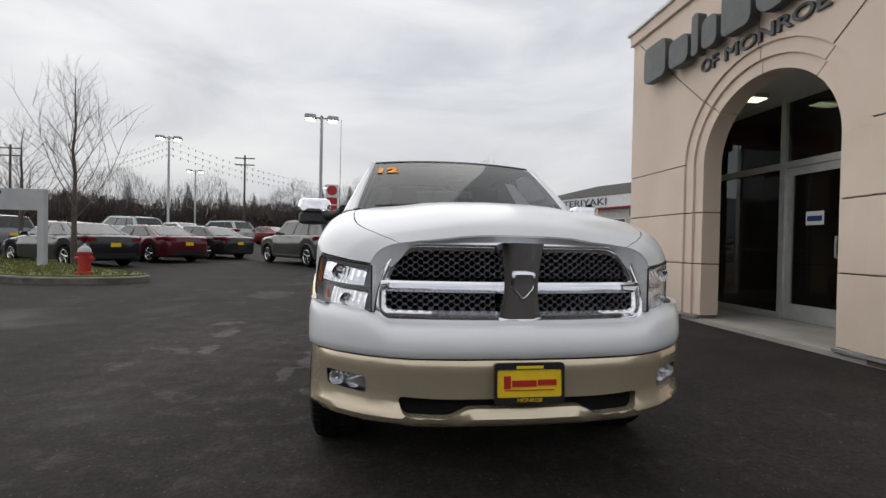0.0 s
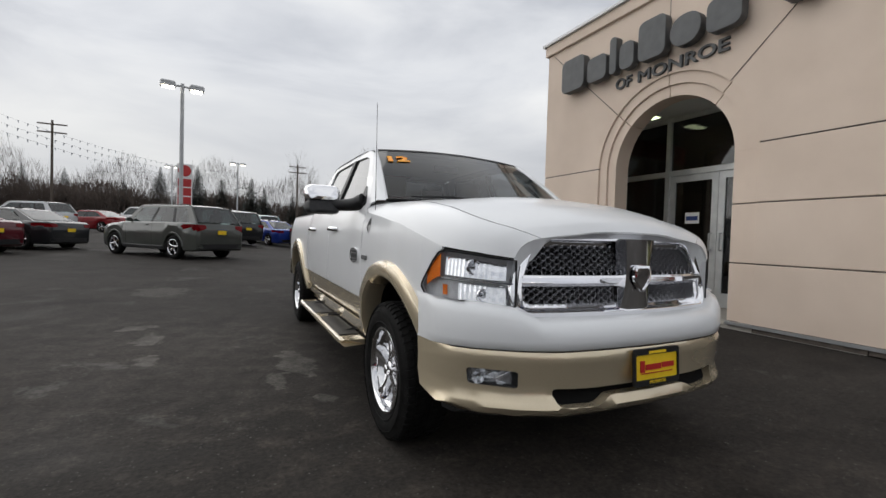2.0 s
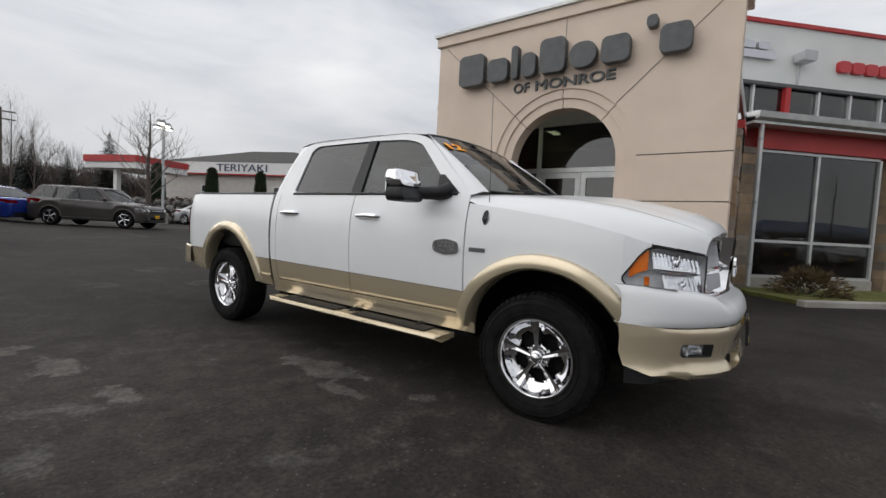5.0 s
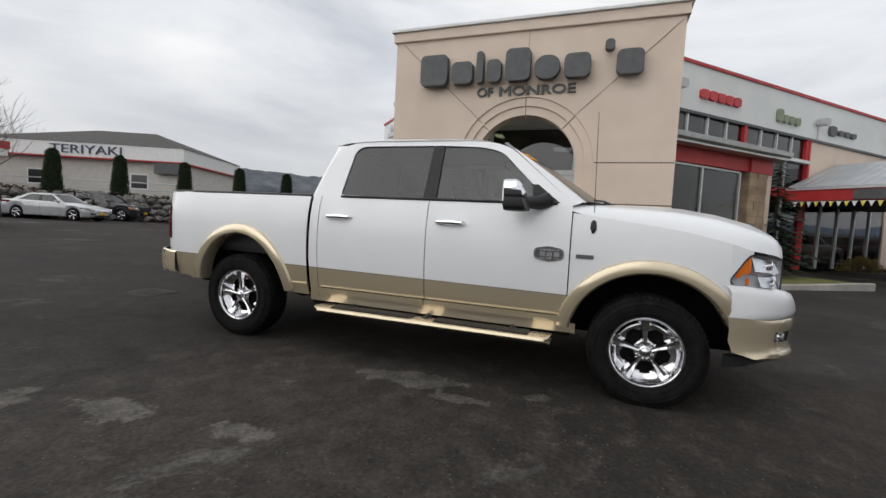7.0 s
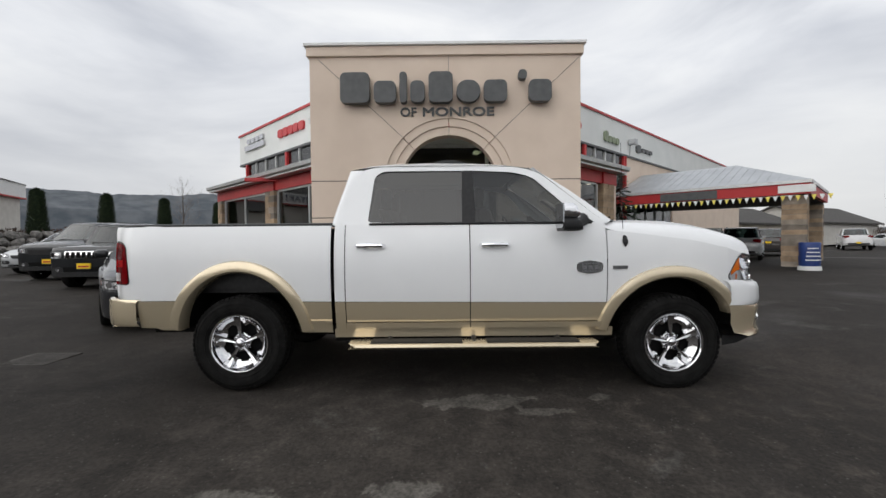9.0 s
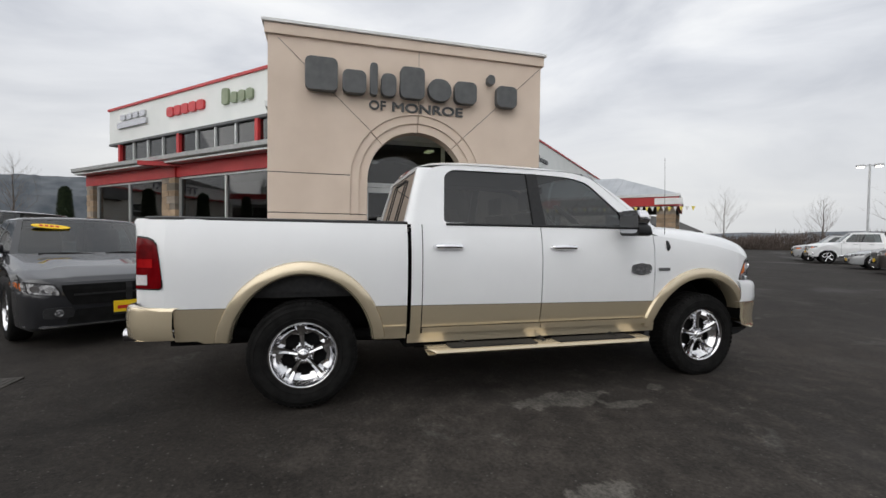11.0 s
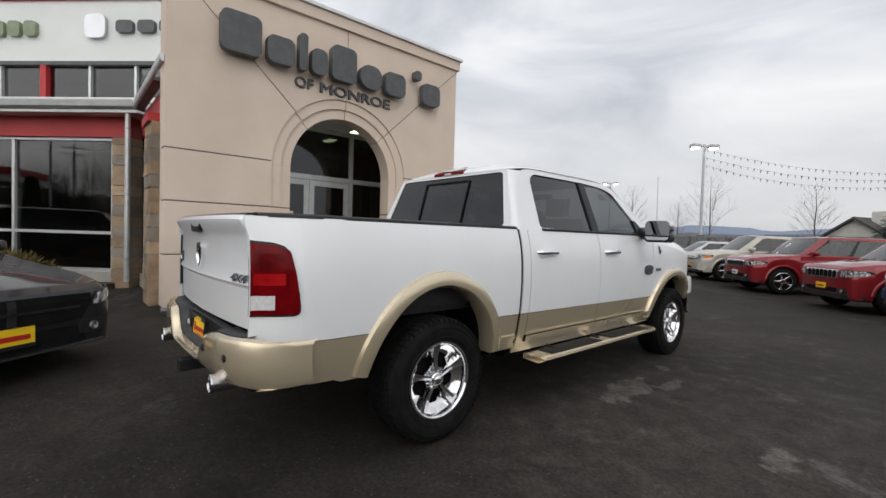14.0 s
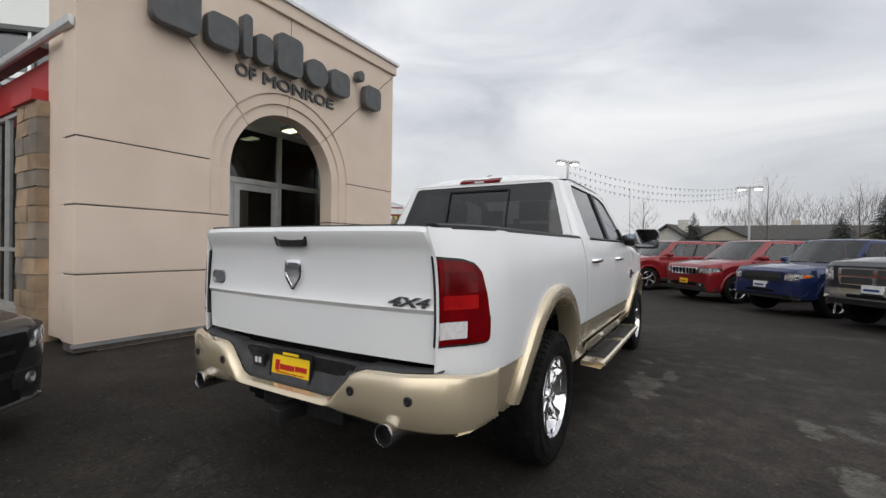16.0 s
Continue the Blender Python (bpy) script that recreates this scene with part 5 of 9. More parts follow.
# dealer plates
def dealer_plate(m, w=0.30, h=0.155, frame=True, parent=None, name="number_plate"):
    bm = B()
    rings(bm, [[(x, z, d) for x, z in rrect(w, h, 0.012, 3)] for d in (-0.006, 0.0)])
    pl = part(name, bm, M_YELLOW, parent, "yellow dealer plate in a black frame")
    pl.matrix_basis = m
    if frame:
        bm = B()
        o1, o2 = rrect(w + 0.012, h + 0.012, 0.014, 3), rrect(w - 0.012, h - 0.042, 0.008, 3)
        rings(bm, [[(x, z, d) for x, z in o] for o, d in ((o1, -0.008), (o1, 0.006), (o2, 0.006), (o2, 0.001))], caps=False)
        part("plate_frame", bm, M_BLACK, pl)
        words("plate_text", "MONROE", 0.02, 0.002, M_YELLOW, Matrix.Translation((0, -h / 2 + 0.010, 0.0065)), pl, fit=(0.11, 0.015))
        bm = B()
        box(bm, -0.06, 0.06, h / 2 - 0.017, h / 2 - 0.005, 0.006, 0.0075)
        part("plate_bar", bm, M_YELLOW, pl)
    bm = B()
    box(bm, -w * 0.38, -w * 0.28, -0.022, 0.030, 0.001, 0.0035)
    box(bm, -w * 0.26, w * 0.10, -0.014, 0.012, 0.001, 0.0035)
    box(bm, w * 0.12, w * 0.40, -0.010, 0.014, 0.001, 0.0035)
    box(bm, -w * 0.36, w * 0.36, -0.030, -0.026, 0.001, 0.0035)
    part("plate_mark", bm, M_REDINK, pl)
    return pl


dealer_plate(Matrix.Translation((0.005, by(0) - 0.016 - TM, 0.585)) @ facing((0, 0, 0), (0, -1, 0.06)), parent=truck)

# ---- mirrors, antenna, badges, steps ----
for sg in (-1, 1):
    c = Vector((sg * 1.215, 3.70, 1.402))

    def blob(bm, pts, y0, y1, k=0.86):
        zc = sum(q for p, q in pts) / len(pts)
        rings(bm, [[(c.x + x * s, c.y + yy + tip * z, c.z + zc + (z - zc) * s) for x, z in pts] for yy, s, tip in ((y0, 0.50, 0.30), (y0 + 0.008, 0.86, 0.30), (y0 + 0.034, 1.0, 0.22), (y1, 0.985, 0.0))])
    bm = B()
    blob(bm, [(p, q - 0.058) for p, q in rrect(0.248, 0.100, 0.035, 5)], -0.080, 0.045)
    tube(bm, [(c.x - sg * 0.02, c.y - 0.015, c.z - 0.030), (sg * 1.08, 3.62, 1.362), (sg * 1.0, 3.55, 1.368), (sg * 0.945, 3.49, 1.395)], [0.036, 0.044, 0.050, 0.058], 10)
    mir = TP("door_mirror", bm, M_BLACK, label="tow mirror with chrome cap and black base", smooth=40)
    bm = B()
    pts = [(p, q + 0.046) for p, q in rrect(0.258, 0.116, 0.045, 5)]
    blob(bm, pts, -0.085, 0.045)
    bmesh.ops.translate(bm, verts=bm.verts[:], vec=(0, -TM, 0))
    part("mirror_cap", bm, M_CHROME, mir, "chrome mirror cap", smooth=40)
    bm = B()
    rings(bm, [[(c.x + x, c.y + d - TM, c.z + z + 0.008) for x, z in rrect(0.235, 0.185, 0.04, 5)] for d in (0.046, 0.054)])
    part("mirror_glass", bm, M_MIRROR, mir)

bm = B()
lathe(bm, [(0.0, 0.024), (0.035, 0.018), (0.05, 0.008)], "z", (-0.955, 3.16, 1.195), 12, caps=True)
tube(bm, [(-0.955, 3.16, 1.24), (-0.955, 3.17, 1.6), (-0.955, 3.18, 2.02)], [0.003, 0.0022, 0.0016], 5)
rings(bm, [[(-prof(z) - o, 3.16 + q, z) for q in (-w, w)] for z, w, o in ((1.165, 0.006, 0.004), (1.20, 0.022, 0.012), (1.245, 0.018, 0.004), (1.26, 0.006, 0.0))], closed=False, caps=False)
TP("antenna", bm, M_BLACK)
for sg in (-1, 1):
    bm = B()
    x = sg * (prof(1.0) + 0.001)
    pts = rounded([(-0.108, 0.036), (0.0, 0.056), (0.108, 0.036), (0.108, -0.036), (0.0, -0.056), (-0.108, -0.036)], 0.03, 4)
    rings(bm, [[(x + sg * d, 3.455 + p * s, 1.003 + q * s) for p, q in pts] for d, s in ((0.0, 1), (0.010, 1), (0.010, 0.88), (0.006, 0.86))])
    bd = TP("door_badge", bm, M_CHROME, label="dark oval metal badge with bright rim")
    bm = B()
    rings(bm, [[(x + sg * d, 3.455 - TM + p * 0.86, 1.003 + q * 0.86) for p, q in pts] for d in (0.006, 0.008)])
    part("badge_field", bm, M_SIGN, bd)
    for z0, z1, n in ((0.984, 1.016, 3), (1.024, 1.036, 5), (0.966, 0.976, 3)):
        bm = B()
        for k in range(n):
            w = 0.15 / n
            box(bm, *sorted((x + sg * 0.008, x + sg * 0.011)), 3.38 + k * w - TM, 3.38 + (k + 0.74) * w - TM, z0, z1)
        part("badge_mark", bm, M_DULLCHROME, bd)
    bm = boxm(*sorted((x, x + sg * 0.007)), 3.145, 3.265, 0.985, 1.012)
    TP("wing_badge", bm, M_SIGN, label="small dark grey bar badge")
    # running board
    bm = B()
    prof_rb = [(0.93, 0.406), (1.085, 0.406), (1.108, 0.398), (1.113, 0.378), (1.085, 0.358), (0.93, 0.368)]
    rows = []
    for y, k in ((3.40, 0.97), (3.44, 1), (5.36, 1), (5.42, 0.97)):
        rows.append([(sg * (1.0 + (a - 1.0) * (k if a > 1 else 1)), y + (0.05 if (a > 1.1 and y < 3.42) else -0.06 if (a > 1.1 and y > 5.4) else 0), z) for a, z in prof_rb])
    rings(bm, rows)
    rb = TP("running_board", bm, M_GOLD, label="gold running board with black step pads", bevel=0.006)
    for y0, y1 in ((3.56, 4.30), (4.50, 5.24)):
        bm = boxm(*sorted((sg * 0.935, sg * 1.088)), y0 - TM, y1 - TM, 0.406, 0.414)
        pd = part("step_pad", bm, M_BLACK, rb)
    for y in (3.7, 4.4, 5.1):
        bm = B()
        rod(bm, (sg * 0.80, y - TM, 0.44), (sg * 1.0, y - TM, 0.395), 0.022, n=6)
        part("step_bracket", bm, M_BLACK, rb)

# ---- tail ----
bm = B()
tg = [(7.38, 1.366), (7.425, 1.376), (7.462, 1.370), (7.474, 1.350), (7.470, 1.328), (7.446, 1.288), (7.429, 1.25), (7.428, 1.10), (7.431, 1.045), (7.439, 1.025), (7.423, 1.005), (7.422, 0.90), (7.415, 0.80), (7.375, 0.80)]
rows = []
for x in [-0.836, -0.826, -0.80, -0.6, -0.35, 0, 0.35, 0.6, 0.80, 0.826, 0.836]:
    bow = 0.040 - 0.045 * (x / 0.84) ** 2 - lin(abs(x), [0.79, 0.826, 0.836], [0, 0.002, 0.008])
    rows.append([(x * min(1.0, prof(z) / 1.008), y + bow, z - (lin(abs(x), [0.78, 0.832], [0, 0.006]) if z > 1.34 else 0)) for y, z in tg])
rings(bm, rows)
tgt = TP("tailgate", bm, M_WHITE, smooth=24)
bm = B()
rings(bm, [[(x, 7.375, 1.372), (x, 7.405, 1.382), (x, 7.433 + q, 1.380), (x, 7.44 + q, 1.370)] for x, q in ((-0.78, 0.0), (-0.4, 0.03), (0, 0.04), (0.4, 0.03), (0.78, 0.0))], closed=True)
TP("tailgate_cap", bm, M_BLACK)
bm = B()
rings(bm, [[(x * s, 7.494 + d, 1.308 + z * s) for x, z in rounded([(-0.13, 0.028), (0.13, 0.028), (0.10, -0.03), (-0.10, -0.03)], 0.012, 3)] for s, d in ((1, -0.01), (1, 0.010), (0.86, 0.013), (0.80, 0.004))])
TP("tailgate_handle", bm, M_BLACK)
bm = B()
rings(bm, [[(x * s, 7.468 + d, 1.140 + z * s) for x, z in [(a * 1.1, b * 1.15) for a, b in shield]] for s, d in ((1, 0), (1, 0.014), (0.82, 0.018), (0.78, 0.012))])
TP("tailgate_emblem", bm, M_CHROME)
words("tailgate_lettering", "4X4", 0.1, 0.010, M_DULLCHROME, Matrix.Translation((-0.70, 7.445 - TM, 1.053)) @ facing((0, 0, 0), (-0.089, 1, 0)), truck, "dark chrome lettering", fit=(0.215, 0.042), shear=0.3, offset=0.004)
bm = B()
rings(bm, [[(0.70 + x * s, 7.435 + d, 1.10 + z * s) for x, z in rrect(0.13, 0.075, 0.03)] for s, d in ((1, 0), (1, 0.010), (0.86, 0.012), (0.84, 0.007))])
TP("tailgate_badge", bm, M_DULLCHROME)
M_RED_BAND = mat("bright_red_lens", (0.27, 0.004, 0.006), (0.38, 0.010, 0.011), 12, rough=0.12, spec=0.15)
M_RED_DEEP = mat("deep_red_lens", (0.07, 0.001, 0.002), (0.14, 0.002, 0.004), 12, rough=0.12, spec=0.15)
TL = [7.238, 7.246, 7.262, 7.28, 7.305, 7.345, 7.37, 7.395, 7.41, 7.425, 7.435]
for sg in (-1, 1):
    bm = B()
    tlo = lambda y: lin(y, [7.238, 7.25, 7.435], [0.910, 0.888, 0.880])
    thi = lambda y: lin(y, [7.238, 7.262, 7.28, 7.30, 7.345, 7.435], [0.93, 1.10, 1.19, 1.216, 1.234, 1.243])
    side_panel(bm, sg, TL, lambda y: tlo(y) - 0.004, lambda y: thi(y) + 0.004, 10, off=0.004, thick=0.03)
    tl = TP("tail_light", bm, M_BLACK, label="tall red tail light with clear reverse lens", smooth=True)
    bm = B()
    side_panel(bm, sg, TL[1:], lambda y: max(tlo(y) + 0.10, tlo(y)), lambda y: thi(y) - 0.008, 8, off=0.011, thick=0.02)
    side_panel(bm, sg, TL[1:6], lambda y: tlo(y) + 0.006, lambda y: tlo(y) + 0.10, 3, off=0.011, thick=0.02)
    side_panel(bm, sg, TL[5:], lambda y: tlo(y) + 0.006, lambda y: tlo(y) + 0.028, 2, off=0.011, thick=0.02)
    bmesh.ops.translate(bm, verts=bm.verts[:], vec=(0, -TM, 0))
    part("red_lens", bm, M_RED_LENS, tl, smooth=True)
    for z0, z1, m_ in ((0.148, 0.205, M_RED_BAND), (0.215, 0.300, M_RED_DEEP)):
        bm = B()
        side_panel(bm, sg, TL[4:-1], lambda y: tlo(y) + z0, lambda y: tlo(y) + z1, 4, off=0.0125, thick=0.01)
        bmesh.ops.translate(bm, verts=bm.verts[:], vec=(0, -TM, 0))
        part("lens_band", bm, m_, tl, smooth=True)
    bm = B()
    side_panel(bm, sg, TL[5:], lambda y: tlo(y) + 0.029, lambda y: tlo(y) + 0.098, 3, off=0.010, thick=0.02)
    bmesh.ops.translate(bm, verts=bm.verts[:], vec=(0, -TM, 0))
    part("reverse_lens", bm, mat("reverse_lens", (0.62, 0.60, 0.60), (0.75, 0.73, 0.73), 60, rough=0.2, coat=1.0) if sg < 0 else bpy.data.materials["reverse_lens"], tl, smooth=True)
# rear bumper
RX = [0, 0.10, 0.20, 0.30, 0.345, 0.40, 0.46, 0.52, 0.60, 0.70, 0.80, 0.88, 0.94, 0.975, 0.995, 1.0]
rby = lambda x: lin(abs(x), [0, 0.4, 0.7, 0.85, 0.93, 0.975, 0.998, 1.0], [7.565, 7.56, 7.54, 7.505, 7.455, 7.375, 7.25, 7.18])
rzt = lambda x: lin(abs(x), [0, 0.30, 0.36, 0.44, 0.50, 0.7, 0.9, 1.0], [0.605, 0.605, 0.625, 0.735, 0.758, 0.765, 0.778, 0.760])
rzb = lambda x: lin(abs(x), [0, 0.3, 0.45, 0.62, 0.75, 0.95, 1.0], [0.560, 0.560, 0.553, 0.543, 0.540, 0.540, 0.545])
RXX = [-b for b in RX[::-1]] + RX[1:]
bm = B()
rows = []
for x in RXX:
    y, a, b = rby(x), rzb(x), rzt(x)
    ins = 0.03 if abs(x) < 0.93 else 0.012
    lip = 0.05
    rows.append([(x * 0.99, y - 0.10 if abs(x) < 0.93 else y - 0.01, a - 0.004), (x * 0.995, y - 0.03, a), (x, y - 0.008, a + 0.02), (x, y, a + (b - a) * 0.45), (x, y - 0.003, b - 0.025), (x, y - 0.014, b - 0.006), (x * 0.995, y - lip, b)])
rings(bm, rows, closed=False, caps=False)
rbm = TP("rear_bumper", bm, M_GOLD, label="gold rear bumper with black step pad", smooth=50)
bm = B()
rows = []
for x in [q for q in RXX if abs(q) < 0.9]:
    y, b = rby(x), rzt(x)
    rows.append([(x * 0.985, max(y - 0.055, 7.255), b + 0.001), (x * 0.985, max(y - 0.075, 7.245), b + 0.006), (x * 0.97, min(7.425, y - 0.09), max(b, 0.742) + 0.008), (x * 0.97, min(7.395, y - 0.1), max(b, 0.742) + 0.008)])
rings(bm, rows, closed=False, caps=False)
TP("step_pad", bm, M_PAD, smooth=40)
bm = B()
rings(bm, [[(x, 7.455, 0.74), (x, 7.455, 0.55), (x, 7.535, 0.60), (x, 7.535, 0.595), (x, 7.445, 0.53), (x, 7.405, 0.74)] for x in (-0.40, 0.40)])
TP("plate_recess", bm, M_BLACK)
bm = B()
box(bm, 0.225, 0.315, 7.455, 7.48, 0.655, 0.715)
TP("trailer_socket", bm, M_BLACK)
bm = B()
for k in (0, 1):
    box(bm, 0.245 + k * 0.03, 0.262 + k * 0.03, 7.48, 7.484, 0.672, 0.70)
TP("socket_pins", bm, M_WHITEP)
dealer_plate(Matrix.Translation((0.02, 7.473 - TM, 0.675)) @ facing((0, 0, 0), (0, 1, 0.10)), parent=truck)
for x in (-0.76, -0.47, 0.47, 0.76):
    bm = B()
    lathe(bm, [(-0.01, 0.020), (0.004, 0.020), (0.006, 0.015), (0.002, 0.001)], "y", (x, rby(x), 0.672), 16)
    TP("parking_sensor", bm, M_BLACK, smooth=True)
for sg in (-1, 1):
    bm = B()
    lathe(bm, [(-0.45, 0.042), (-0.12, 0.044), (0.010, 0.046), (0.022, 0.047), (0.024, 0.046), (0.024, 0.042), (0.022, 0.041), (0.0, 0.040)], "y", (sg * 0.67, 7.545, 0.532), 28)
    TP("exhaust_tip", bm, M_DULLCHROME, label="chrome exhaust tip", smooth=40)
    bm = B()
    lathe(bm, [(-0.02, 0.001), (-0.02, 0.0395), (0.014, 0.0398)], "y", (sg * 0.67, 7.545, 0.532), 20)
    TP("exhaust_bore", bm, M_BLACK)
bm = B()
box(bm, -0.30, 0.30, 7.345, 7.425, 0.44, 0.51)
box(bm, -0.045, 0.045, 7.405, 7.585, 0.44, 0.51)
TP("tow_hitch", bm, M_BLACK, bevel=0.006)

# ---- under the body: parts added to block light below the truck ----
TP("fuel_tank", boxm(0.30, 0.72, 3.5, 5.2, 0.33, 0.60), M_DARK, bevel=0.03)
TP("transmission", boxm(-0.22, 0.22, 2.6, 4.9, 0.30, 0.60), M_DARK, bevel=0.05)
TP("skid_plate", boxm(-0.42, 0.42, 2.05, 3.0, 0.33, 0.42), M_DARK, bevel=0.03)
for sg in (-1, 1):
    TP("frame_rail", boxm(*sorted((sg * 0.42, sg * 0.52)), 2.1, 7.325, 0.40, 0.56), M_DARK)
bm = B()
lathe(bm, [(-0.09, 0.10), (-0.12, 0.20), (-0.10, 0.36), (0.10, 0.36), (0.12, 0.20), (0.09, 0.10)], "z", (0.0, 6.98, 0.50), 24)
TP("spare_wheel", bm, M_RUBBER, smooth=40)
bm = B()
lathe(bm, [(-0.16, 0.05), (-0.12, 0.13), (0, 0.17), (0.12, 0.13), (0.16, 0.05)], "x", (0.0, 6.325, 0.42), 16)
TP("differential", bm, M_DARK, smooth=True)
bm = B()
rod(bm, (-0.62, 5.0, 0.40), (-0.62, 7.125, 0.52), 0.05, n=10)
rod(bm, (-0.40, 4.2, 0.38), (-0.40, 5.4, 0.38), 0.12, n=12)
TP("exhaust_pipe", bm, M_DARK)

# ---- cabin ----
M_SEAT = mat("seat_leather", (0.07, 0.055, 0.045), (0.10, 0.08, 0.065), 5, rough=0.6)
for sx in (-0.42, 0.42):
    for yb, wd in ((4.15, 0.52), (5.02, 0.66)):
        bm = B()
        rings(bm, [[(sx + x * wd, yb - 0.02 + t * 0.16 + q * 0.14, 1.0 + t * 0.50) for x, q in rrect(1, 1, 0.25, 4)] for t in (0, 0.5, 0.9, 1.0)])
        TP("seat_back", bm, M_SEAT, smooth=True)
        bm = B()
        rings(bm, [[(sx + x * 0.27, yb + 0.16 + q * 0.09, 1.53 + z) for x, q in rrect(1, 1, 0.3, 4)] for z in (0, 0.15, 0.17)])
        TP("headrest", bm, M_SEAT, smooth=True)
bm = B()
rings(bm, [[(x, 3.36, 1.30), (x, 3.40, 1.385), (x, 3.62, 1.40), (x, 3.74, 1.36), (x, 3.76, 1.0), (x, 3.36, 1.0)] for x in (-0.86, 0.86)])
TP("dashboard", bm, M_INTERIOR)
bm = B()
ring = [(0.42 + 0.19 * math.cos(t), 3.90 + 0.07 * math.sin(t), 1.32 + 0.175 * math.sin(t)) for t in [2 * math.pi * k / 24 for k in range(25)]]
tube(bm, ring, 0.014, 6)
rod(bm, (0.42, 3.90, 1.32), (0.42, 3.72, 1.26), 0.05)
rod(bm, (0.25, 3.90, 1.32), (0.59, 3.90, 1.32), 0.016)
TP("steering_wheel", bm, M_BLACK)
bm = B()
box(bm, -0.12, 0.12, 3.99, 4.01, 1.74, 1.80)
TP("rear_view_mirror", bm, M_BLACK)
bm = B()
rings(bm, [[(x, y, lin(y, [3.95, 4.4, 5.3], [1.85, 1.885, 1.865])) for x in (-0.68, 0.68)] for y in (3.95, 4.4, 4.9, 5.3)], closed=False, caps=False)
TP("headliner", bm, M_WHITEP)
# sale sticker on the windscreen: price year, and a paper on the far side
u0, h0 = -0.80, 0.76
tx = (Vector(ws(u0 + 0.1, h0)) - Vector(ws(u0 - 0.1, h0))).normalized()
ty = (Vector(ws(u0, h0 + 0.08)) - Vector(ws(u0, h0 - 0.08))).normalized()
nrm = tx.cross(ty).normalized()
pst = Vector(ws(u0, h0)) + nrm * 0.006 - Vector((0, TM, 0))
words("year_sticker", "12", 0.13, 0.003, mat("orange_sticker", (0.95, 0.30, 0.01), (0.95, 0.42, 0.02), 12, rough=0.5), facing(pst, nrm, ty), truck, "orange windscreen year sticker", fit=(0.18, 0.105), offset=0.006)
bm = B()
a = [Vector(ws(u, h)) + Vector((0, 0.012, -0.008)) for u, h in ((0.50, 0.12), (0.66, 0.12), (0.62, 0.55), (0.52, 0.55))]
bm.faces.new([bm.verts.new(p) for p in a])
TP("window_paper", bm, M_WHITEP, label="white paper behind the windscreen")


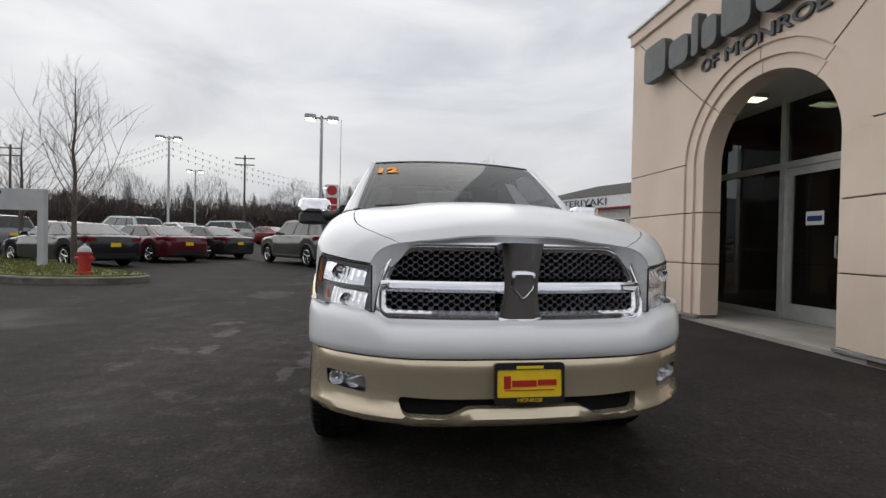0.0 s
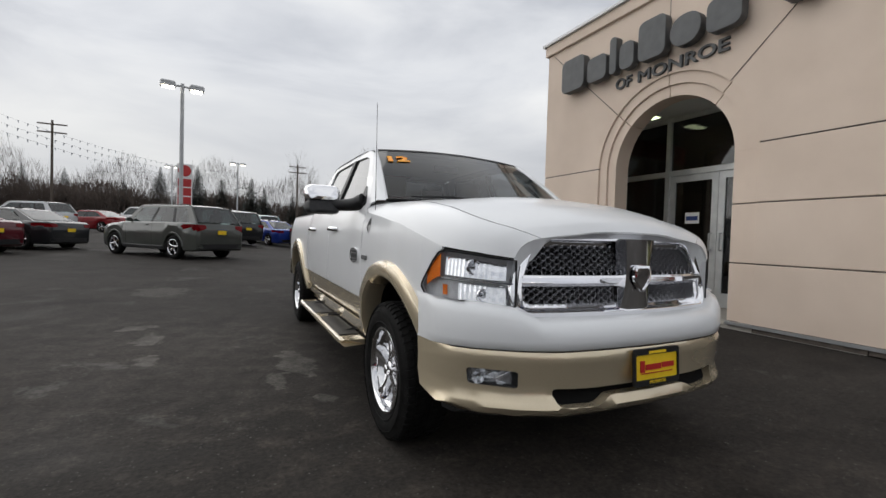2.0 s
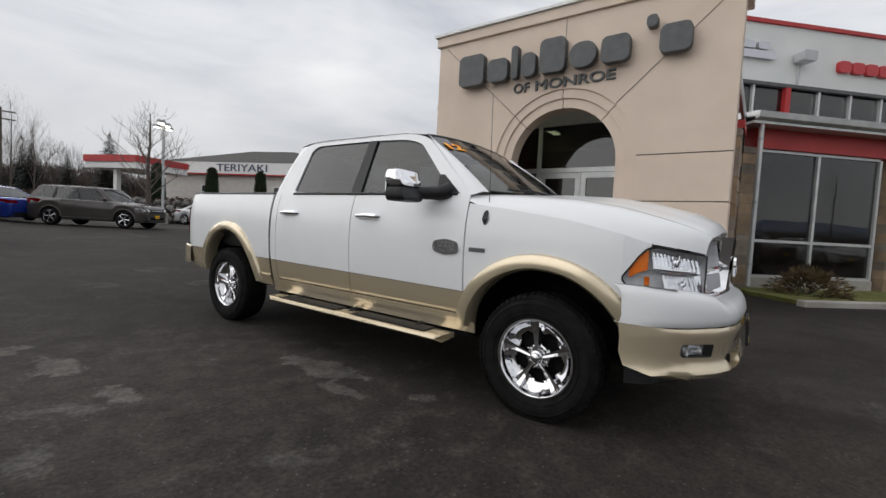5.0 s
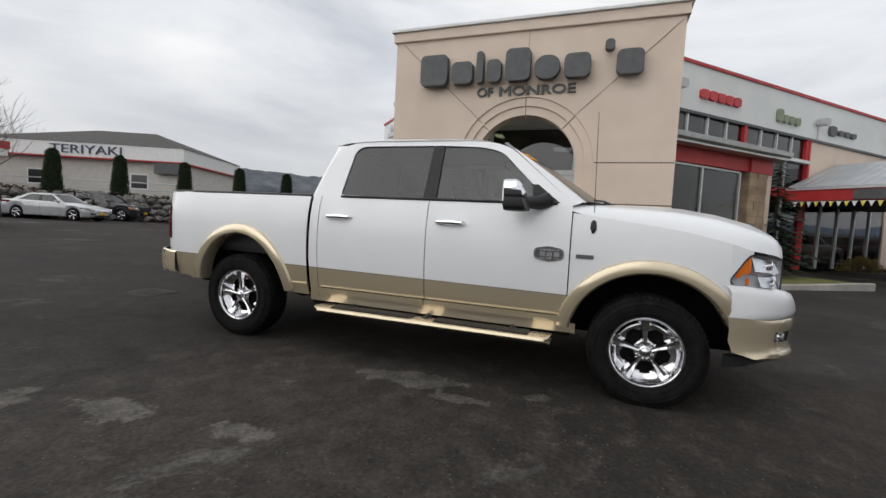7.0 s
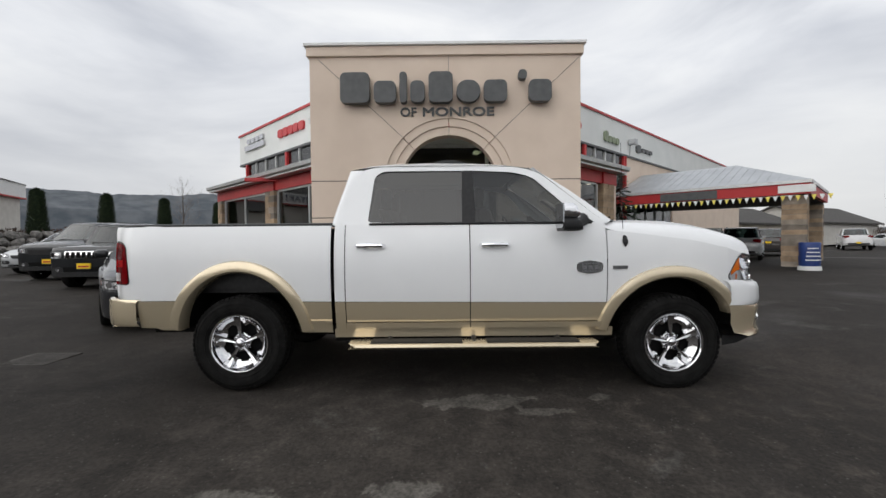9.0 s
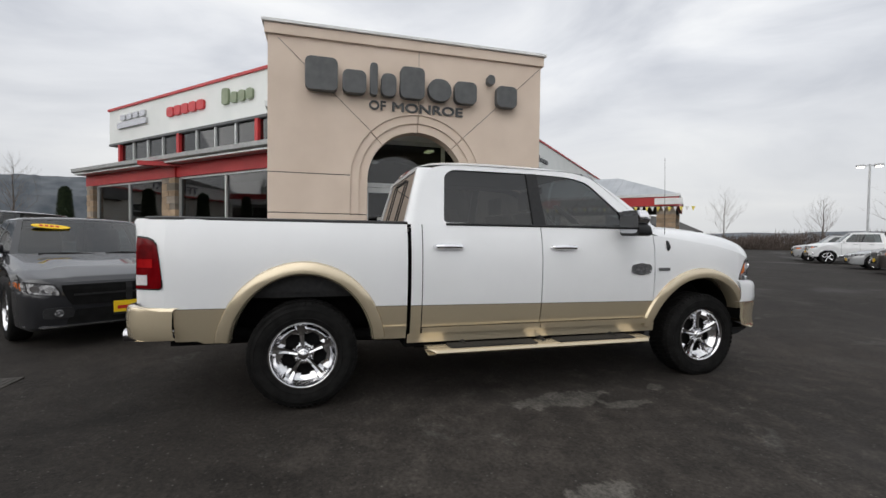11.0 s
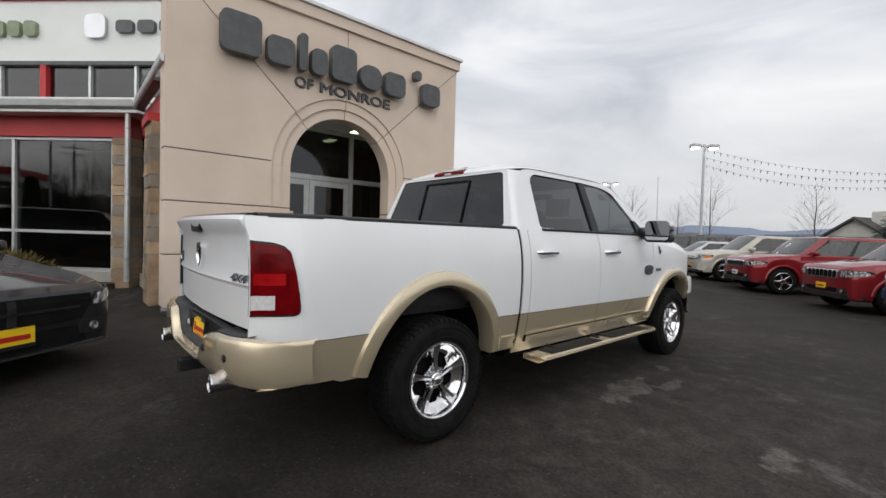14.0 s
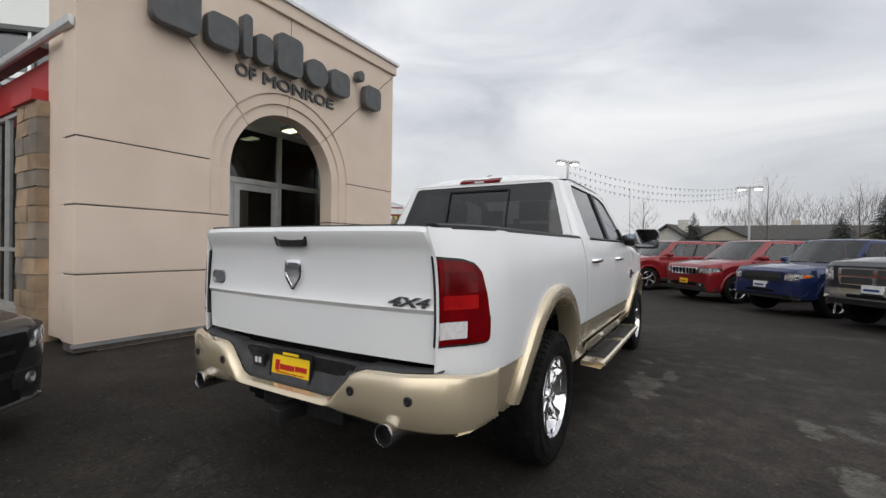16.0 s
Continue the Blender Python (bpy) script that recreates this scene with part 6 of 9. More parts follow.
# ---- wheels: built once and copied ----
def truck_wheel(parent):
    """All-terrain tyre on a deep chrome rim: five ridged spokes over a dished disc with five windows."""
    R, hw = 0.392, 0.132
    bm = B()
    pr = [(-0.10, 0.236), (-0.118, 0.244), (-0.128, 0.262), (-hw - 0.010, 0.300), (-hw - 0.008, 0.335), (-hw + 0.010, 0.366), (-0.112, 0.380), (-0.09, 0.384), (0.09, 0.384), (hw - 0.018, 0.374), (hw + 0.002, 0.335), (hw + 0.006, 0.300), (0.125, 0.26), (0.10, 0.236)]
    lathe(bm, pr, "x", (0, 0, 0), 64)
    tyre = part("wheel", bm, M_RUBBER, parent, "chunky all-terrain tyre on a chrome five-spoke rim", smooth=30)
    bm = B()
    n = 56
    for k in range(n):
        for row, (x0, x1) in enumerate(((-0.134, -0.085), (-0.075, -0.02), (0.02, 0.075), (0.085, 0.134))):
            t0 = 2 * math.pi * (k + 0.5 * (row % 2)) / n
            t1 = t0 + 2 * math.pi / n * 0.70
            rr = []
            for r in (0.366 if row in (0, 3) else 0.380, R):
                rr.append([(x, r * math.sin(t), r * math.cos(t)) for x, t in ((x0, t0), (x1, t0 + 0.02), (x1, t1 + 0.02), (x0, t1))])
            if row in (0, 3):
                rr[1] = [((x if abs(x) < 0.1 else x * 0.91), y * (1 if abs(x) < 0.1 else 0.978), z * (1 if abs(x) < 0.1 else 0.978)) for x, y, z in rr[1]]
            rings(bm, rr)
    part("tread", bm, M_RUBBER, tyre, kind="stuff")
    bm = B()
    for r0 in (0.272, 0.332):
        lathe(bm, [(-0.1385 if r0 < 0.3 else -0.1445, r0), (-0.1425 if r0 < 0.3 else -0.1475, r0 + 0.003), (-0.1395 if r0 < 0.3 else -0.1445, r0 + 0.007)], "x", (0, 0, 0), 64)
    part("sidewall_rib", bm, M_RUBBER, tyre, smooth=30)
    bm = B()
    lathe(bm, [(-0.105, 0.243), (-0.122, 0.246), (-0.130, 0.242), (-0.131, 0.232), (-0.124, 0.225), (-0.112, 0.222), (-0.075, 0.214), (0.10, 0.205), (0.10, 0.243)], "x", (0, 0, 0), 64)
    part("rim", bm, M_POLISHED, tyre, smooth=40)
    bm = B()
    lathe(bm, [(-0.005, 0.001), (-0.005, 0.13), (0.0, 0.208), (0.03, 0.208)], "x", (0, 0, 0), 32)
    part("brake_disc", bm, M_DARK, tyre)

    def dish(r):
        return lin(r, [0.0, 0.06, 0.10, 0.15, 0.19, 0.222], [-0.064, -0.062, -0.052, -0.040, -0.052, -0.098])

    # dished disc with a window between each two spokes
    nt, rs = 120, [0.03, 0.05, 0.064, 0.074, 0.084, 0.094, 0.104, 0.114, 0.124, 0.134, 0.144, 0.152, 0.165, 0.18, 0.20, 0.2215]
    bm = B()
    g = [[bm.verts.new((dish(r), r * math.sin(2 * math.pi * k / nt), r * math.cos(2 * math.pi * k / nt))) for k in range(nt)] for r in rs]
    gb = [[bm.verts.new((dish(r) + 0.022, r * math.sin(2 * math.pi * k / nt), r * math.cos(2 * math.pi * k / nt))) for k in range(nt)] for r in rs]

    def hole(i, k):
        r = (rs[i] + rs[i + 1]) / 2
        a = abs(((k + 0.5) / nt * 5 + 0.0) % 1.0 - 0.5) * 2 * math.pi / 5
        return 0.070 < r < 0.166 and a * r < lin(r, [0.070, 0.09, 0.115, 0.138, 0.152, 0.166], [0.018, 0.036, 0.054, 0.060, 0.044, 0.018])
    for i in range(len(rs) - 1):
        for k in range(nt):
            q = (k + 1) % nt
            if hole(i, k):
                continue
            bm.faces.new((g[i][k], g[i][q], g[i + 1][q], g[i + 1][k]))
            for di, dk, e in ((0, 1, ((i, q), (i + 1, q))), (0, -1, ((i, k), (i + 1, k))), (1, 0, ((i + 1, k), (i + 1, q))), (-1, 0, ((i, k), (i, q)))):
                if 0 <= i + di < len(rs) - 1 and hole(i + di, (k + dk) % nt):
                    (a0, b0), (a1, b1) = e
                    bm.faces.new((g[a0][b0], g[a1][b1], gb[a1][b1], gb[a0][b0]))
    bmesh.ops.delete(bm, geom=[v for v in bm.verts if not v.link_faces], context="VERTS")
    part("rim_disc", bm, M_POLISHED, tyre, smooth=40)
    for k in range(5):
        bm = B()
        t = 2 * math.pi * k / 5
        e, f = Vector((0, math.sin(t), math.cos(t))), Vector((0, math.cos(t), -math.sin(t)))
        rows = []
        for r, w, x in ((0.030, 0.011, -0.092), (0.06, 0.012, -0.090), (0.10, 0.015, -0.088), (0.14, 0.019, -0.090), (0.17, 0.024, -0.096), (0.195, 0.030, -0.104), (0.212, 0.033, -0.112), (0.222, 0.030, -0.100)):
            p = e * r
            rows.append([p + f * (-w * 1.6) + Vector((dish(r) + 0.004, 0, 0)), p + f * (-w) + Vector((x + 0.010, 0, 0)), p + f * (-w * 0.9) + Vector((x, 0, 0)), p + Vector((x + 0.004, 0, 0)), p + f * (w * 0.9) + Vector((x, 0, 0)), p + f * w + Vector((x + 0.010, 0, 0)), p + f * (w * 1.6) + Vector((dish(r) + 0.004, 0, 0))])
        rings(bm, rows)
        part("spoke", bm, M_POLISHED, tyre)
        bm = B()
        q = t + math.pi / 5
        for s in (-0.20, 0.20):
            c, d = 0.062 * math.cos(q + s), 0.062 * math.sin(q + s)
            rod(bm, (-0.05, d, c), (-0.080, d, c), 0.009, 0.007, n=6)
        part("wheel_nut", bm, M_POLISHED, tyre)
    bm = B()
    lathe(bm, [(-0.04, 0.048), (-0.088, 0.044), (-0.096, 0.038), (-0.098, 0.031), (-0.114, 0.028), (-0.120, 0.020), (-0.122, 0.001)], "x", (0, 0, 0), 24)
    part("hub_cap", bm, M_POLISHED, tyre, smooth=40)
    return tyre


w0 = truck_wheel(truck)
AXLE = {FA: 0.374, RA: 0.394}
for sg, yy, spin in ((-1, FA, -4), (-1, RA, -5), (1, FA, 0), (1, RA, 40)):
    m = pose(sg * 0.880, yy - TM, AXLE[yy], 0, 0, 0 if sg < 0 else 180) @ pose(0, 0, 0, spin, 0, 0)
    if sg < 0 and yy == FA:
        w0.matrix_basis = m
    else:
        copy_thing(w0, m)
for yy in (FA, RA):
    bm = B()
    rod(bm, (-0.8, yy, AXLE[yy]), (0.8, yy, AXLE[yy]), 0.05, n=10)
    TP("axle", bm, M_DARK)


# ---- porch storefront, return walls, signs on the fascia ----
front = thing("storefront", Matrix.Translation((5.55, 4.60, 0.20)), "aluminium framed glass entrance doors behind the arch", "entrance", kind="structure")


def SF(name, bm, material, parent=None, **k):
    bmesh.ops.translate(bm, verts=bm.verts[:], vec=(-5.55, -4.60, -0.20))
    return part(name, bm, material, parent or front, **k)


for y in (5.47, 3.73, 6.75, 2.47):
    SF("frame_post", boxm(5.50, 5.60, y - 0.04, y + 0.04, 0.201, 3.30), M_ALU)
for a, b in ((5.51, 6.71), (3.77, 5.43), (2.51, 3.69)):
    SF("transom_bar", boxm(5.505, 5.595, a, b, 2.30, 2.39), M_ALU)
    SF("head_bar", boxm(5.505, 5.595, a, b, 3.22, 3.30), M_ALU)
    SF("transom_pane", boxm(5.545, 5.555, a, b, 2.39, 3.22), M_WINDOW)
for a, b in ((5.51, 6.71), (2.51, 3.69)):
    SF("side_pane", boxm(5.545, 5.555, a, b, 0.28, 2.30), M_WINDOW)
    SF("sill_bar", boxm(5.505, 5.595, a, b, 0.201, 0.28), M_ALU)
for a, b, hy in ((4.604, 5.428, 4.68), (3.772, 4.596, 4.52)):
    d = B()
    for y0, y1, z0, z1 in ((a, a + 0.10, 0.21, 2.295), (b - 0.10, b, 0.21, 2.295), (a + 0.10, b - 0.10, 0.21, 0.43), (a + 0.10, b - 0.10, 2.19, 2.295)):
        box(d, 5.53, 5.575, y0, y1, z0, z1)
    door = SF("entrance_door", d, M_ALU)
    bm = boxm(5.548, 5.556, a + 0.10, b - 0.10, 0.43, 2.19)
    bmesh.ops.translate(bm, verts=bm.verts[:], vec=(-5.55, -4.60, -0.20))
    part("door_pane", bm, M_WINDOW, door)
    bm = B()
    tube(bm, [(5.53, hy, 1.08), (5.47, hy, 1.08), (5.465, hy, 1.20), (5.47, hy, 1.34), (5.53, hy, 1.34)], 0.013, 8)
    bmesh.ops.translate(bm, verts=bm.verts[:], vec=(-5.55, -4.60, -0.20))
    part("door_handle", bm, M_STEEL, door, "steel pull handle", smooth=True)
notice = part("door_notice", boxm(5.538, 5.545, 4.90, 5.14, 1.50, 1.68), M_WHITEP, None, "small white and blue paper notice on the glass door", category="notice")
bm = boxm(5.535, 5.5375, 4.92, 5.12, 1.55, 1.62)
part("notice_mark", bm, M_BLUE, notice)
for y in (5.45, 3.9):
    lampb = part("porch_lamp", boxm(4.75, 5.15, y - 0.10, y + 0.10, 3.24, 3.299), M_ALU, None, "fluorescent ceiling fitting glowing pale green", category="lamp")
    part("diffuser", boxm(4.77, 5.13, y - 0.08, y + 0.08, 3.225, 3.239), M_INGLOW, lampb)
# hall wall darkened in colour so the hall looks unlit
part("wall_hall_back", boxm(8.6, 8.7, 2.3, 6.9, 0.2, 3.3), M_INTERIOR, None, kind="structure", category="wall", label="hall wall behind the doors, coloured dark for shade")
part("floor_hall", boxm(6.201, 8.6, 2.3, 6.9, 0.1, 0.20), M_CONCRETE, None, kind="structure", category="floor", label="hall floor behind the doors")
part("porch_beam", boxm(5.45, 5.66, 2.31, 6.93, 3.10, 3.22), M_RED, front)

random.seed(4)


def stone_pier(name, place, face, w, dpt, z0, z1, kind="structure"):
    """A pier of split stone courses; place is its middle at the foot, face the way its front looks."""
    f = Vector((face[0], face[1], 0)).normalized()
    r = Vector((-f.y, f.x, 0))
    p = thing(name, Matrix.Translation((place[0], place[1], z0)), "pier of brown and grey split stone courses", "pier", kind=kind)
    ang = math.atan2(r.y, r.x)
    bm = boxm(-w / 2 + 0.015, w / 2 - 0.015, -dpt / 2 + 0.015, dpt / 2 - 0.015, 0, z1 - z0)
    o = part("pier_core", bm, M_MORTAR, p)
    o.rotation_euler.z = ang
    z = 0.0
    k = 0
    while z < z1 - z0 - 0.05:
        h = min(random.choice((0.19, 0.19, 0.21)), z1 - z0 - z)
        cuts = [-w / 2, random.uniform(-0.15, 0.15) * w, w / 2] if w > 0.4 else [-w / 2, w / 2]
        for a, b in zip(cuts, cuts[1:]):
            bm = B()
            g, j = 0.006, random.uniform(-0.008, 0.008)
            v = box(bm, a + g, b - g, -dpt / 2 + j, dpt / 2 + j, z + g, z + h - g)
            for q in v:
                q.co += Vector((random.uniform(-1, 1), random.uniform(-1, 1), random.uniform(-1, 1))) * 0.007
            o = part("stone", bm, random.choice((M_STONE, M_STONE, M_STONE2)), p)
            o.rotation_euler.z = ang
        z += h
        k += 1
    return p


# shade under the return eave is put into the soffit's colour
M_SOFFIT = mat("shaded_soffit", (0.10, 0.095, 0.09), (0.15, 0.145, 0.14), 4, rough=0.7)
M_STONE2 = mat("split_stone_grey", (0.19, 0.162, 0.132), (0.30, 0.255, 0.208), 3, rough=0.9, bump=0.8, bscale=40, rand=0.3)
for side in (1, -1):
    nm = "wall_return_north" if side == 1 else "wall_return_south"
    Y = lambda y: y if side == 1 else 9.24 - y

    def rbox(x0, x1, y0, y1, z0, z1):
        a, b = sorted((Y(y0), Y(y1)))
        return boxm(x0, x1, a, b, z0, z1)
    ret = thing(nm, Matrix.Identity(4), "return wall with red band, tall window and stone pier", "wall", kind="structure")
    part("red_band", rbox(TB + 0.01, 7.62, 6.80, 7.0, 3.0, 3.40), M_RED, ret)
    for x in (6.12, 7.0, 7.5):
        part("window_post", rbox(x, x + 0.05, 6.90, 6.98, 0.4, 2.98), M_ALU, ret)
    for x0, x1 in ((6.17, 7.0), (7.05, 7.5)):
        part("pane", rbox(x0, x1, 6.93, 6.945, 0.45, 2.95), M_WINDOW, ret)
        for z in (0.40, 1.14, 2.93):
            part("window_rail", rbox(x0, x1, 6.905, 6.975, z, z + 0.05), M_ALU, ret)
    part("wall_base", rbox(TB + 0.01, 7.9, 6.85, 7.0, 0.0, 0.398), M_CONCRETE, ret)
    bm = B()
    rows = []
    for x in (TX + (0.03 if side == 1 else 0.345), 8.35):
        rows.append([(x, Y(y), z) for y, z in (((7.145, 3.44), (7.175, 3.445), (7.19, 3.47), (7.195, 3.54), (7.185, 3.545), (7.145, 3.53)) if side == 1 else ((7.11, 3.42), (7.12, 3.45), (7.13, 3.54), (7.11, 3.55), (7.06, 3.57), (7.06, 3.42)))])
    rings(bm, rows)
    part("gutter", bm, M_ALU, ret, "grey metal gutter of the return eave")
    if side == 1:
        part("soffit", rbox(TB + 0.01, 8.35, 7.003, 7.143, 3.46, 3.52), M_SOFFIT, ret, "underside of the return eave, coloured dark for its shade")
    part("pier_cap", rbox(5.24, 5.92, 6.86, 7.20, 2.86, 2.985), M_RED, ret)
    stone_pier("stone_pier", (5.52, Y(7.02)), (0, side, 0), 0.66, 0.30, 0.12, 2.858)
    # wing piers
    for s, wd in (((3.80, 0.36), (8.80, 0.74), (14.0, 0.5)) if side == 1 else ((3.50, 0.36), (7.32, 0.8))):
        c = W(side, s, 0.06, 0)
        stone_pier("stone_pier", (c.x, c.y), (-RT, side * RT, 0), wd, 0.34, 0.1, 2.99)
    pip = W(side, 3.50, -0.30, 0)
    bm = B()
    tube(bm, [(pip.x, pip.y, 0.28), (pip.x, pip.y, 3.46)], 0.045, 8)
    spout = part("downspout", bm, M_ALU, None, "grey metal downspout at the wing corner", category="downspout")
    for z in (0.7, 1.9, 3.1):
        bm = B()
        lathe(bm, [(z - 0.02, 0.047), (z - 0.02, 0.052), (z + 0.02, 0.052), (z + 0.02, 0.047)], "z", (pip.x, pip.y, 0), 12)
        part("pipe_bracket", bm, M_STEEL, spout)
    for s in ((8.80,) if side == 1 else (7.32,)):
        part("red_pier_cap", wb(side, s - 0.37, s + 0.37, -0.12, -0.062, 2.995, 3.36), M_RED, ret)

# names on the fascia, as plain raised shapes
M_JEEP = mat("olive_sign", (0.20, 0.24, 0.15), (0.25, 0.29, 0.19), 5, rough=0.5)
M_DODGE = mat("red_sign", (0.48, 0.03, 0.035), (0.55, 0.045, 0.05), 5, rough=0.5)


def fascia_sign(side, name, label, spans, material, kind="bars"):
    ud = UD[side]
    o = W(side, spans[0][0], ud, spans[0][2])
    sg = thing(name, Matrix.Translation(o), label, "sign")
    for a, b, z0, z1 in spans:
        bm = B()
        pts = rrect(abs(b - a), z1 - z0, min(abs(b - a), z1 - z0) * 0.28, 4)
        c = (a + b) / 2
        rings(bm, [[W(side, c + p, ud - d, (z0 + z1) / 2 + q) - o for p, q in pts] for d in (-0.001, 0.10)])
        part("sign_shape", bm, material, sg)
    return sg


def row(a, b, z0, z1, n, gap=0.22):
    w = (b - a) / n
    return [(a + k * w, a + (k + 1 - gap) * w, z0, z1) for k in range(n)]


for side in (1, -1):
    if side == 1:
        fascia_sign(1, "maker_sign", "dark grey raised name shapes on the white fascia", row(4.5, 6.2, 6.10, 6.40, 3), M_SIGN)
        fascia_sign(1, "shield_sign", "chrome shield emblem on the white fascia", [(6.35, 6.90, 5.97, 6.56)], M_DULLCHROME)
        fascia_sign(1, "maker_sign", "olive green raised name shapes on the white fascia", [(9.55, 9.92, 6.02, 6.60)] + row(8.2, 9.5, 6.02, 6.40, 3), M_JEEP)
        fascia_sign(1, "maker_sign", "red raised name shapes on the white fascia", row(11.05, 13.65, 6.05, 6.42, 5, 0.12), M_DODGE)
        fascia_sign(1, "wing_sign", "chrome and black winged emblem on the fascia", row(15.3, 17.5, 6.35, 6.6, 4) + [(15.2, 17.7, 6.02, 6.28)], M_DULLCHROME)
    else:
        fascia_sign(-1, "wing_sign", "chrome and black winged emblem on the fascia", row(4.7, 6.5, 6.22, 6.42, 4) + [(4.6, 6.6, 5.98, 6.18)], M_DULLCHROME)
        fascia_sign(-1, "maker_sign", "red raised name shapes on the white fascia", row(8.6, 10.8, 5.88, 6.18, 5, 0.12), M_DODGE)
        fascia_sign(-1, "maker_sign", "olive green raised name shapes on the white fascia", [(13.0, 13.35, 5.75, 6.22)] + row(13.4, 14.6, 5.75, 6.05, 3), M_JEEP)
        fascia_sign(-1, "maker_sign", "dark grey raised name shapes on the white fascia", row(17.4, 18.9, 5.80, 6.0, 3) + [(16.7, 17.2, 5.70, 6.1)], M_SIGN)
for s in (7.40, 15.9):
    fl = thing("wall_floodlight", Matrix.Translation(W(-1, s, UD[-1], 5.9)), "small grey floodlight on the white fascia", "lamp")
    bm = B()
    o = W(-1, s, UD[-1], 5.9)
    rings(bm, [[W(-1, s + p, UD[-1] - d, 6.1 + q) - o for p, q in rrect(0.40, 0.26, 0.04, 3)] for d in (0.05, 0.35)])
    part("lamp_housing", bm, M_SIGNGREY, fl)
    bm = B()
    tube(bm, [W(-1, s, UD[-1] - 0.04, 6.0) - o, W(-1, s, UD[-1] - 0.03, 5.45) - o], 0.025, 6)
    part("conduit", bm, M_SIGNGREY, fl)

# right wing beyond the showroom: stucco wall, glazed corner, porte-cochere
wing2 = thing("wall_service", Matrix.Identity(4), "tan stucco service wall under the white fascia", "wall", kind="structure")
part("stucco_wall", wb(-1, 15.5, 40.0, 2.80, 3.05, 3.2, UH0 - 0.09), M_STUCCO, wing2)
part("stucco_wall", wb(-1, 22.5, 40.0, 2.80, 3.05, 0.1, 3.199), M_STUCCO, wing2)
for k in range(5):
    s = 15.5 + k * 1.4
    part("window_post", wb(-1, s, s + 0.08, 2.80, 2.95, 0.15, 3.199), M_ALU, wing2)
    part("pane", wb(-1, s + 0.08, s + 1.4, 2.86, 2.875, 0.15, 3.199), M_WINDOW, wing2)
# room backs coloured near-black for the shade behind the panes
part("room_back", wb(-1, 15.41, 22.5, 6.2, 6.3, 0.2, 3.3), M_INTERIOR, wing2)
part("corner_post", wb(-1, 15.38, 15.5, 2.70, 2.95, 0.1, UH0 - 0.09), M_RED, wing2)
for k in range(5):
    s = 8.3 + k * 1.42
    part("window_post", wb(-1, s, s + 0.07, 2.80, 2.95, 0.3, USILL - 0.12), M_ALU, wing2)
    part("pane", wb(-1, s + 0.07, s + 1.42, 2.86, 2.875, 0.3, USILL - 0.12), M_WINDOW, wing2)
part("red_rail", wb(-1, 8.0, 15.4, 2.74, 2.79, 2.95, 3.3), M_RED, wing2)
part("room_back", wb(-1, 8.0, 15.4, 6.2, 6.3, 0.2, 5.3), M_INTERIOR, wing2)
# canopy over the drive: hip roof on stone pillars
CS0, CS1, CD0, CD1, CZ = 14.4, 20.4, 2.7, -4.2, 2.80
cano = thing("drive_canopy", Matrix.Identity(4), "drive-through canopy with grey hip roof and red fascia", "canopy", kind="structure")
bm = B()
o_ = 0.35
base = [W(-1, CS0 - o_, CD0, CZ + 0.52), W(-1, CS0 - o_, CD1 - o_, CZ + 0.52), W(-1, CS1 + o_, CD1 - o_, CZ + 0.52), W(-1, CS1 + o_, CD0, CZ + 0.52)]
sm = (CS0 + CS1) / 2
r0, r1 = W(-1, sm, CD0, CZ + 1.75), W(-1, sm, CD1 + 2.6, CZ + 1.75)
v = [bm.verts.new(p) for p in base + [r0, r1]]
for f in ((0, 1, 5, 4), (1, 2, 5), (2, 3, 4, 5), (0, 3, 2, 1), (0, 4, 3)):
    bm.faces.new([v[i] for i in f])
part("hip_roof", bm, M_ROOFMETAL, cano)
for k in range(24):
    s_, d = CS0 - o_, CD0 - 0.3 - k * 0.33
    bm = B()
    t = min(1, max(0, (CD1 - o_ - d + 0) / -2.95)) if d < CD1 + 2.6 else 1
    top = W(-1, CS0 - o_ + (sm - CS0 + o_) * t, d, CZ + 0.52 + 1.23 * t)
    rod(bm, W(-1, s_, d, CZ + 0.525), top + Vector((0, 0, 0.005)), 0.018, n=4)
    part("roof_seam", bm, M_ROOFMETAL, cano)
part("fascia_gutter", wb(-1, CS0 - o_ - 0.05, CS1 + o_ + 0.05, CD1 - o_ - 0.05, CD0, CZ + 0.40, CZ + 0.515), M_ALU, cano)
part("red_fascia", wb(-1, CS0 - o_, CS1 + o_, CD1 - o_, CD0, CZ, CZ + 0.398), M_RED, cano)
# canopy underside takes the same near-black as painted shade
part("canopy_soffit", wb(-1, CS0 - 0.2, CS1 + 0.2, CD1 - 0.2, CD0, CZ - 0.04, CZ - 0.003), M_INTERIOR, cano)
part("fascia_board", wb(-1, CS0 - o_ - 0.03, CS0 - o_ - 0.002, -1.6, 0.6, CZ + 0.02, CZ + 0.36), M_SIGN, cano)
part("fascia_notice", wb(-1, CS0 - o_ - 0.03, CS0 - o_ - 0.002, -4.7, -3.6, CZ + 0.06, CZ + 0.34), M_WHITEP, cano)
for s, d in ((CS0 + 0.2, CD1 + 0.15), (CS1 - 0.2, CD1 + 0.15)):
    c = W(-1, s, d, 0)
    stone_pier("canopy_pillar", (c.x, c.y), (-RT, -RT, 0), 0.75, 0.75, 0.1, CZ - 0.041)
M_PENY = mat("pennant_yellow", (0.75, 0.62, 0.12), None, 4, rough=0.6)
random.seed(8)
bun = thing("bunting", Matrix.Translation(W(-1, CS0 - o_ - 0.06, 0, CZ)), "yellow and white pennant bunting along the canopy edge", "bunting")
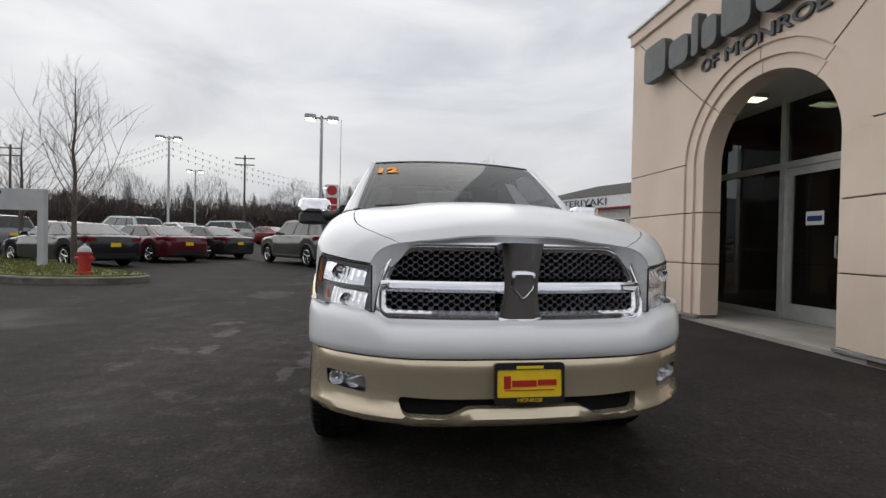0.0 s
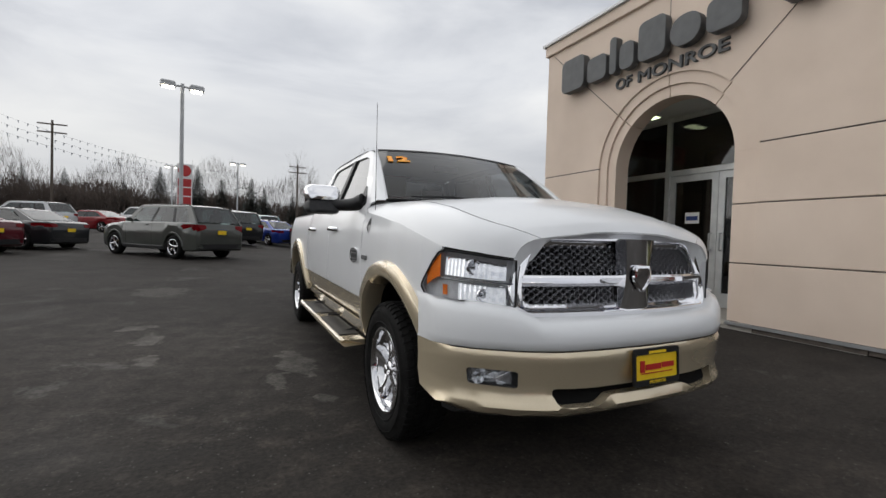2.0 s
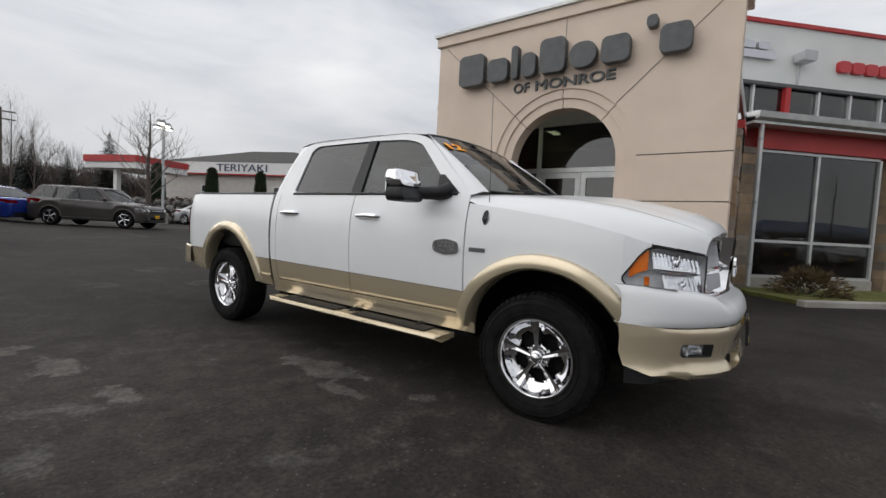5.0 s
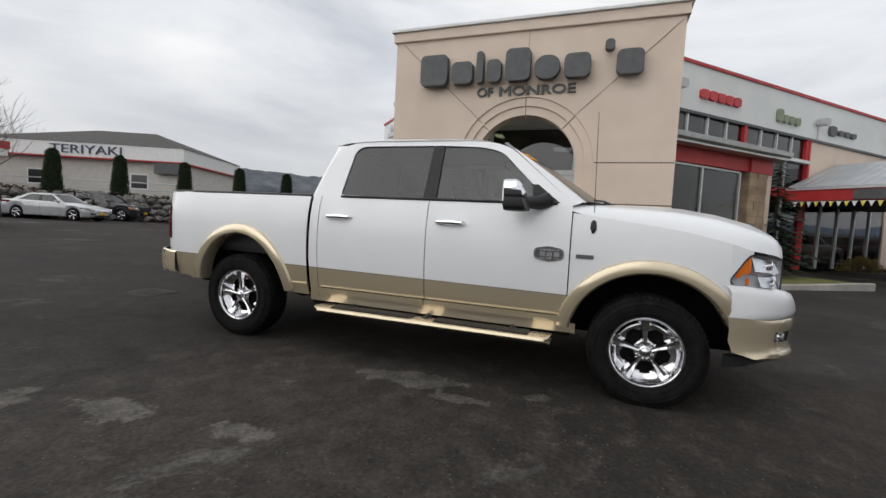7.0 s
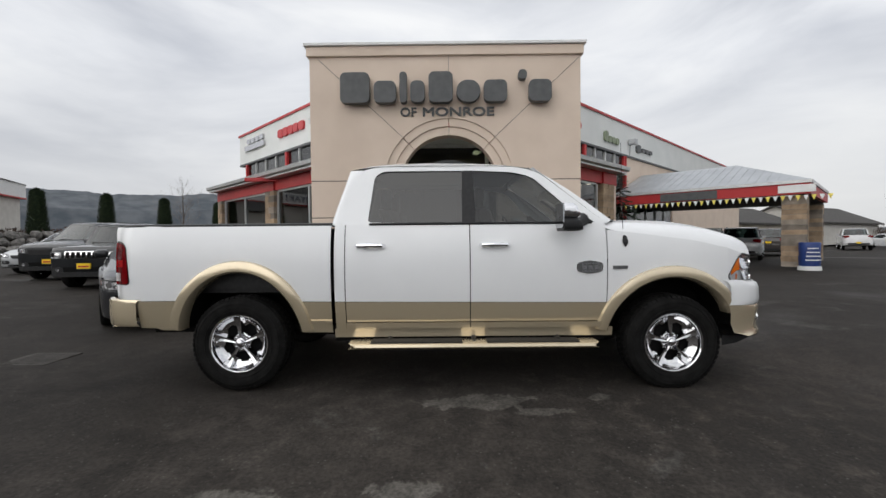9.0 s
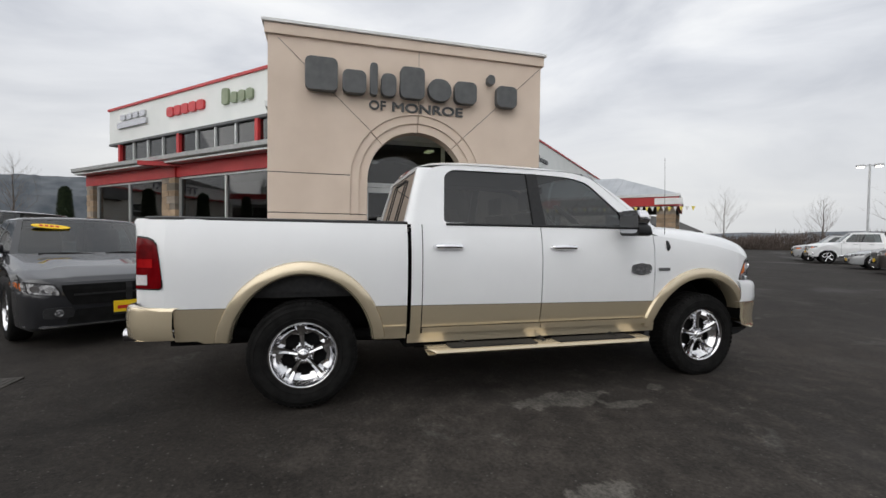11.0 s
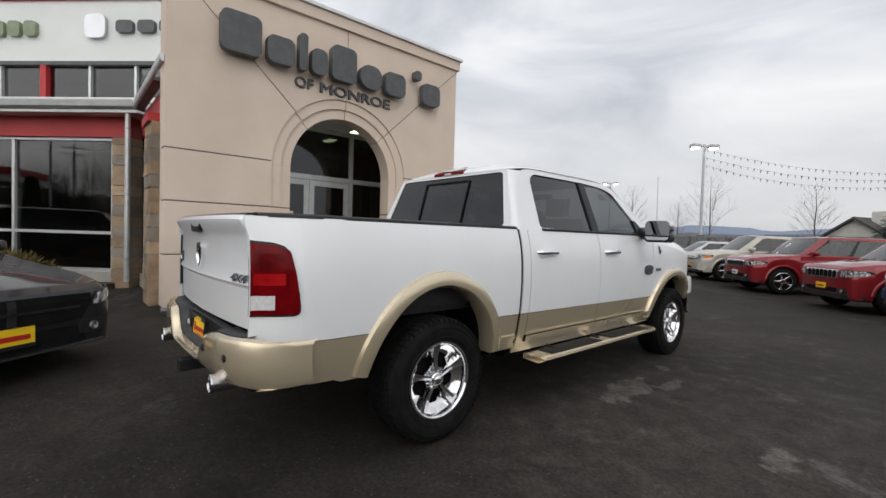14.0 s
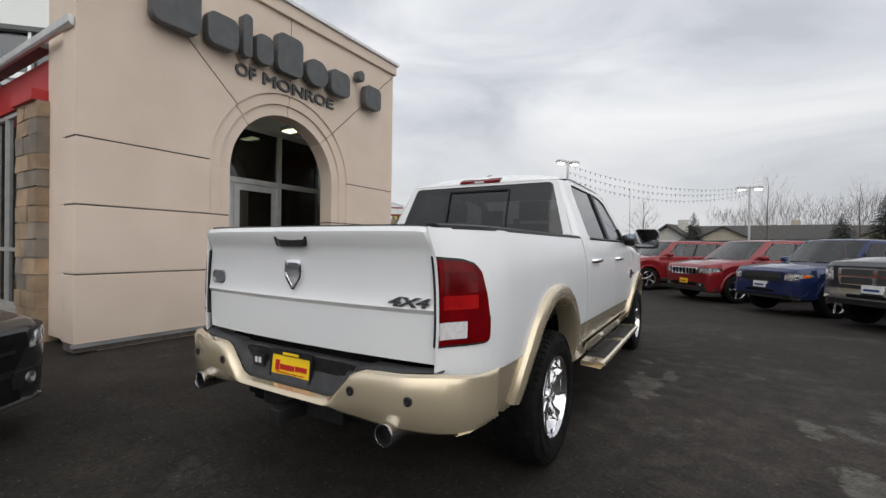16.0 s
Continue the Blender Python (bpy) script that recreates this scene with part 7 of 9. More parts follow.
for k in range(34):
    d = CD0 - 0.3 - k * 0.225
    bm = B()
    o = W(-1, CS0 - o_ - 0.06, 0, CZ)
    a, b, c = (W(-1, CS0 - o_ - 0.06 - 0.01 * q, dd, z) - o for q, dd, z in ((0, d, CZ - 0.05), (0, d - 0.15, CZ - 0.05), (1, d - 0.075, CZ - 0.25)))
    a2, b2, c2 = (p + (W(-1, 0.004, 0, 0) - W(-1, 0, 0, 0)) for p in (a, b, c))
    rings(bm, [[a, b, c], [a2, b2, c2]])
    part("pennant", bm, M_PENY if k % 2 else M_WHITEP, bun)
bm = B()
o = W(-1, CS0 - o_ - 0.06, 0, CZ)
tube(bm, [W(-1, CS0 - o_ - 0.057, CD0 - 0.2, CZ - 0.045) - o, W(-1, CS0 - o_ - 0.057, CD1, CZ - 0.045) - o], 0.006, 5)
part("cord", bm, M_WHITEP, bun)
# waste barrel by the pillar
bx, byy = 12.05, -8.65
bar = thing("barrel", Matrix.Translation((bx, byy, gz(bx, byy))), "blue banner-wrapped barrel on a white base beside the pillar", "barrel")
bm = B()
lathe(bm, [(0.16, 0.0), (0.16, 0.31), (0.40, 0.325), (0.62, 0.31), (0.98, 0.325), (1.02, 0.30), (1.02, 0.0)], "z", (0, 0, 0), 24)
part("drum", bm, M_BLUE, bar, smooth=True)
bm = B()
lathe(bm, [(0, 0.0), (0, 0.36), (0.15, 0.34), (0.158, 0.0)], "z", (0, 0, 0), 24)
part("base", bm, M_WHITEP, bar, smooth=True)
for k in range(4):
    bm = B()
    rows = []
    for z in (0.36 + k * 0.14, 0.40 + k * 0.14):
        rows.append([(0.332 * math.cos(t), 0.332 * math.sin(t), z) for t in [radians(120 + 12 * q + k * 3) for q in range(9 - k)]])
    rings(bm, rows, closed=False, caps=False)
    part("banner_bar", bm, M_WHITEP, bar)


# ---- parked cars ----
M_CARGLASS = glass_mat("car_glass", (0.20, 0.27, 0.27), ior=1.8)
M_CARRIM = mat("alloy_rim", (0.68, 0.68, 0.70), None, 6, rough=0.18, metal=1.0)
PAINT = {}


def paint(name, c, metal=0.35):
    if name not in PAINT:
        PAINT[name] = mat("paint_" + name, c, tuple(min(1, v * 1.12 + 0.002) for v in c), 2.2, rough=0.42, metal=metal * 0.7, coat=1.0, spec=0.15)
    return PAINT[name]


KIND = {
    "sedan": dict(L=4.95, Wd=1.86, H=1.46, zb=0.22, r=0.335, fw=0.18, rw=0.80, wr=0.72, top=[(0, 0.58), (0.006, 0.67), (0.025, 0.735), (0.10, 0.83), (0.26, 0.95), (0.30, 0.98), (0.80, 1.03), (0.965, 1.04), (0.99, 0.98), (1, 0.84)], base=(0.255, 0.87), roof=(0.425, 0.70), gr=(0.44, 0.52, 0.54, 0.66), hl=(0.56, 0.60, 0.965, 0.57, 0.68, 0.05)),
    "charger": dict(L=5.05, Wd=1.90, H=1.48, zb=0.20, r=0.355, fw=0.185, rw=0.80, wr=0.72, top=[(0, 0.665), (0.004, 0.725), (0.02, 0.765), (0.10, 0.84), (0.26, 0.955), (0.30, 0.985), (0.80, 1.05), (0.965, 1.06), (0.99, 0.99), (1, 0.85)], base=(0.255, 0.87), roof=(0.43, 0.70), gr=(0.56, 0.66, 0.475, 0.70), hl=(0.64, 0.70, 0.985, 0.585, 0.70, 0.035)),
    "suv": dict(L=4.95, Wd=1.92, H=1.76, zb=0.27, r=0.375, fw=0.175, rw=0.79, wr=0.77, top=[(0, 0.78), (0.005, 0.91), (0.02, 0.985), (0.10, 1.06), (0.235, 1.13), (0.275, 1.16), (0.95, 1.19), (0.985, 1.14), (1, 0.95)], base=(0.23, 0.985), roof=(0.385, 0.90), gr=(0.48, 0.52, 0.70, 0.88), hl=(0.58, 0.60, 0.965, 0.75, 0.89, 0.03)),
    "jeep": dict(L=4.80, Wd=1.93, H=1.76, zb=0.28, r=0.375, fw=0.18, rw=0.79, wr=0.76, top=[(0, 0.93), (0.004, 0.975), (0.02, 1.03), (0.10, 1.10), (0.24, 1.155), (0.28, 1.185), (0.95, 1.21), (0.985, 1.14), (1, 0.95)], base=(0.235, 0.985), roof=(0.395, 0.91), gr=(0.52, 0.57, 0.755, 0.955), hl=(0.60, 0.62, 0.955, 0.80, 0.935, 0.012)),
    "boxy": dict(L=4.40, Wd=1.78, H=1.66, zb=0.30, r=0.35, fw=0.19, rw=0.79, wr=0.82, top=[(0, 0.84), (0.004, 0.97), (0.02, 1.03), (0.25, 1.10), (0.29, 1.12), (0.95, 1.14), (0.985, 1.10), (1, 0.95)], base=(0.25, 0.985), roof=(0.36, 0.94), gr=(0.48, 0.48, 0.76, 0.94), hl=(0.56, 0.56, 0.90, 0.77, 0.93, 0.0)),
    "pickup": dict(L=5.60, Wd=1.98, H=1.90, zb=0.40, r=0.39, fw=0.17, rw=0.78, wr=0.77, top=[(0, 0.86), (0.004, 1.06), (0.02, 1.13), (0.09, 1.20), (0.24, 1.27), (0.27, 1.30), (0.62, 1.30), (0.63, 1.30), (0.99, 1.30), (1, 1.1)], base=(0.235, 0.635), roof=(0.345, 0.60), gr=(0.56, 0.60, 0.74, 1.03), hl=(0.64, 0.67, 0.955, 0.80, 1.03, 0.0)),
    "small_pickup": dict(L=5.10, Wd=1.80, H=1.70, zb=0.36, r=0.37, fw=0.17, rw=0.77, wr=0.79, top=[(0, 0.80), (0.004, 0.94), (0.02, 1.0), (0.10, 1.06), (0.25, 1.12), (0.28, 1.14), (0.60, 1.14), (0.99, 1.14), (1, 1.0)], base=(0.24, 0.60), roof=(0.345, 0.57), gr=(0.52, 0.55, 0.72, 0.91), hl=(0.60, 0.62, 0.955, 0.76, 0.91, 0.0)),
    "hatch": dict(L=4.55, Wd=1.82, H=1.52, zb=0.24, r=0.33, fw=0.19, rw=0.79, wr=0.74, top=[(0, 0.60), (0.008, 0.68), (0.05, 0.78), (0.26, 0.97), (0.30, 1.0), (0.90, 1.06), (0.98, 1.02), (1, 0.85)], base=(0.235, 0.965), roof=(0.40, 0.82), gr=(0.44, 0.50, 0.52, 0.64), hl=(0.56, 0.58, 0.96, 0.57, 0.66, 0.04)),
}
M_LAMPHOUSE = mat("lamp_housing", (0.10, 0.10, 0.105), (0.62, 0.62, 0.63), 22, rough=0.15, metal=0.2, coat=1.0, ramp=(0.42, 0.58))


def car(name, kind, m, col, label, grille="dark", plate="yellow", sticker=False, trim=None, group="parked cars"):
    k = KIND[kind]
    L, Wd, H, zb, r = k["L"], k["Wd"], k["H"], k["zb"], k["r"]
    hw = Wd / 2
    th = thing(name, m, label, "truck" if "pickup" in kind else "car", group)
    tu, tz = [a for a, _ in k["top"]], [b for _, b in k["top"]]
    low = kind in ("sedan", "charger", "hatch")
    ar = r + (0.045 if low else 0.065)
    fy, ry = k["fw"] * L, k["rw"] * L
    us = set(tu + [0.0, 0.002, 0.004, 0.008, 0.012, 0.018, 0.025, 0.035, 0.05, 0.07, 0.09, 0.14, 0.2, 0.33, 0.42, 0.5, 0.6, 0.68, 0.92, 0.955, 0.975, 0.988, 0.996, 1.0])
    ys = set(u * L for u in us)
    for c in (fy, ry):
        ys |= {c + ar * math.cos(math.pi * q / 12) for q in range(13)} | {c - ar - 0.008, c + ar + 0.008}
    ys = sorted(ys)
    wu, ww_ = [0, 0.004, 0.012, 0.03, 0.06, 0.12, 0.25, 0.85, 0.95, 0.985, 1.0], [0.70, 0.78, 0.86, 0.925, 0.965, 0.99, 1.0, 1.0, 0.97, 0.91, 0.80]

    def wid(u):
        return hw * lin(u, wu, ww_)

    rows = []
    for y in ys:
        u = y / L
        zt = lin(u, tu, tz)
        lo = max(zb + lin(u, [0, 0.03, 0.97, 1], [0.05, 0, 0, 0.08]), arch_z(y, fy, ar, r), arch_z(y, ry, ar, r))
        lo = min(lo, zt - 0.12)
        w = wid(u)
        g = zt - lo
        hood = lin(u, [0, 0.03, 0.08, 0.20, 0.27, 0.32], [0, 0.012, 0.022, 0.026, 0.02, 0.01])
        half = [(0.30 * w, lo), (0.93 * w, lo), (0.975 * w, lo + 0.05 * g), (0.992 * w, lo + 0.30 * g), (0.998 * w, lo + 0.55 * g), (1.0 * w, lo + 0.68 * g), (0.978 * w, lo + 0.76 * g), (0.955 * w, zt - 0.05), (0.915 * w, zt - 0.014), (0.86 * w, zt), (0.66 * w, zt + hood * 0.15), (0.58 * w, zt + hood), (0.20 * w, zt + hood * 1.4)]
        rows.append([(x, y, z) for x, z in half] + [(-x, y, z) for x, z in half[::-1]])
    bm = B()
    rings(bm, rows)
    part("body", bm, col, th, smooth=32)
    bm = B()
    box(bm, -hw + 0.22, hw - 0.22, 0.10 * L, 0.92 * L, zb + 0.02, 0.72)
    part("underbody", bm, M_DARK, th)
    # cabin
    b0, b1 = k["base"][0] * L, k["base"][1] * L
    q0, q1 = k["roof"][0] * L, k["roof"][1] * L
    zl0, zl1 = lin(b0 / L, tu, tz) - 0.01, lin(b1 / L, tu, tz) - 0.01
    wb_, wr = hw * 0.90, hw * k["wr"]
    zr = H - 0.06

    def cab(x, t, h):
        """x -1..1, t 0..1 front to back, h 0..1 up."""
        y = (b0 + (b1 - b0) * t) * (1 - h) + (q0 + (q1 - q0) * t) * h
        zz = (zl0 + (zl1 - zl0) * t) * (1 - h) + zr * h
        bow = 0.16 * x * x * (1 - h * 0.5) * max(0.0, 1 - t * 6)
        return Vector((x * (wb_ + (wr - wb_) * h), y + bow, zz + 0.02 * h * (1 - x * x)))

    def sheet(nm, a, b, c, d, material, n=6, smooth=True):
        bm = B()
        rings(bm, [[cab(*[(a[q] * (1 - s) + b[q] * s) * (1 - v) + (d[q] * (1 - s) + c[q] * s) * v for q in range(3)]) for s in [i / n for i in range(n + 1)]] for v in (0, 0.5, 1)], closed=False, caps=False)
        return part(nm, bm, material, th, smooth=smooth)
    splits = (0.10, 0.40, 0.43, 0.70, 0.74, 0.92) if kind in ("suv", "jeep", "boxy") else (0.10, 0.46, 0.50, 0.88)
    sheet("windscreen", (-0.93, 0, 0.02), (0.93, 0, 0.02), (0.91, 0, 0.97), (-0.91, 0, 0.97), M_CARGLASS, 8).visible_shadow = False
    sheet("rear_window", (-0.88, 1, 0.12), (0.88, 1, 0.12), (0.88, 1, 0.95), (-0.88, 1, 0.95), M_CARGLASS, 4).visible_shadow = False
    for sg in (-1, 1):
        for a, b in zip(splits[::2], splits[1::2]):
            back_cut = 0.05 if b > 0.85 and low else 0.0
            sheet("side_window", (sg, a, 0.05), (sg, b, 0.05), (sg, b - back_cut, 0.90), (sg, a + (0.025 if a < 0.15 else 0), 0.90), M_CARGLASS, 3).visible_shadow = False
        for a, b in ((0.0, splits[0]), (1.0, splits[-1])):
            bm = B()
            rings(bm, [[cab(sg * 1.004, a, h), cab(sg * 1.004, b, h), cab(sg * 0.985, b, h), cab(sg * 0.92, a, h)] for h in (0, 0.5, 0.99)])
            part("pillar", bm, col, th)
        for a, b in zip(splits[1::2], splits[2::2]):
            bm = B()
            rings(bm, [[cab(sg * 1.003, a, h), cab(sg * 1.003, b, h), cab(sg * 0.96, b, h), cab(sg * 0.96, a, h)] for h in (0, 0.97)])
            part("pillar", bm, M_BLACK, th)
        bm = B()
        rings(bm, [[cab(sg * 1.004, t, 0.895), cab(sg * 1.004, t, 1.0), cab(sg * 0.93, t, 1.0), cab(sg * 0.93, t, 0.895)] for t in (0.02, 0.1, 0.5, 1.0)])
        part("roof_side", bm, col, th)
        bm = B()
        tube(bm, [cab(sg * 1.006, t, 0.045) for t in (splits[0] * 0.8, 0.5, splits[-1])], 0.010, 5)
        part("belt_moulding", bm, M_DULLCHROME if grille in ("slats", "chrome") else M_BLACK, th)
    bm = B()
    rr = []
    for t, e in ((-0.012, -0.012), (0.01, 0.008), (0.05, 0.022), (0.14, 0.032), (0.5, 0.038), (0.84, 0.03), (0.95, 0.018), (1.01, -0.012)):
        rr.append([cab(x, t, 1.0) + Vector((0, 0, e * f)) for x, f in ((-1.004, 0), (-0.985, 0.45), (-0.9, 0.8), (-0.5, 1), (0, 1.05), (0.5, 1), (0.9, 0.8), (0.985, 0.45), (1.004, 0))])
    rings(bm, rr, closed=False, caps=False)
    part("roof", bm, col, th, smooth=50)
    part("roof_lining", (lambda b: (rings(b, [[cab(x, t, 0.985) for x in (-0.96, 0, 0.96)] for t in (0.03, 0.97)], closed=False, caps=False), b)[1])(B()), M_SIGNGREY, th)
    for t in (0.42, 0.62 if low else 0.80):
        if t > 0.5 and "pickup" in kind:
            continue
        for x in (-0.45, 0.45):
            p = cab(x, t, 0.2)
            bm = B()
            rings(bm, [[(p.x + a * s, p.y + b * s + 0.10 * f, 0.6 + (p.z - 0.35) * f) for a, b in rrect(0.46, 0.14, 0.05, 3)] for f, s in ((0, 1), (0.8, 1), (0.98, 0.85), (1.0, 0.5))])
            rings(bm, [[(p.x + a, p.y + 0.11 + b, p.z + 0.24 + f) for a, b in rrect(0.24, 0.09, 0.03, 3)] for f in (0, 0.17)])
            part("seat", bm, M_INTERIOR, th)
    p = cab(0, 0.06, 0)
    part("dashboard", boxm(-wb_ * 0.86, wb_ * 0.86, p.y + 0.10, p.y + 0.36, 0.6, p.z + 0.03), M_INTERIOR, th)
    bm = B()
    rings(bm, [[cab(x, 0, h) + Vector((0, dy, dz)) for x in (-0.97, -0.5, 0, 0.5, 0.97)] for h, dy, dz in ((0.0, -0.07, 0.012), (0.0, -0.02, 0.022), (0.03, 0.0, 0.012))], closed=False, caps=False)
    part("cowl", bm, M_BLACK, th)
    for x0, x1 in ((-0.70, -0.05), (0.10, 0.72)):
        bm = B()
        tube(bm, [cab(x0, 0, 0.05) + Vector((0, -0.02, 0.02)), cab((x0 + x1) / 2, 0, 0.06) + Vector((0, -0.025, 0.02)), cab(x1, 0, 0.03) + Vector((0, -0.03, 0.02))], 0.010, 5)
        part("wiper", bm, M_BLACK, th)
    if kind in ("suv", "jeep"):
        for sg in (-1, 1):
            bm = B()
            tube(bm, [cab(sg * 0.88, 0.1, 1.0) + Vector((0, 0, 0.01)), cab(sg * 0.88, 0.14, 1.0) + Vector((0, 0, 0.05)), cab(sg * 0.88, 0.9, 1.0) + Vector((0, 0, 0.05)), cab(sg * 0.88, 0.95, 1.0) + Vector((0, 0, 0.01))], 0.014, 6)
            part("roof_rail", bm, M_BLACK, th)
    # wheels
    for sg in (-1, 1):
        for yc in (fy, ry):
            bm = B()
            x = sg * (hw - 0.115)
            lathe(bm, [(-0.09, r * 0.66), (-0.112, r * 0.78), (-0.105, r * 0.93), (-0.085, r * 0.985), (-0.05, r), (0.05, r), (0.085, r * 0.985), (0.105, r * 0.93), (0.112, r * 0.78), (0.09, r * 0.66)], "x", (x, yc, r), 30)
            wh = part("wheel", bm, M_RUBBER, th, smooth=40)
            bm = B()
            lathe(bm, [(sg * 0.105, r * 0.69), (sg * 0.108, r * 0.66), (sg * 0.09, r * 0.63), (sg * 0.0, r * 0.61)], "x", (x, yc, r), 30)
            c = Vector((x, yc, r))
            for q in range(5):
                t = 2 * math.pi * q / 5 + yc
                e, f = Vector((0, math.sin(t), math.cos(t))), Vector((0, math.cos(t), -math.sin(t)))
                rings(bm, [[c + e * rr + f * s * ww + Vector((sg * dx, 0, 0)) for s, dx in ((-1, dd - 0.04), (-1, dd - 0.008), (-0.4, dd), (0.4, dd), (1, dd - 0.008), (1, dd - 0.04))] for rr, ww, dd in ((0.0, 0.035, 0.085), (r * 0.2, 0.034, 0.09), (r * 0.42, 0.026, 0.092), (r * 0.60, 0.036, 0.09), (r * 0.66, 0.05, 0.095))])
            lathe(bm, [(sg * 0.085, r * 0.17), (sg * 0.098, r * 0.14), (sg * 0.10, 0.001)], "x", (x, yc, r), 14)
            part("rim", bm, M_CARRIM, wh, smooth=30)
            bm = B()
            lathe(bm, [(sg * 0.02, 0.0), (sg * 0.02, r * 0.62)], "x", (x, yc, r), 16)
            part("brake_disc", bm, M_DARK, wh)
            if not low:
                bm = B()
                rr = []
                for q in range(19):
                    t = radians(4 + 172 * q / 18)
                    cy, cz = math.cos(t), math.sin(t)
                    rr.append([(sg * (wid((yc + a * cy) / L) * 0.995 + o), yc + a * cy, r + a * cz) for a, o in ((ar - 0.02, -0.06), (ar - 0.02, 0.004), (ar - 0.004, 0.016), (ar + 0.035, 0.014), (ar + 0.05, 0.0))])
                rings(bm, rr, closed=False, caps=False)
                part("wheel_arch", bm, col, th, smooth=40)

    # nose and tail fittings, laid on the body's skin
    nf = max(i for i, a in enumerate(tu) if a <= 0.10) + 1
    nr = min(i for i, a in enumerate(tu) if a >= 0.9)

    def skin(x, z, o, front):
        a = abs(x) / hw / 0.985
        if front:
            u = max(lin(z, tz[:nf], tu[:nf]), lin(a, ww_[:7], wu[:7]))
            return (x, u * L - o, z)
        u = min(lin(-z, [-v for v in tz[nr:]], tu[nr:]), 1 - lin(a, [0.80, 0.91, 0.97, 1.0], [0, 0.015, 0.05, 0.15]))
        return (x, u * L + o, z)

    def patch(nm, quad, material, off, front=True, par=th, rnd=0.25, nx=8, nz=4):
        (ax, az), (bx, bz), (cx, cz), (dx, dz) = quad
        bm = B()
        rr = []
        for j in range(-1, nz + 2):
            t = -1 + 2 * min(max(j, 0), nz) / nz
            row = []
            for i in range(-1, nx + 2):
                s = -1 + 2 * min(max(i, 0), nx) / nx
                s2, t2 = s * math.sqrt(1 - rnd * t * t / 2), t * math.sqrt(1 - rnd * s * s / 2)
                p, v = (s2 + 1) / 2, (t2 + 1) / 2
                x = (ax * (1 - p) + bx * p) * (1 - v) + (dx * (1 - p) + cx * p) * v
                z = (az * (1 - p) + bz * p) * (1 - v) + (dz * (1 - p) + cz * p) * v
                row.append(skin(x, z, -0.03 if j in (-1, nz + 1) or i in (-1, nx + 1) else off, front))
            rr.append(row)
        rings(bm, rr, closed=False, caps=False)
        return part(nm, bm, material, par)

    def rect(x0, x1, z0, z1):
        return ((x0, z0), (x1, z0), (x1, z1), (x0, z1))
    gb, gt, g0, g1 = k["gr"]
    gb, gt = gb * hw, gt * hw
    bright = grille in ("slats", "chrome")
    gr = patch("grille", ((-gb, g0), (gb, g0), (gt, g1), (-gt, g1)), M_CHROME if bright else M_DARK if kind == "charger" else M_BLACK, 0.014, rnd=0.12)
    if grille == "slats":
        for q in range(7):
            x = (q - 3) * gb * 0.275
            patch("grille_slot", rect(x - gb * 0.10, x + gb * 0.10, g0 + 0.018, g1 - 0.018), M_DARK, 0.018, par=gr, nx=2, nz=2, rnd=0.3)
    elif grille == "chrome":
        for sx in (-1, 1):
            for z0, z1 in ((g0 + 0.02, (g0 + g1) / 2 - 0.014), ((g0 + g1) / 2 + 0.014, g1 - 0.02)):
                a, b = sorted((sx * 0.035, sx * (gb - 0.035)))
                patch("grille_field", rect(a, b, z0, z1), M_GRILLEDARK, 0.018, par=gr, nx=4, nz=2, rnd=0.1)
    else:
        for z in ([(g0 + g1) / 2] if grille != "bar" else [g0 + 0.05, g1 - 0.05]):
            patch("grille_bar", rect(-gb * 0.95, gb * 0.95, z - 0.010, z + 0.010), M_DULLCHROME if grille == "bar" else M_BLACK, 0.022, par=gr, nz=1, rnd=0)
        if kind == "charger":
            patch("grille_bar", rect(-0.03, 0.03, g0 + 0.01, g1 - 0.01), M_BLACK, 0.022, par=gr, nx=1, rnd=0)
    hb, ht, ho, h0, h1, up = k["hl"]
    for sg in (-1, 1):
        hl = patch("headlamp", ((sg * hb * hw, h0), (sg * ho * hw, h0 + up * 1.2), (sg * ho * hw, h1 + up), (sg * ht * hw, h1)), M_LAMPHOUSE, 0.010, rnd=0.35)
        patch("lamp_bezel", ((sg * (hb - 0.02) * hw, h0 - 0.012), (sg * (ho + 0.012) * hw, h0 - 0.012 + up * 1.2), (sg * (ho + 0.012) * hw, h1 + 0.010 + up), (sg * (ht - 0.02) * hw, h1 + 0.010)), M_BLACK, 0.006, par=hl, rnd=0.3)
        wl_ = (ho - hb) * hw
        for f, q in ((0.30, 0.30), (0.62, 0.26)):
            xc = sg * (hb * hw + wl_ * f)
            zc = (h0 + h1) / 2 + up * f
            s = (h1 - h0) * 0.30
            patch("lamp_bowl", rect(xc - s, xc + s, zc - s, zc + s), M_REFLECT if f < 0.5 else M_CHROME, 0.016, par=hl, rnd=0.95, nx=4, nz=4)
        if grille in ("chrome", "dark") and kind != "sedan":
          patch("amber_marker", ((sg * (ho - 0.045) * hw, h0 + 0.02 + up), (sg * (ho - 0.008) * hw, h0 + 0.025 + up * 1.2), (sg * (ho - 0.008) * hw, h1 - 0.03 + up), (sg * (ho - 0.04) * hw, h1 - 0.02 + up)), M_AMBER, 0.014, par=hl, rnd=0.2, nx=2, nz=2)
        xf, zf = sg * hw * 0.66, zb + 0.20
        fp = patch("fog_recess", rect(xf - 0.13, xf + 0.13, zf - 0.06, zf + 0.06), M_BLACK, 0.012, rnd=0.4, nx=4, nz=2)
        patch("fog_lamp", rect(xf - 0.038, xf + 0.038, zf - 0.038, zf + 0.038), M_LAMPHOUSE, 0.018, par=fp, rnd=0.95, nx=4, nz=4)
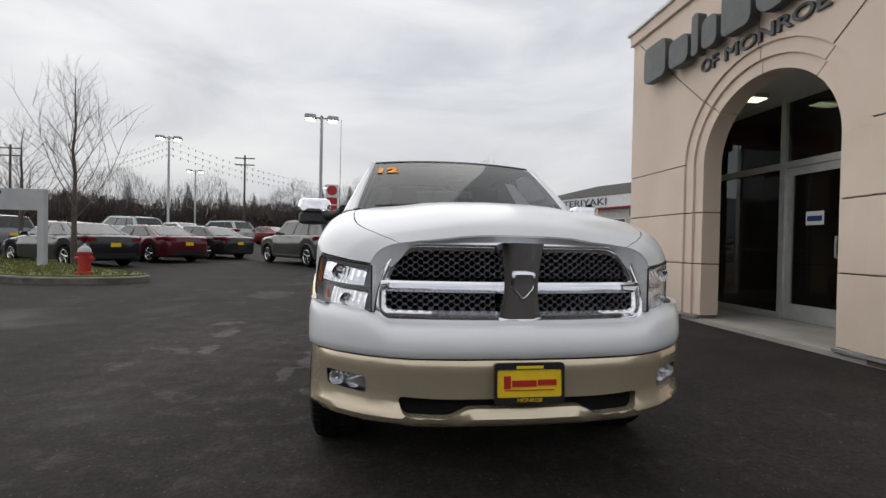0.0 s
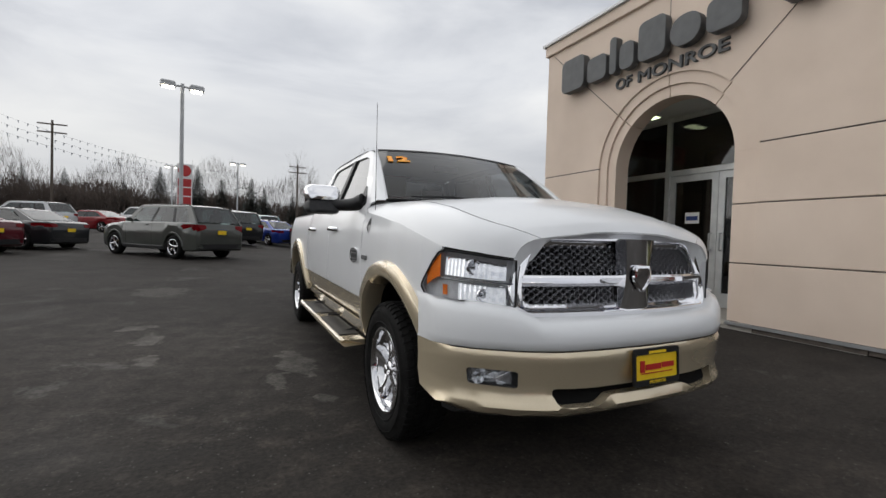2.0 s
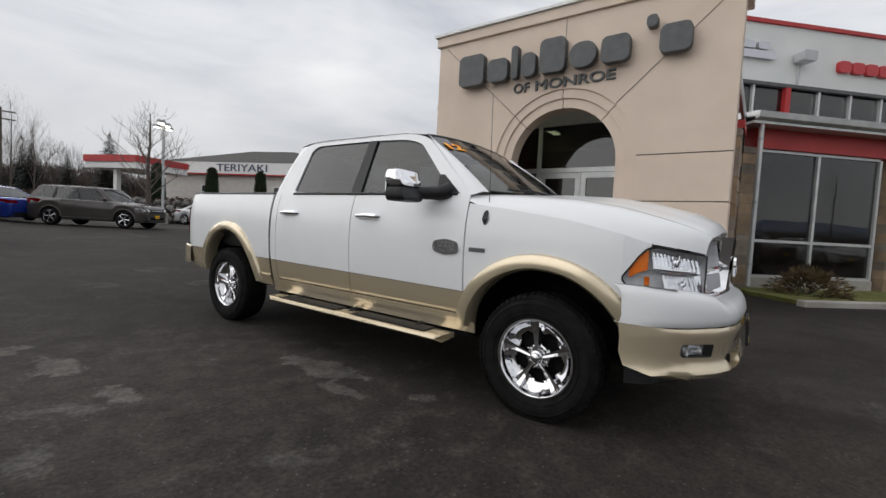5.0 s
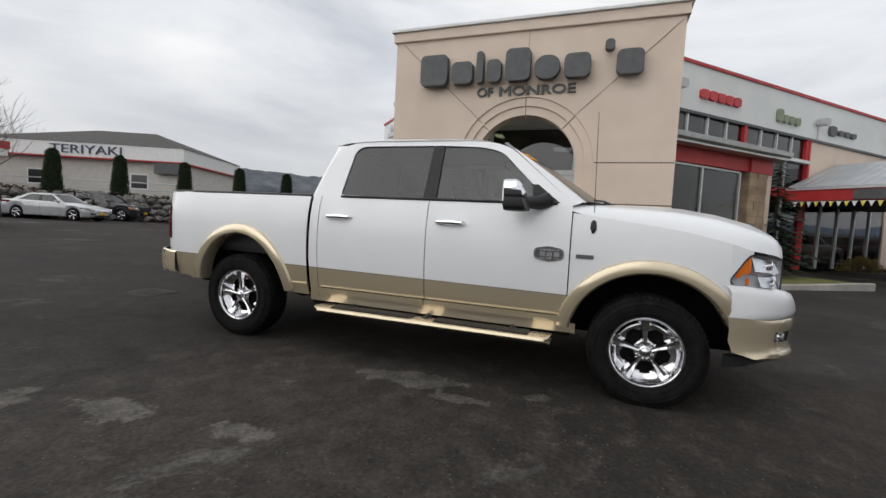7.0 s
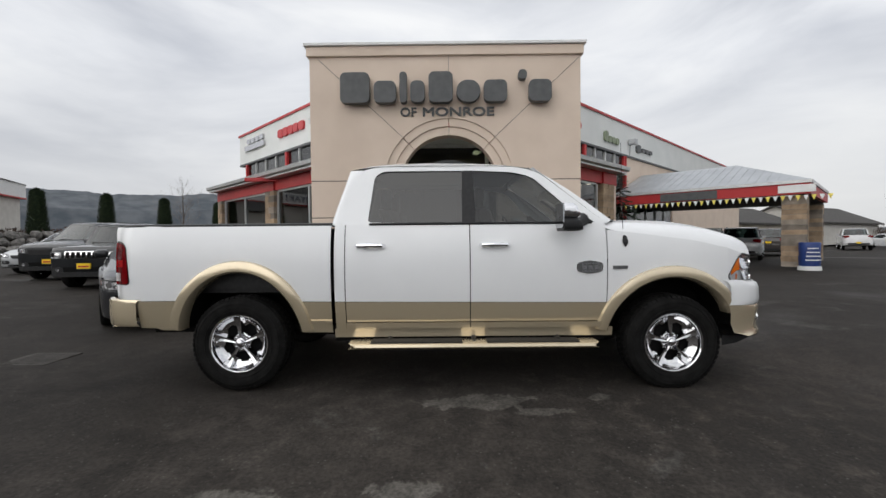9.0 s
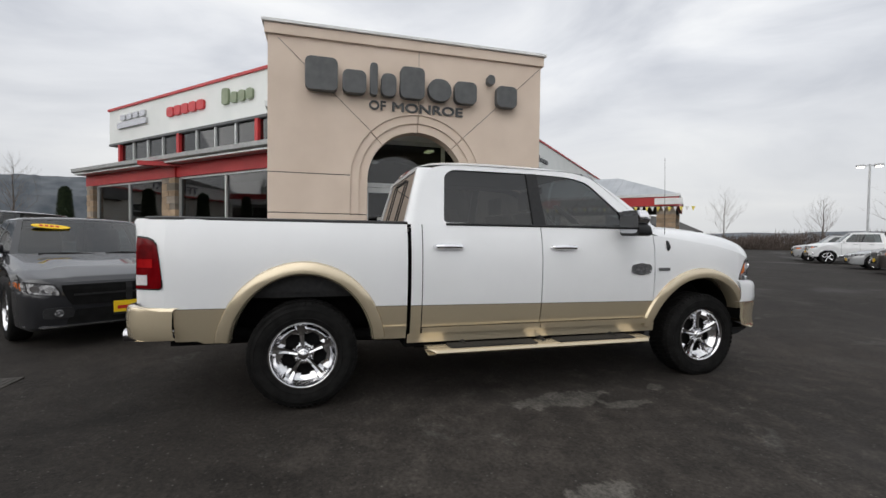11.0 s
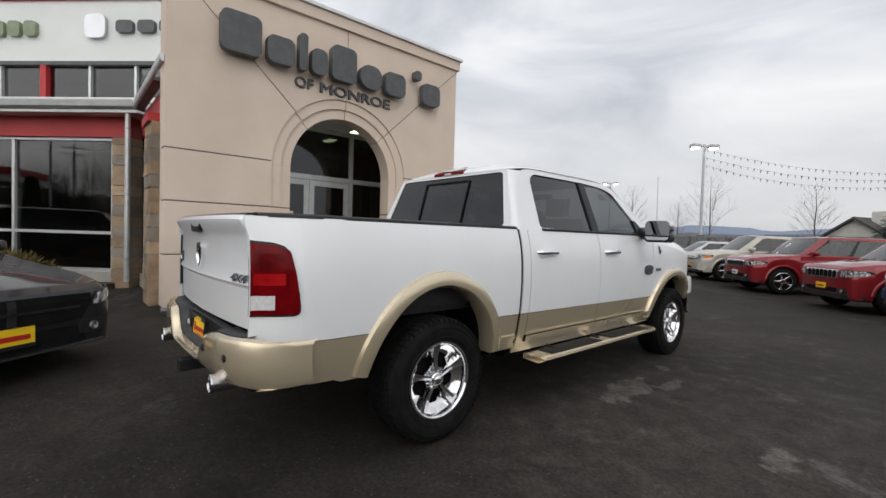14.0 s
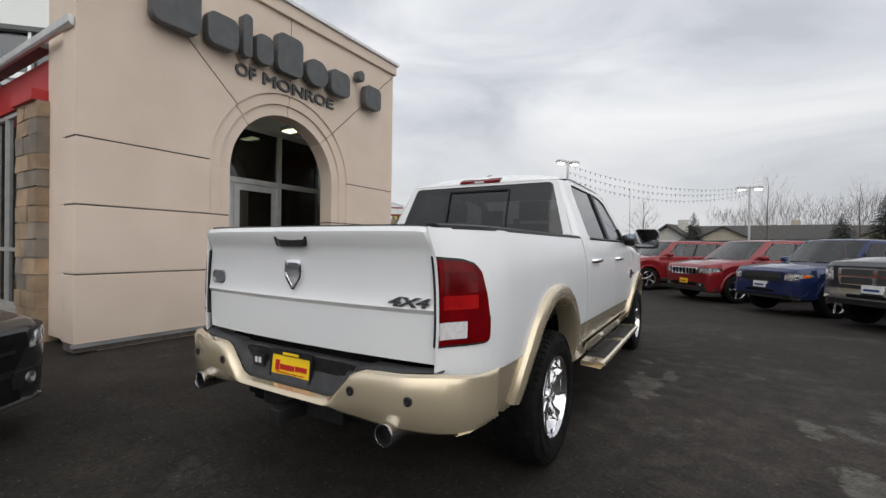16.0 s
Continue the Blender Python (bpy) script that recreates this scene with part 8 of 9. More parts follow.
        # tail lights
        zt1 = lin(0.975, tu, tz) - (0.05 if low else 0.03)
        patch("tail_light", ((sg * hw * 0.56, zt1 - 0.12), (sg * hw * 0.985, zt1 - (0.14 if low else 0.26)), (sg * hw * 0.985, zt1), (sg * hw * 0.58, zt1 - 0.005)), M_RED_LENS, 0.012, front=False, rnd=0.25)
        # door mirrors, handles and gaps
        p = cab(sg, 0.13, 0.03)
        bm = B()
        rings(bm, [[(p.x + sg * (0.11 + xx), p.y + 0.02 + dy, p.z + 0.075 + zz) for xx, zz in rrect(0.19 * s, 0.13 * s, 0.045 * s, 4)] for dy, s in ((-0.08, 0.5), (-0.055, 0.86), (0.0, 1), (0.05, 0.97), (0.05, 0.8))])
        rod(bm, (p.x - sg * 0.03, p.y + 0.02, p.z + 0.01), (p.x + sg * 0.08, p.y + 0.02, p.z + 0.05), 0.03, n=6)
        part("door_mirror", bm, col, th, smooth=50)
        for t in (0.38, 0.68):
            if "pickup" in kind and t > 0.5 and kind == "small_pickup":
                continue
            y = b0 + (b1 - b0) * t
            bm = B()
            zh = lin(y / L, tu, tz) - 0.11
            tube(bm, [(sg * hw * 0.96, y - 0.10, zh), (sg * hw * 1.0, y - 0.07, zh), (sg * hw * 1.0, y + 0.07, zh), (sg * hw * 0.96, y + 0.10, zh)], 0.013, 6)
            part("door_handle", bm, M_DULLCHROME if bright else col, th)
        for t in (0.10, 0.46, 0.80):
            y = b0 + (b1 - b0) * t
            if "pickup" in kind and t > 0.7:
                continue
            bm = B()
            zt = lin(y / L, tu, tz)
            lo = max(zb, arch_z(y, ry, ar, r))
            g = zt - lo
            rings(bm, [[(sg * hw * q + sg * 0.002, y + d, z) for d in (-0.004, 0.004)] for q, z in ((0.976, lo + 0.06 * g), (0.992, lo + 0.30 * g), (0.998, lo + 0.55 * g), (1.0, lo + 0.68 * g), (0.978, lo + 0.76 * g), (0.958, zt - 0.05))], closed=False, caps=False)
            part("door_gap", bm, M_DARK, th)
        if not low:
            bm = B()
            rings(bm, [[(sg * (hw * 0.985 + o), y, z) for o, z in ((0, zb + 0.02), (0.012, zb + 0.03), (0.014, zb + 0.11), (0, zb + 0.13))] for y in (fy + ar + 0.04, ry - ar - 0.04)])
            part("sill_cladding", bm, trim or M_BLACK, th)
    if trim:
        lb = patch("front_bumper", rect(-hw * 0.95, hw * 0.95, zb + 0.10, g0 - 0.06), trim, 0.05, rnd=0.08, nx=14)
        patch("bumper_opening", rect(-hw * 0.40, hw * 0.40, zb + 0.13, zb + 0.19), M_DARK, 0.054, par=lb, rnd=0.2)
        patch("lower_valance", rect(-hw * 0.90, hw * 0.90, zb + 0.01, zb + 0.09), M_BLACK, 0.02, rnd=0.08, nx=12)
    elif low:
        hi_ = 0.23 if kind == "charger" else 0.13
        patch("lower_intake", ((-hw * 0.62, zb + 0.07), (hw * 0.62, zb + 0.07), (hw * 0.52, zb + hi_), (-hw * 0.52, zb + hi_)), M_DARK, 0.008, rnd=0.15)
        patch("lower_lip", rect(-hw * 0.93, hw * 0.93, zb + 0.045, zb + 0.062), M_DULLCHROME if kind == "charger" else M_BLACK, 0.016, rnd=0.0, nx=14, nz=1)
    else:
        patch("lower_bumper", rect(-hw * 0.95, hw * 0.95, zb + 0.03, zb + 0.14), M_BLACK, 0.016, rnd=0.08, nx=14)
        patch("lower_intake", ((-hw * 0.50, zb + 0.16), (hw * 0.50, zb + 0.16), (hw * 0.56, zb + 0.26), (-hw * 0.56, zb + 0.26)), M_DARK, 0.010, rnd=0.15)
    patch("rear_valance", rect(-hw * 0.84, hw * 0.84, zb + 0.08, zb + 0.24), M_BLACK, 0.010, front=False)
    if plate:
        pm = M_YELLOW if plate == "yellow" else M_WHITEP
        z0 = zb + (0.135 if low else 0.20)
        o = 0.066 if trim else 0.030
        pl = patch("number_plate", rect(-0.15, 0.15, z0, z0 + 0.15), pm, o, rnd=0, nx=2, nz=2)
        patch("plate_mark", rect(-0.12, 0.12, z0 + 0.055, z0 + 0.095), M_REDINK if plate == "yellow" else M_BLUE, o + 0.003, par=pl, rnd=0.2, nx=2, nz=2)
        patch("plate_edge", rect(-0.155, 0.155, z0 - 0.008, z0 + 0.022), M_BLACK, o + 0.002, par=pl, rnd=0, nx=2, nz=1)
        zp = lin(0.985, tu, tz) - 0.34 if "pickup" not in kind else 0.58
        pl = patch("number_plate", rect(-0.15, 0.15, zp, zp + 0.15), pm, 0.026, front=False, rnd=0, nx=2, nz=2)
        patch("plate_edge", rect(-0.155, 0.155, zp - 0.008, zp + 0.022), M_BLACK, 0.028, front=False, par=pl, rnd=0, nx=2, nz=1)
    if "pickup" in kind:
        bm = B()
        box(bm, -hw * 0.80, hw * 0.80, b1 + 0.08, L - 0.10, 0.75, lin(0.8, tu, tz) + 0.045)
        part("bed_cover", bm, M_BLACK, th)
    if sticker:
        bm = B()
        c = cab(-0.52, 0, 0.76)
        pts = [(0.20 * math.cos(t), 0.055 * math.sin(t)) for t in [2 * math.pi * q / 20 for q in range(20)]]
        ty = (cab(0, 0, 1) - cab(0, 0, 0)).normalized()
        nn = Vector((1, 0, 0)).cross(ty)
        rings(bm, [[c + Vector((p, -0.05 * p, 0)) + ty * (q - 0.16 * p) + nn * o for p, q in pts] for o in (0.014, 0.026)])
        st = part("windscreen_sticker", bm, M_YELLOW, th, "yellow oval sale sticker")
        bm = B()
        for q in range(4):
            p = -0.10 + 0.055 * q
            rings(bm, [[c + Vector((p + a, -0.05 * p, 0)) + ty * (b - 0.16 * p) + nn * o for a, b in rrect(0.035, 0.05, 0.008, 3)] for o in (0.026, 0.029)])
        part("sticker_mark", bm, M_REDINK, st)
    return th


M_GRILLEDARK = mat("grille_black", (0.022, 0.022, 0.023), (0.05, 0.05, 0.052), 45, rough=0.4)


def park(x, y, nose):
    """Nose middle at (x, y), looking along nose."""
    rz = math.degrees(math.atan2(nose[0], -nose[1]))
    d = Vector((nose[0], nose[1])).normalized()
    back = Vector((x, y)) - d * 4.5
    z0, z1 = gz(x, y), gz(back.x, back.y)
    pitch = math.degrees(math.atan2(z1 - z0, 4.5))
    return pose(x, y, z0, 0, 0, rz) @ pose(0, 0, 0, pitch, 0, 0)


C_GREY = paint("dark_grey", (0.030, 0.031, 0.036))
C_CHARGER = paint("granite_grey", (0.016, 0.0165, 0.019), 0.2)
C_DUR = paint("mineral_grey", (0.058, 0.062, 0.055))
C_MAROON = paint("maroon", (0.085, 0.006, 0.012))
C_RED = paint("deep_red", (0.20, 0.010, 0.014))
C_NAVY = paint("navy", (0.012, 0.022, 0.085))
C_BLACK = paint("black", (0.010, 0.011, 0.013))
C_WHITE = paint("white", (0.70, 0.71, 0.72), 0.0)
C_SILVER = paint("silver", (0.42, 0.43, 0.44), 0.6)
C_TAN = paint("pale_tan", (0.46, 0.43, 0.38), 0.4)
C_BLUE = paint("bright_blue", (0.012, 0.035, 0.24))
C_BROWN = paint("dark_brown", (0.055, 0.048, 0.045))
C_STEEL = paint("steel_grey", (0.20, 0.21, 0.22))
C_TEAL = paint("pale_teal", (0.30, 0.40, 0.40))

# beside the entrance
car("sedan", "charger", park(2.22, 8.42, (-0.81, -0.586)), C_CHARGER, "dark grey sedan with yellow dealer plate and windscreen sticker", "dark", sticker=True)
car("compact_suv", "boxy", park(6.35, 13.25, (-0.99, -0.12)), C_BLACK, "black boxy compact SUV with round headlamps", "slats")
car("suv", "jeep", park(8.4, 16.0, (-0.99, -0.12)), C_BLACK, "black SUV parked beside a black compact SUV", "dark")
car("sedan", "sedan", park(10.4, 18.6, (-0.99, -0.12)), C_SILVER, "silver sedan parked beside a black SUV", "dark")
# back rows
car("suv", "suv", park(-4.75, 20.15, (-0.65, 0.76)), C_DUR, "mineral grey three-row SUV with bright wheels", "bar")
car("sedan", "sedan", park(-12.9, 17.7, (-0.86, 0.5)), C_BLACK, "black sedan with yellow dealer plate", "dark")
car("sedan", "sedan", park(-11.9, 20.6, (-0.86, 0.5)), C_MAROON, "dark red sedan with yellow dealer plate", "dark")
car("sedan", "sedan", park(-10.9, 23.4, (-0.86, 0.5)), C_BLACK, "black sedan with yellow dealer plate", "dark")
back_row = [(-21.0, 24.5, "suv", C_STEEL, "blue-grey SUV in the back row"), (-19.6, 27.6, "sedan", C_SILVER, "silver sedan in the back row"), (-18.2, 30.6, "suv", C_TEAL, "pale teal SUV in the back row"), (-16.6, 33.6, "sedan", C_WHITE, "white sedan in the back row"), (-14.6, 36.4, "suv", C_SILVER, "silver SUV in the back row"), (-12.0, 38.6, "sedan", C_RED, "red sedan in the back row"), (-9.4, 40.4, "pickup", C_WHITE, "white pickup truck in the back row"), (-6.6, 41.6, "sedan", C_STEEL, "grey sedan in the back row")]
for x, y, kd, cl, lb in back_row:
    car("sedan" if kd == "sedan" else "suv" if kd == "suv" else "pickup_truck", kd, park(x, y, (-0.86, 0.5)), cl, lb)
car("suv", "suv", park(5.6, 24.2, (0.65, -0.76)), C_BROWN, "dark grey-brown three-row SUV", "bar")
car("sedan", "sedan", park(-0.6, 31.8, (-0.5, 0.86)), C_BLUE, "bright blue sedan in the far row", "dark")
car("suv", "suv", park(-3.0, 29.2, (-0.5, 0.86)), C_BLACK, "black SUV with yellow dealer plate", "dark")
car("pickup_truck", "pickup", park(-0.6, 37.5, (-0.5, 0.86)), C_TEAL, "pale blue-green pickup truck in the far row")
car("sedan", "sedan", park(12.7, 29.5, (0.345, -0.94)), C_SILVER, "silver-white sedan parked by the rock wall", "chrome")
car("suv", "suv", park(16.2, 31.0, (0.345, -0.94)), C_BLACK, "black SUV behind a silver sedan")
car("sedan", "sedan", park(8.6, 36.5, (0.345, -0.94)), C_RED, "dark red sedan near the rock wall")
# row facing the showroom
NS = (0.77, 0.64)
car("pickup_truck", "pickup", park(-3.45, -0.75, NS), C_GREY, "dark grey pickup truck with chrome grille and bumper", "chrome", "white", trim=M_CHROME)
car("small_pickup_truck", "small_pickup", park(-2.15, -2.95, NS), C_NAVY, "dark blue compact pickup truck with black bumper", "dark", "white", trim=C_NAVY)
car("jeep", "jeep", park(-0.55, -5.45, NS), C_RED, "red SUV with chrome slatted grille", "slats")
car("jeep", "jeep", park(1.93, -8.08, NS), C_RED, "red SUV with chrome slatted grille and dark bumper", "slats", "white")
car("large_suv", "suv", park(4.0, -10.05, NS), C_TAN, "pale tan full-size SUV", "chrome", trim=C_TAN)
car("sedan", "sedan", park(6.6, -12.7, NS), C_SILVER, "cream-silver sedan with a chrome grille", "chrome")
car("suv", "suv", park(9.23, -16.0, NS), C_BROWN, "dark brown SUV with silver wheels")
car("sedan", "sedan", park(12.1, -18.95, NS), C_SILVER, "silver sedan with round grille")
car("pickup_truck", "pickup", park(16.9, -23.05, NS), C_WHITE, "white crew cab pickup truck", "chrome", trim=M_CHROME)
car("suv", "suv", park(19.6, -25.6, NS), C_SILVER, "silver SUV at the end of the row")
# by the canopy and beyond
car("suv", "suv", park(22.9, -13.7, (0.80, -0.60)), C_SILVER, "silver wagon parked beside the canopy")
car("suv", "jeep", park(27.0, -18.2, (0.80, -0.60)), C_BROWN, "dark SUV beside the canopy", "slats")
car("pickup_truck", "pickup", park(29.6, -15.6, (0.85, -0.53)), C_BLACK, "black pickup truck under the canopy")
car("pickup_truck", "pickup", park(37.5, -33.5, (0.80, -0.6)), C_WHITE, "white pickup truck across the drive")
car("sedan", "sedan", park(37.0, -38.5, (-0.80, 0.3)), C_WHITE, "white sedan across the drive")


# ---- lamp posts ----
def lamp_post(x, y, h, turn):
    z = gz(x, y)
    lp = thing("street_lamp", Matrix.Translation((x, y, z)), "grey lot lamp post with two lit box heads", "lamp post", "lot lamp posts")
    bm = B()
    rings(bm, [[(math.cos(t) * r, math.sin(t) * r, zz) for t in [2 * math.pi * k / 12 for k in range(12)]] for zz, r in ((0, 0.32), (0.65, 0.32), (0.70, 0.29), (0.701, 0.02))])
    part("footing", bm, M_CONCRETE, lp)
    bm = B()
    rod(bm, (0, 0, 0.70), (0, 0, h), 0.085, 0.07, n=10)
    part("pole", bm, M_POLE, lp, smooth=True)
    u = Vector((math.cos(turn), math.sin(turn), 0))
    v = Vector((-u.y, u.x, 0))
    bm = B()
    tube(bm, [u * -0.30 + Vector((0, 0, h - 0.12)), Vector((0, 0, h - 0.10)), u * 0.30 + Vector((0, 0, h - 0.12))], 0.04, 6)
    part("arm", bm, M_POLE, lp)
    for s in (-1, 1):
        c = u * (0.52 * s) + Vector((0, 0, h - 0.10))
        bm = B()
        rings(bm, [[c + u * (p * k) + v * (q * k) + Vector((0, 0, zz)) for p, q in rrect(0.54, 0.42, 0.06, 3)] for zz, k in ((-0.10, 1), (0.06, 1), (0.11, 0.85))])
        hd = part("lamp_head", bm, M_POLE, lp)
        bm = B()
        rings(bm, [[c + u * p + v * q + Vector((0, 0, zz)) for p, q in rrect(0.42, 0.32, 0.10, 4)] for zz in (-0.101, -0.16)])
        part("lamp_glass", bm, M_LAMPGLOW, hd)
    return lp


POSTS = [(-3.2, 21.6, 6.9, 0.2), (-15.0, 32.3, 7.4, 0.2), (-19.5, 47.5, 7.4, 0.2), (-0.9, 53.8, 8.0, 0.3), (12.6, 42.0, 7.8, 0.3), (9.6, 34.0, 6.7, 0.9), (6.85, -19.6, 7.0, 0.9), (-3.6, -30.5, 6.2, 0.1), (20.5, -34.5, 7.4, 0.6), (-8, 62, 8, 0.3)]
for p in POSTS:
    lamp_post(*p)
random.seed(3)


def bunting(name, p0, p1, sag, n, label, lines=3, cols=None):
    """Lines of small pennants on cords."""
    p0, p1 = Vector(p0), Vector(p1)
    th = thing(name, Matrix.Translation(p0), label, "bunting")
    for q in range(lines):
        pts = []
        for k in range(25):
            t = k / 24
            pts.append((p1 - p0) * t + Vector((0, 0, -0.45 * q * (1 - 0.5 * t) - sag * 4 * t * (1 - t) * (1 + 0.15 * q))))
        bm = B()
        tube(bm, pts, 0.004, 4)
        part("cord", bm, M_BLACK, th)
        bm = B()
        d = (p1 - p0).normalized()
        for k in range(n):
            t = (k + 0.5) / n
            i = min(int(t * 24), 23)
            f = t * 24 - i
            c = pts[i] * (1 - f) + pts[i + 1] * f
            s = 0.055
            w = random.uniform(-0.06, 0.06)
            side = Vector((-d.y, d.x, 0)) * w
            rings(bm, [[c - d * s + o, c + d * s + o, c + Vector((0, 0, -0.19)) + side + o] for o in (Vector((0, 0, 0)), Vector((0.004, 0.004, 0)))])
        o = part("pennant_line", bm, M_PENN, th)
        o["kind"] = "stuff"


M_PENN = mat("pennant_cloth", (0.22, 0.25, 0.29), (0.50, 0.53, 0.56), 3, rough=0.7)
bunting("bunting", (-15.0, 32.3, 7.1 + gz(-15, 32)), (-0.9, 53.8, 7.6), 0.9, 46, "lines of small dark pennants between lamp posts")
bunting("bunting", (6.85, -19.6, 6.75), (-3.6, -30.5, 6.0), 0.75, 40, "lines of small pale pennants between lamp posts")
bunting("bunting", (-15.0, 32.3, 7.1 + gz(-15, 32)), (-34, 44, 7.6), 0.9, 46, "lines of small dark pennants between lamp posts")


# ---- trees ----
def bare_tree(name, x, y, h, seed, label, spread=0.5, dense=1.0, z=None, trunk=0.085):
    rnd = random.Random(seed)
    z = gz(x, y) if z is None else z
    th = thing(name, Matrix.Translation((x, y, z)), label, "tree", "bare trees")
    bm = B()
    lead = [Vector((0, 0, 0))]
    for k in range(1, 9):
        lead.append(Vector((rnd.uniform(-1, 1) * 0.010 * h * k / 8, rnd.uniform(-1, 1) * 0.010 * h * k / 8, h * 0.92 * k / 8)))
    tube(bm, lead, [trunk * (1 - 0.88 * k / 8) for k in range(9)], 7)
    part("trunk", bm, M_BARK, th, smooth=True)
    bm = B()

    def grow(p, d, ln, r, lvl):
        pts = [p]
        dd = d.copy()
        n = 4
        for k in range(n):
            dd = (dd + Vector((rnd.uniform(-1, 1), rnd.uniform(-1, 1), rnd.uniform(-0.4, 0.8))) * 0.10).normalized()
            pts.append(pts[-1] + dd * ln / n)
        tube(bm, pts, [r * (1 - 0.7 * k / n) for k in range(n + 1)], 4 if lvl else 5)
        if lvl < 3:
            for q in range(int((4 if lvl == 0 else 4) * dense)):
                i = rnd.randint(1, n)
                side = Vector((rnd.uniform(-1, 1), rnd.uniform(-1, 1), rnd.uniform(0.0, 0.9))).normalized()
                nd = (dd * 0.75 + side * 0.75).normalized()
                grow(pts[i], nd, ln * rnd.uniform(0.42, 0.62), r * 0.45, lvl + 1)
    nb = int(26 * dense)
    for k in range(nb):
        t = 0.24 + 0.70 * k / nb
        a = k * 2.4 + rnd.uniform(-0.4, 0.4)
        i = min(int(t / 0.92 * 8), 7)
        f = t / 0.92 * 8 - i
        p = lead[i] * (1 - f) + lead[i + 1] * f
        d = Vector((math.cos(a) * spread, math.sin(a) * spread, 0.75)).normalized()
        grow(p, d, h * 0.42 * (1.15 - t), trunk * 0.23 * (1.15 - t), 1)
    part("crown", bm, M_TWIG, th)
    return th


bare_tree("bare_tree", -9.25, 14.3, 6.2, 1, "young bare street tree in a grass island", 0.55)
bare_tree("bare_tree", -12.9, 17.3, 5.2, 2, "small bare street tree in a grass island", 0.6)
bare_tree("bare_tree", 6.6, 28.0, 6.4, 3, "bare spreading tree by the side street", 0.8, 1.2, trunk=0.16)
for k, (x, y, h) in enumerate(((-5.6, -40.8, 9.0), (4.1, -34.8, 6.2), (13.3, -41.3, 8.8), (20.5, -39.4, 7.6), (17.0, -43.0, 6.0), (26.0, -38.0, 5.6), (33.0, 27.0, 6.5), (-13.0, -46.0, 8.5), (40, -42, 8))):
    bare_tree("bare_tree", x, y, h, 20 + k, "bare winter tree at the edge of the lot", 0.75)
bare_tree("bare_tree", 5.2, 52.0, 10.0, 41, "tall thin bare tree in the distance", 0.25, 1.0)
bare_tree("bare_tree", 6.8, 53.0, 9.0, 42, "tall thin bare tree in the distance", 0.25, 1.0)


def conifer(name, x, y, h, w, seed, label, material, parent_z=None, group=""):
    rnd = random.Random(seed)
    z = gz(x, y) if parent_z is None else parent_z
    th = thing(name, Matrix.Translation((x, y, z)), label, "tree", group)
    bm = B()
    rod(bm, (0, 0, 0), (0, 0, h * 0.96), 0.03 * h * 0.5, 0.01, n=6)
    part("trunk", bm, M_BARK, th)
    bm = B()
    n = int(34 * h)
    for k in range(n):
        t = (k / n) ** 0.85
        zz = h * (0.08 + 0.90 * t)
        rr = w * (1 - t) ** 0.85 * rnd.uniform(0.75, 1.1) + 0.05
        a = k * 2.399 + rnd.uniform(-0.3, 0.3)
        d = Vector((math.cos(a), math.sin(a), 0))
        s = Vector((-d.y, d.x, 0))
        drop = rr * rnd.uniform(0.15, 0.4)
        for q in range(5):
            f0 = q / 5
            p = d * rr * (f0 + 0.1) + Vector((0, 0, zz - drop * f0))
            for sg in (-1, 1):
                tip = p + d * rr * 0.28 + s * sg * rr * 0.34 * (1.1 - f0) + Vector((0, 0, -0.06 * rr + rnd.uniform(-0.05, 0.05) * rr))
                b = p + d * rr * 0.16
                bm.faces.new([bm.verts.new(v) for v in (p, b + Vector((0, 0, 0.02)), tip)])
                bm.faces.new([bm.verts.new(v) for v in (p, tip, p - d * 0.05 * rr + s * sg * 0.08 * rr)])
    part("foliage", bm, material, th)
    return th


fx = (11.3, -1.45)
conifer("fir_tree", fx[0], fx[1], 3.6, 1.0, 5, "dark green fir tree beside the showroom wall", M_FIR)
conifer("fir_tree", 0.25, -39.5, 5.2, 1.8, 6, "dark fir tree before a house", M_FIR)
conifer("fir_tree", -13.5, -41.0, 6.4, 2.1, 7, "dark fir tree at the lot edge", M_FIR)
conifer("fir_tree", -11.4, -44.3, 5.2, 1.9, 8, "dark fir tree at the lot edge", M_FIR)


def cypress(x, y, z, h, w, seed):
    rnd = random.Random(seed)
    th = thing("cypress", Matrix.Translation((x, y, z)), "clipped dark green column cypress on the bank", "tree", "cypress row")
    bm = B()
    n = 2600
    for k in range(n):
        t = rnd.random()
        zz = h * t
        rr = w * (1.12 - 0.52 * t) * min(1, 0.2 + 12 * (1 - t)) * rnd.uniform(0.78, 1.04)
        a = rnd.uniform(0, 2 * math.pi)
        p = Vector((rr * math.cos(a), rr * math.sin(a), zz))
        d = Vector((math.cos(a), math.sin(a), 1.3)).normalized()
        s = Vector((-math.sin(a), math.cos(a), 0))
        l = rnd.uniform(0.09, 0.18)
        bm.faces.new([bm.verts.new(v) for v in (p - s * 0.05, p + s * 0.05, p + d * l)])
    part("foliage", bm, M_CYPRESS, th)
    bm = B()
    rings(bm, [[(w * q * math.cos(t), w * q * math.sin(t), zz * h) for t in [2 * math.pi * k / 10 for k in range(10)]] for zz, q in ((-0.06, 0.8), (0.05, 0.9), (0.6, 0.66), (0.9, 0.48), (0.97, 0.2))])
    part("inner_branches", bm, M_CYPRESS, th)


BANK = 1.75
for k, (x, y) in enumerate(((13.5, 35.5), (16.3, 33.6), (19.3, 31.4), (22.3, 29.4), (25.4, 27.6), (29.0, 26.0), (10.6, 37.6), (33, 24))):
    cypress(x, y, BANK, 2.75, 0.52, 50 + k)
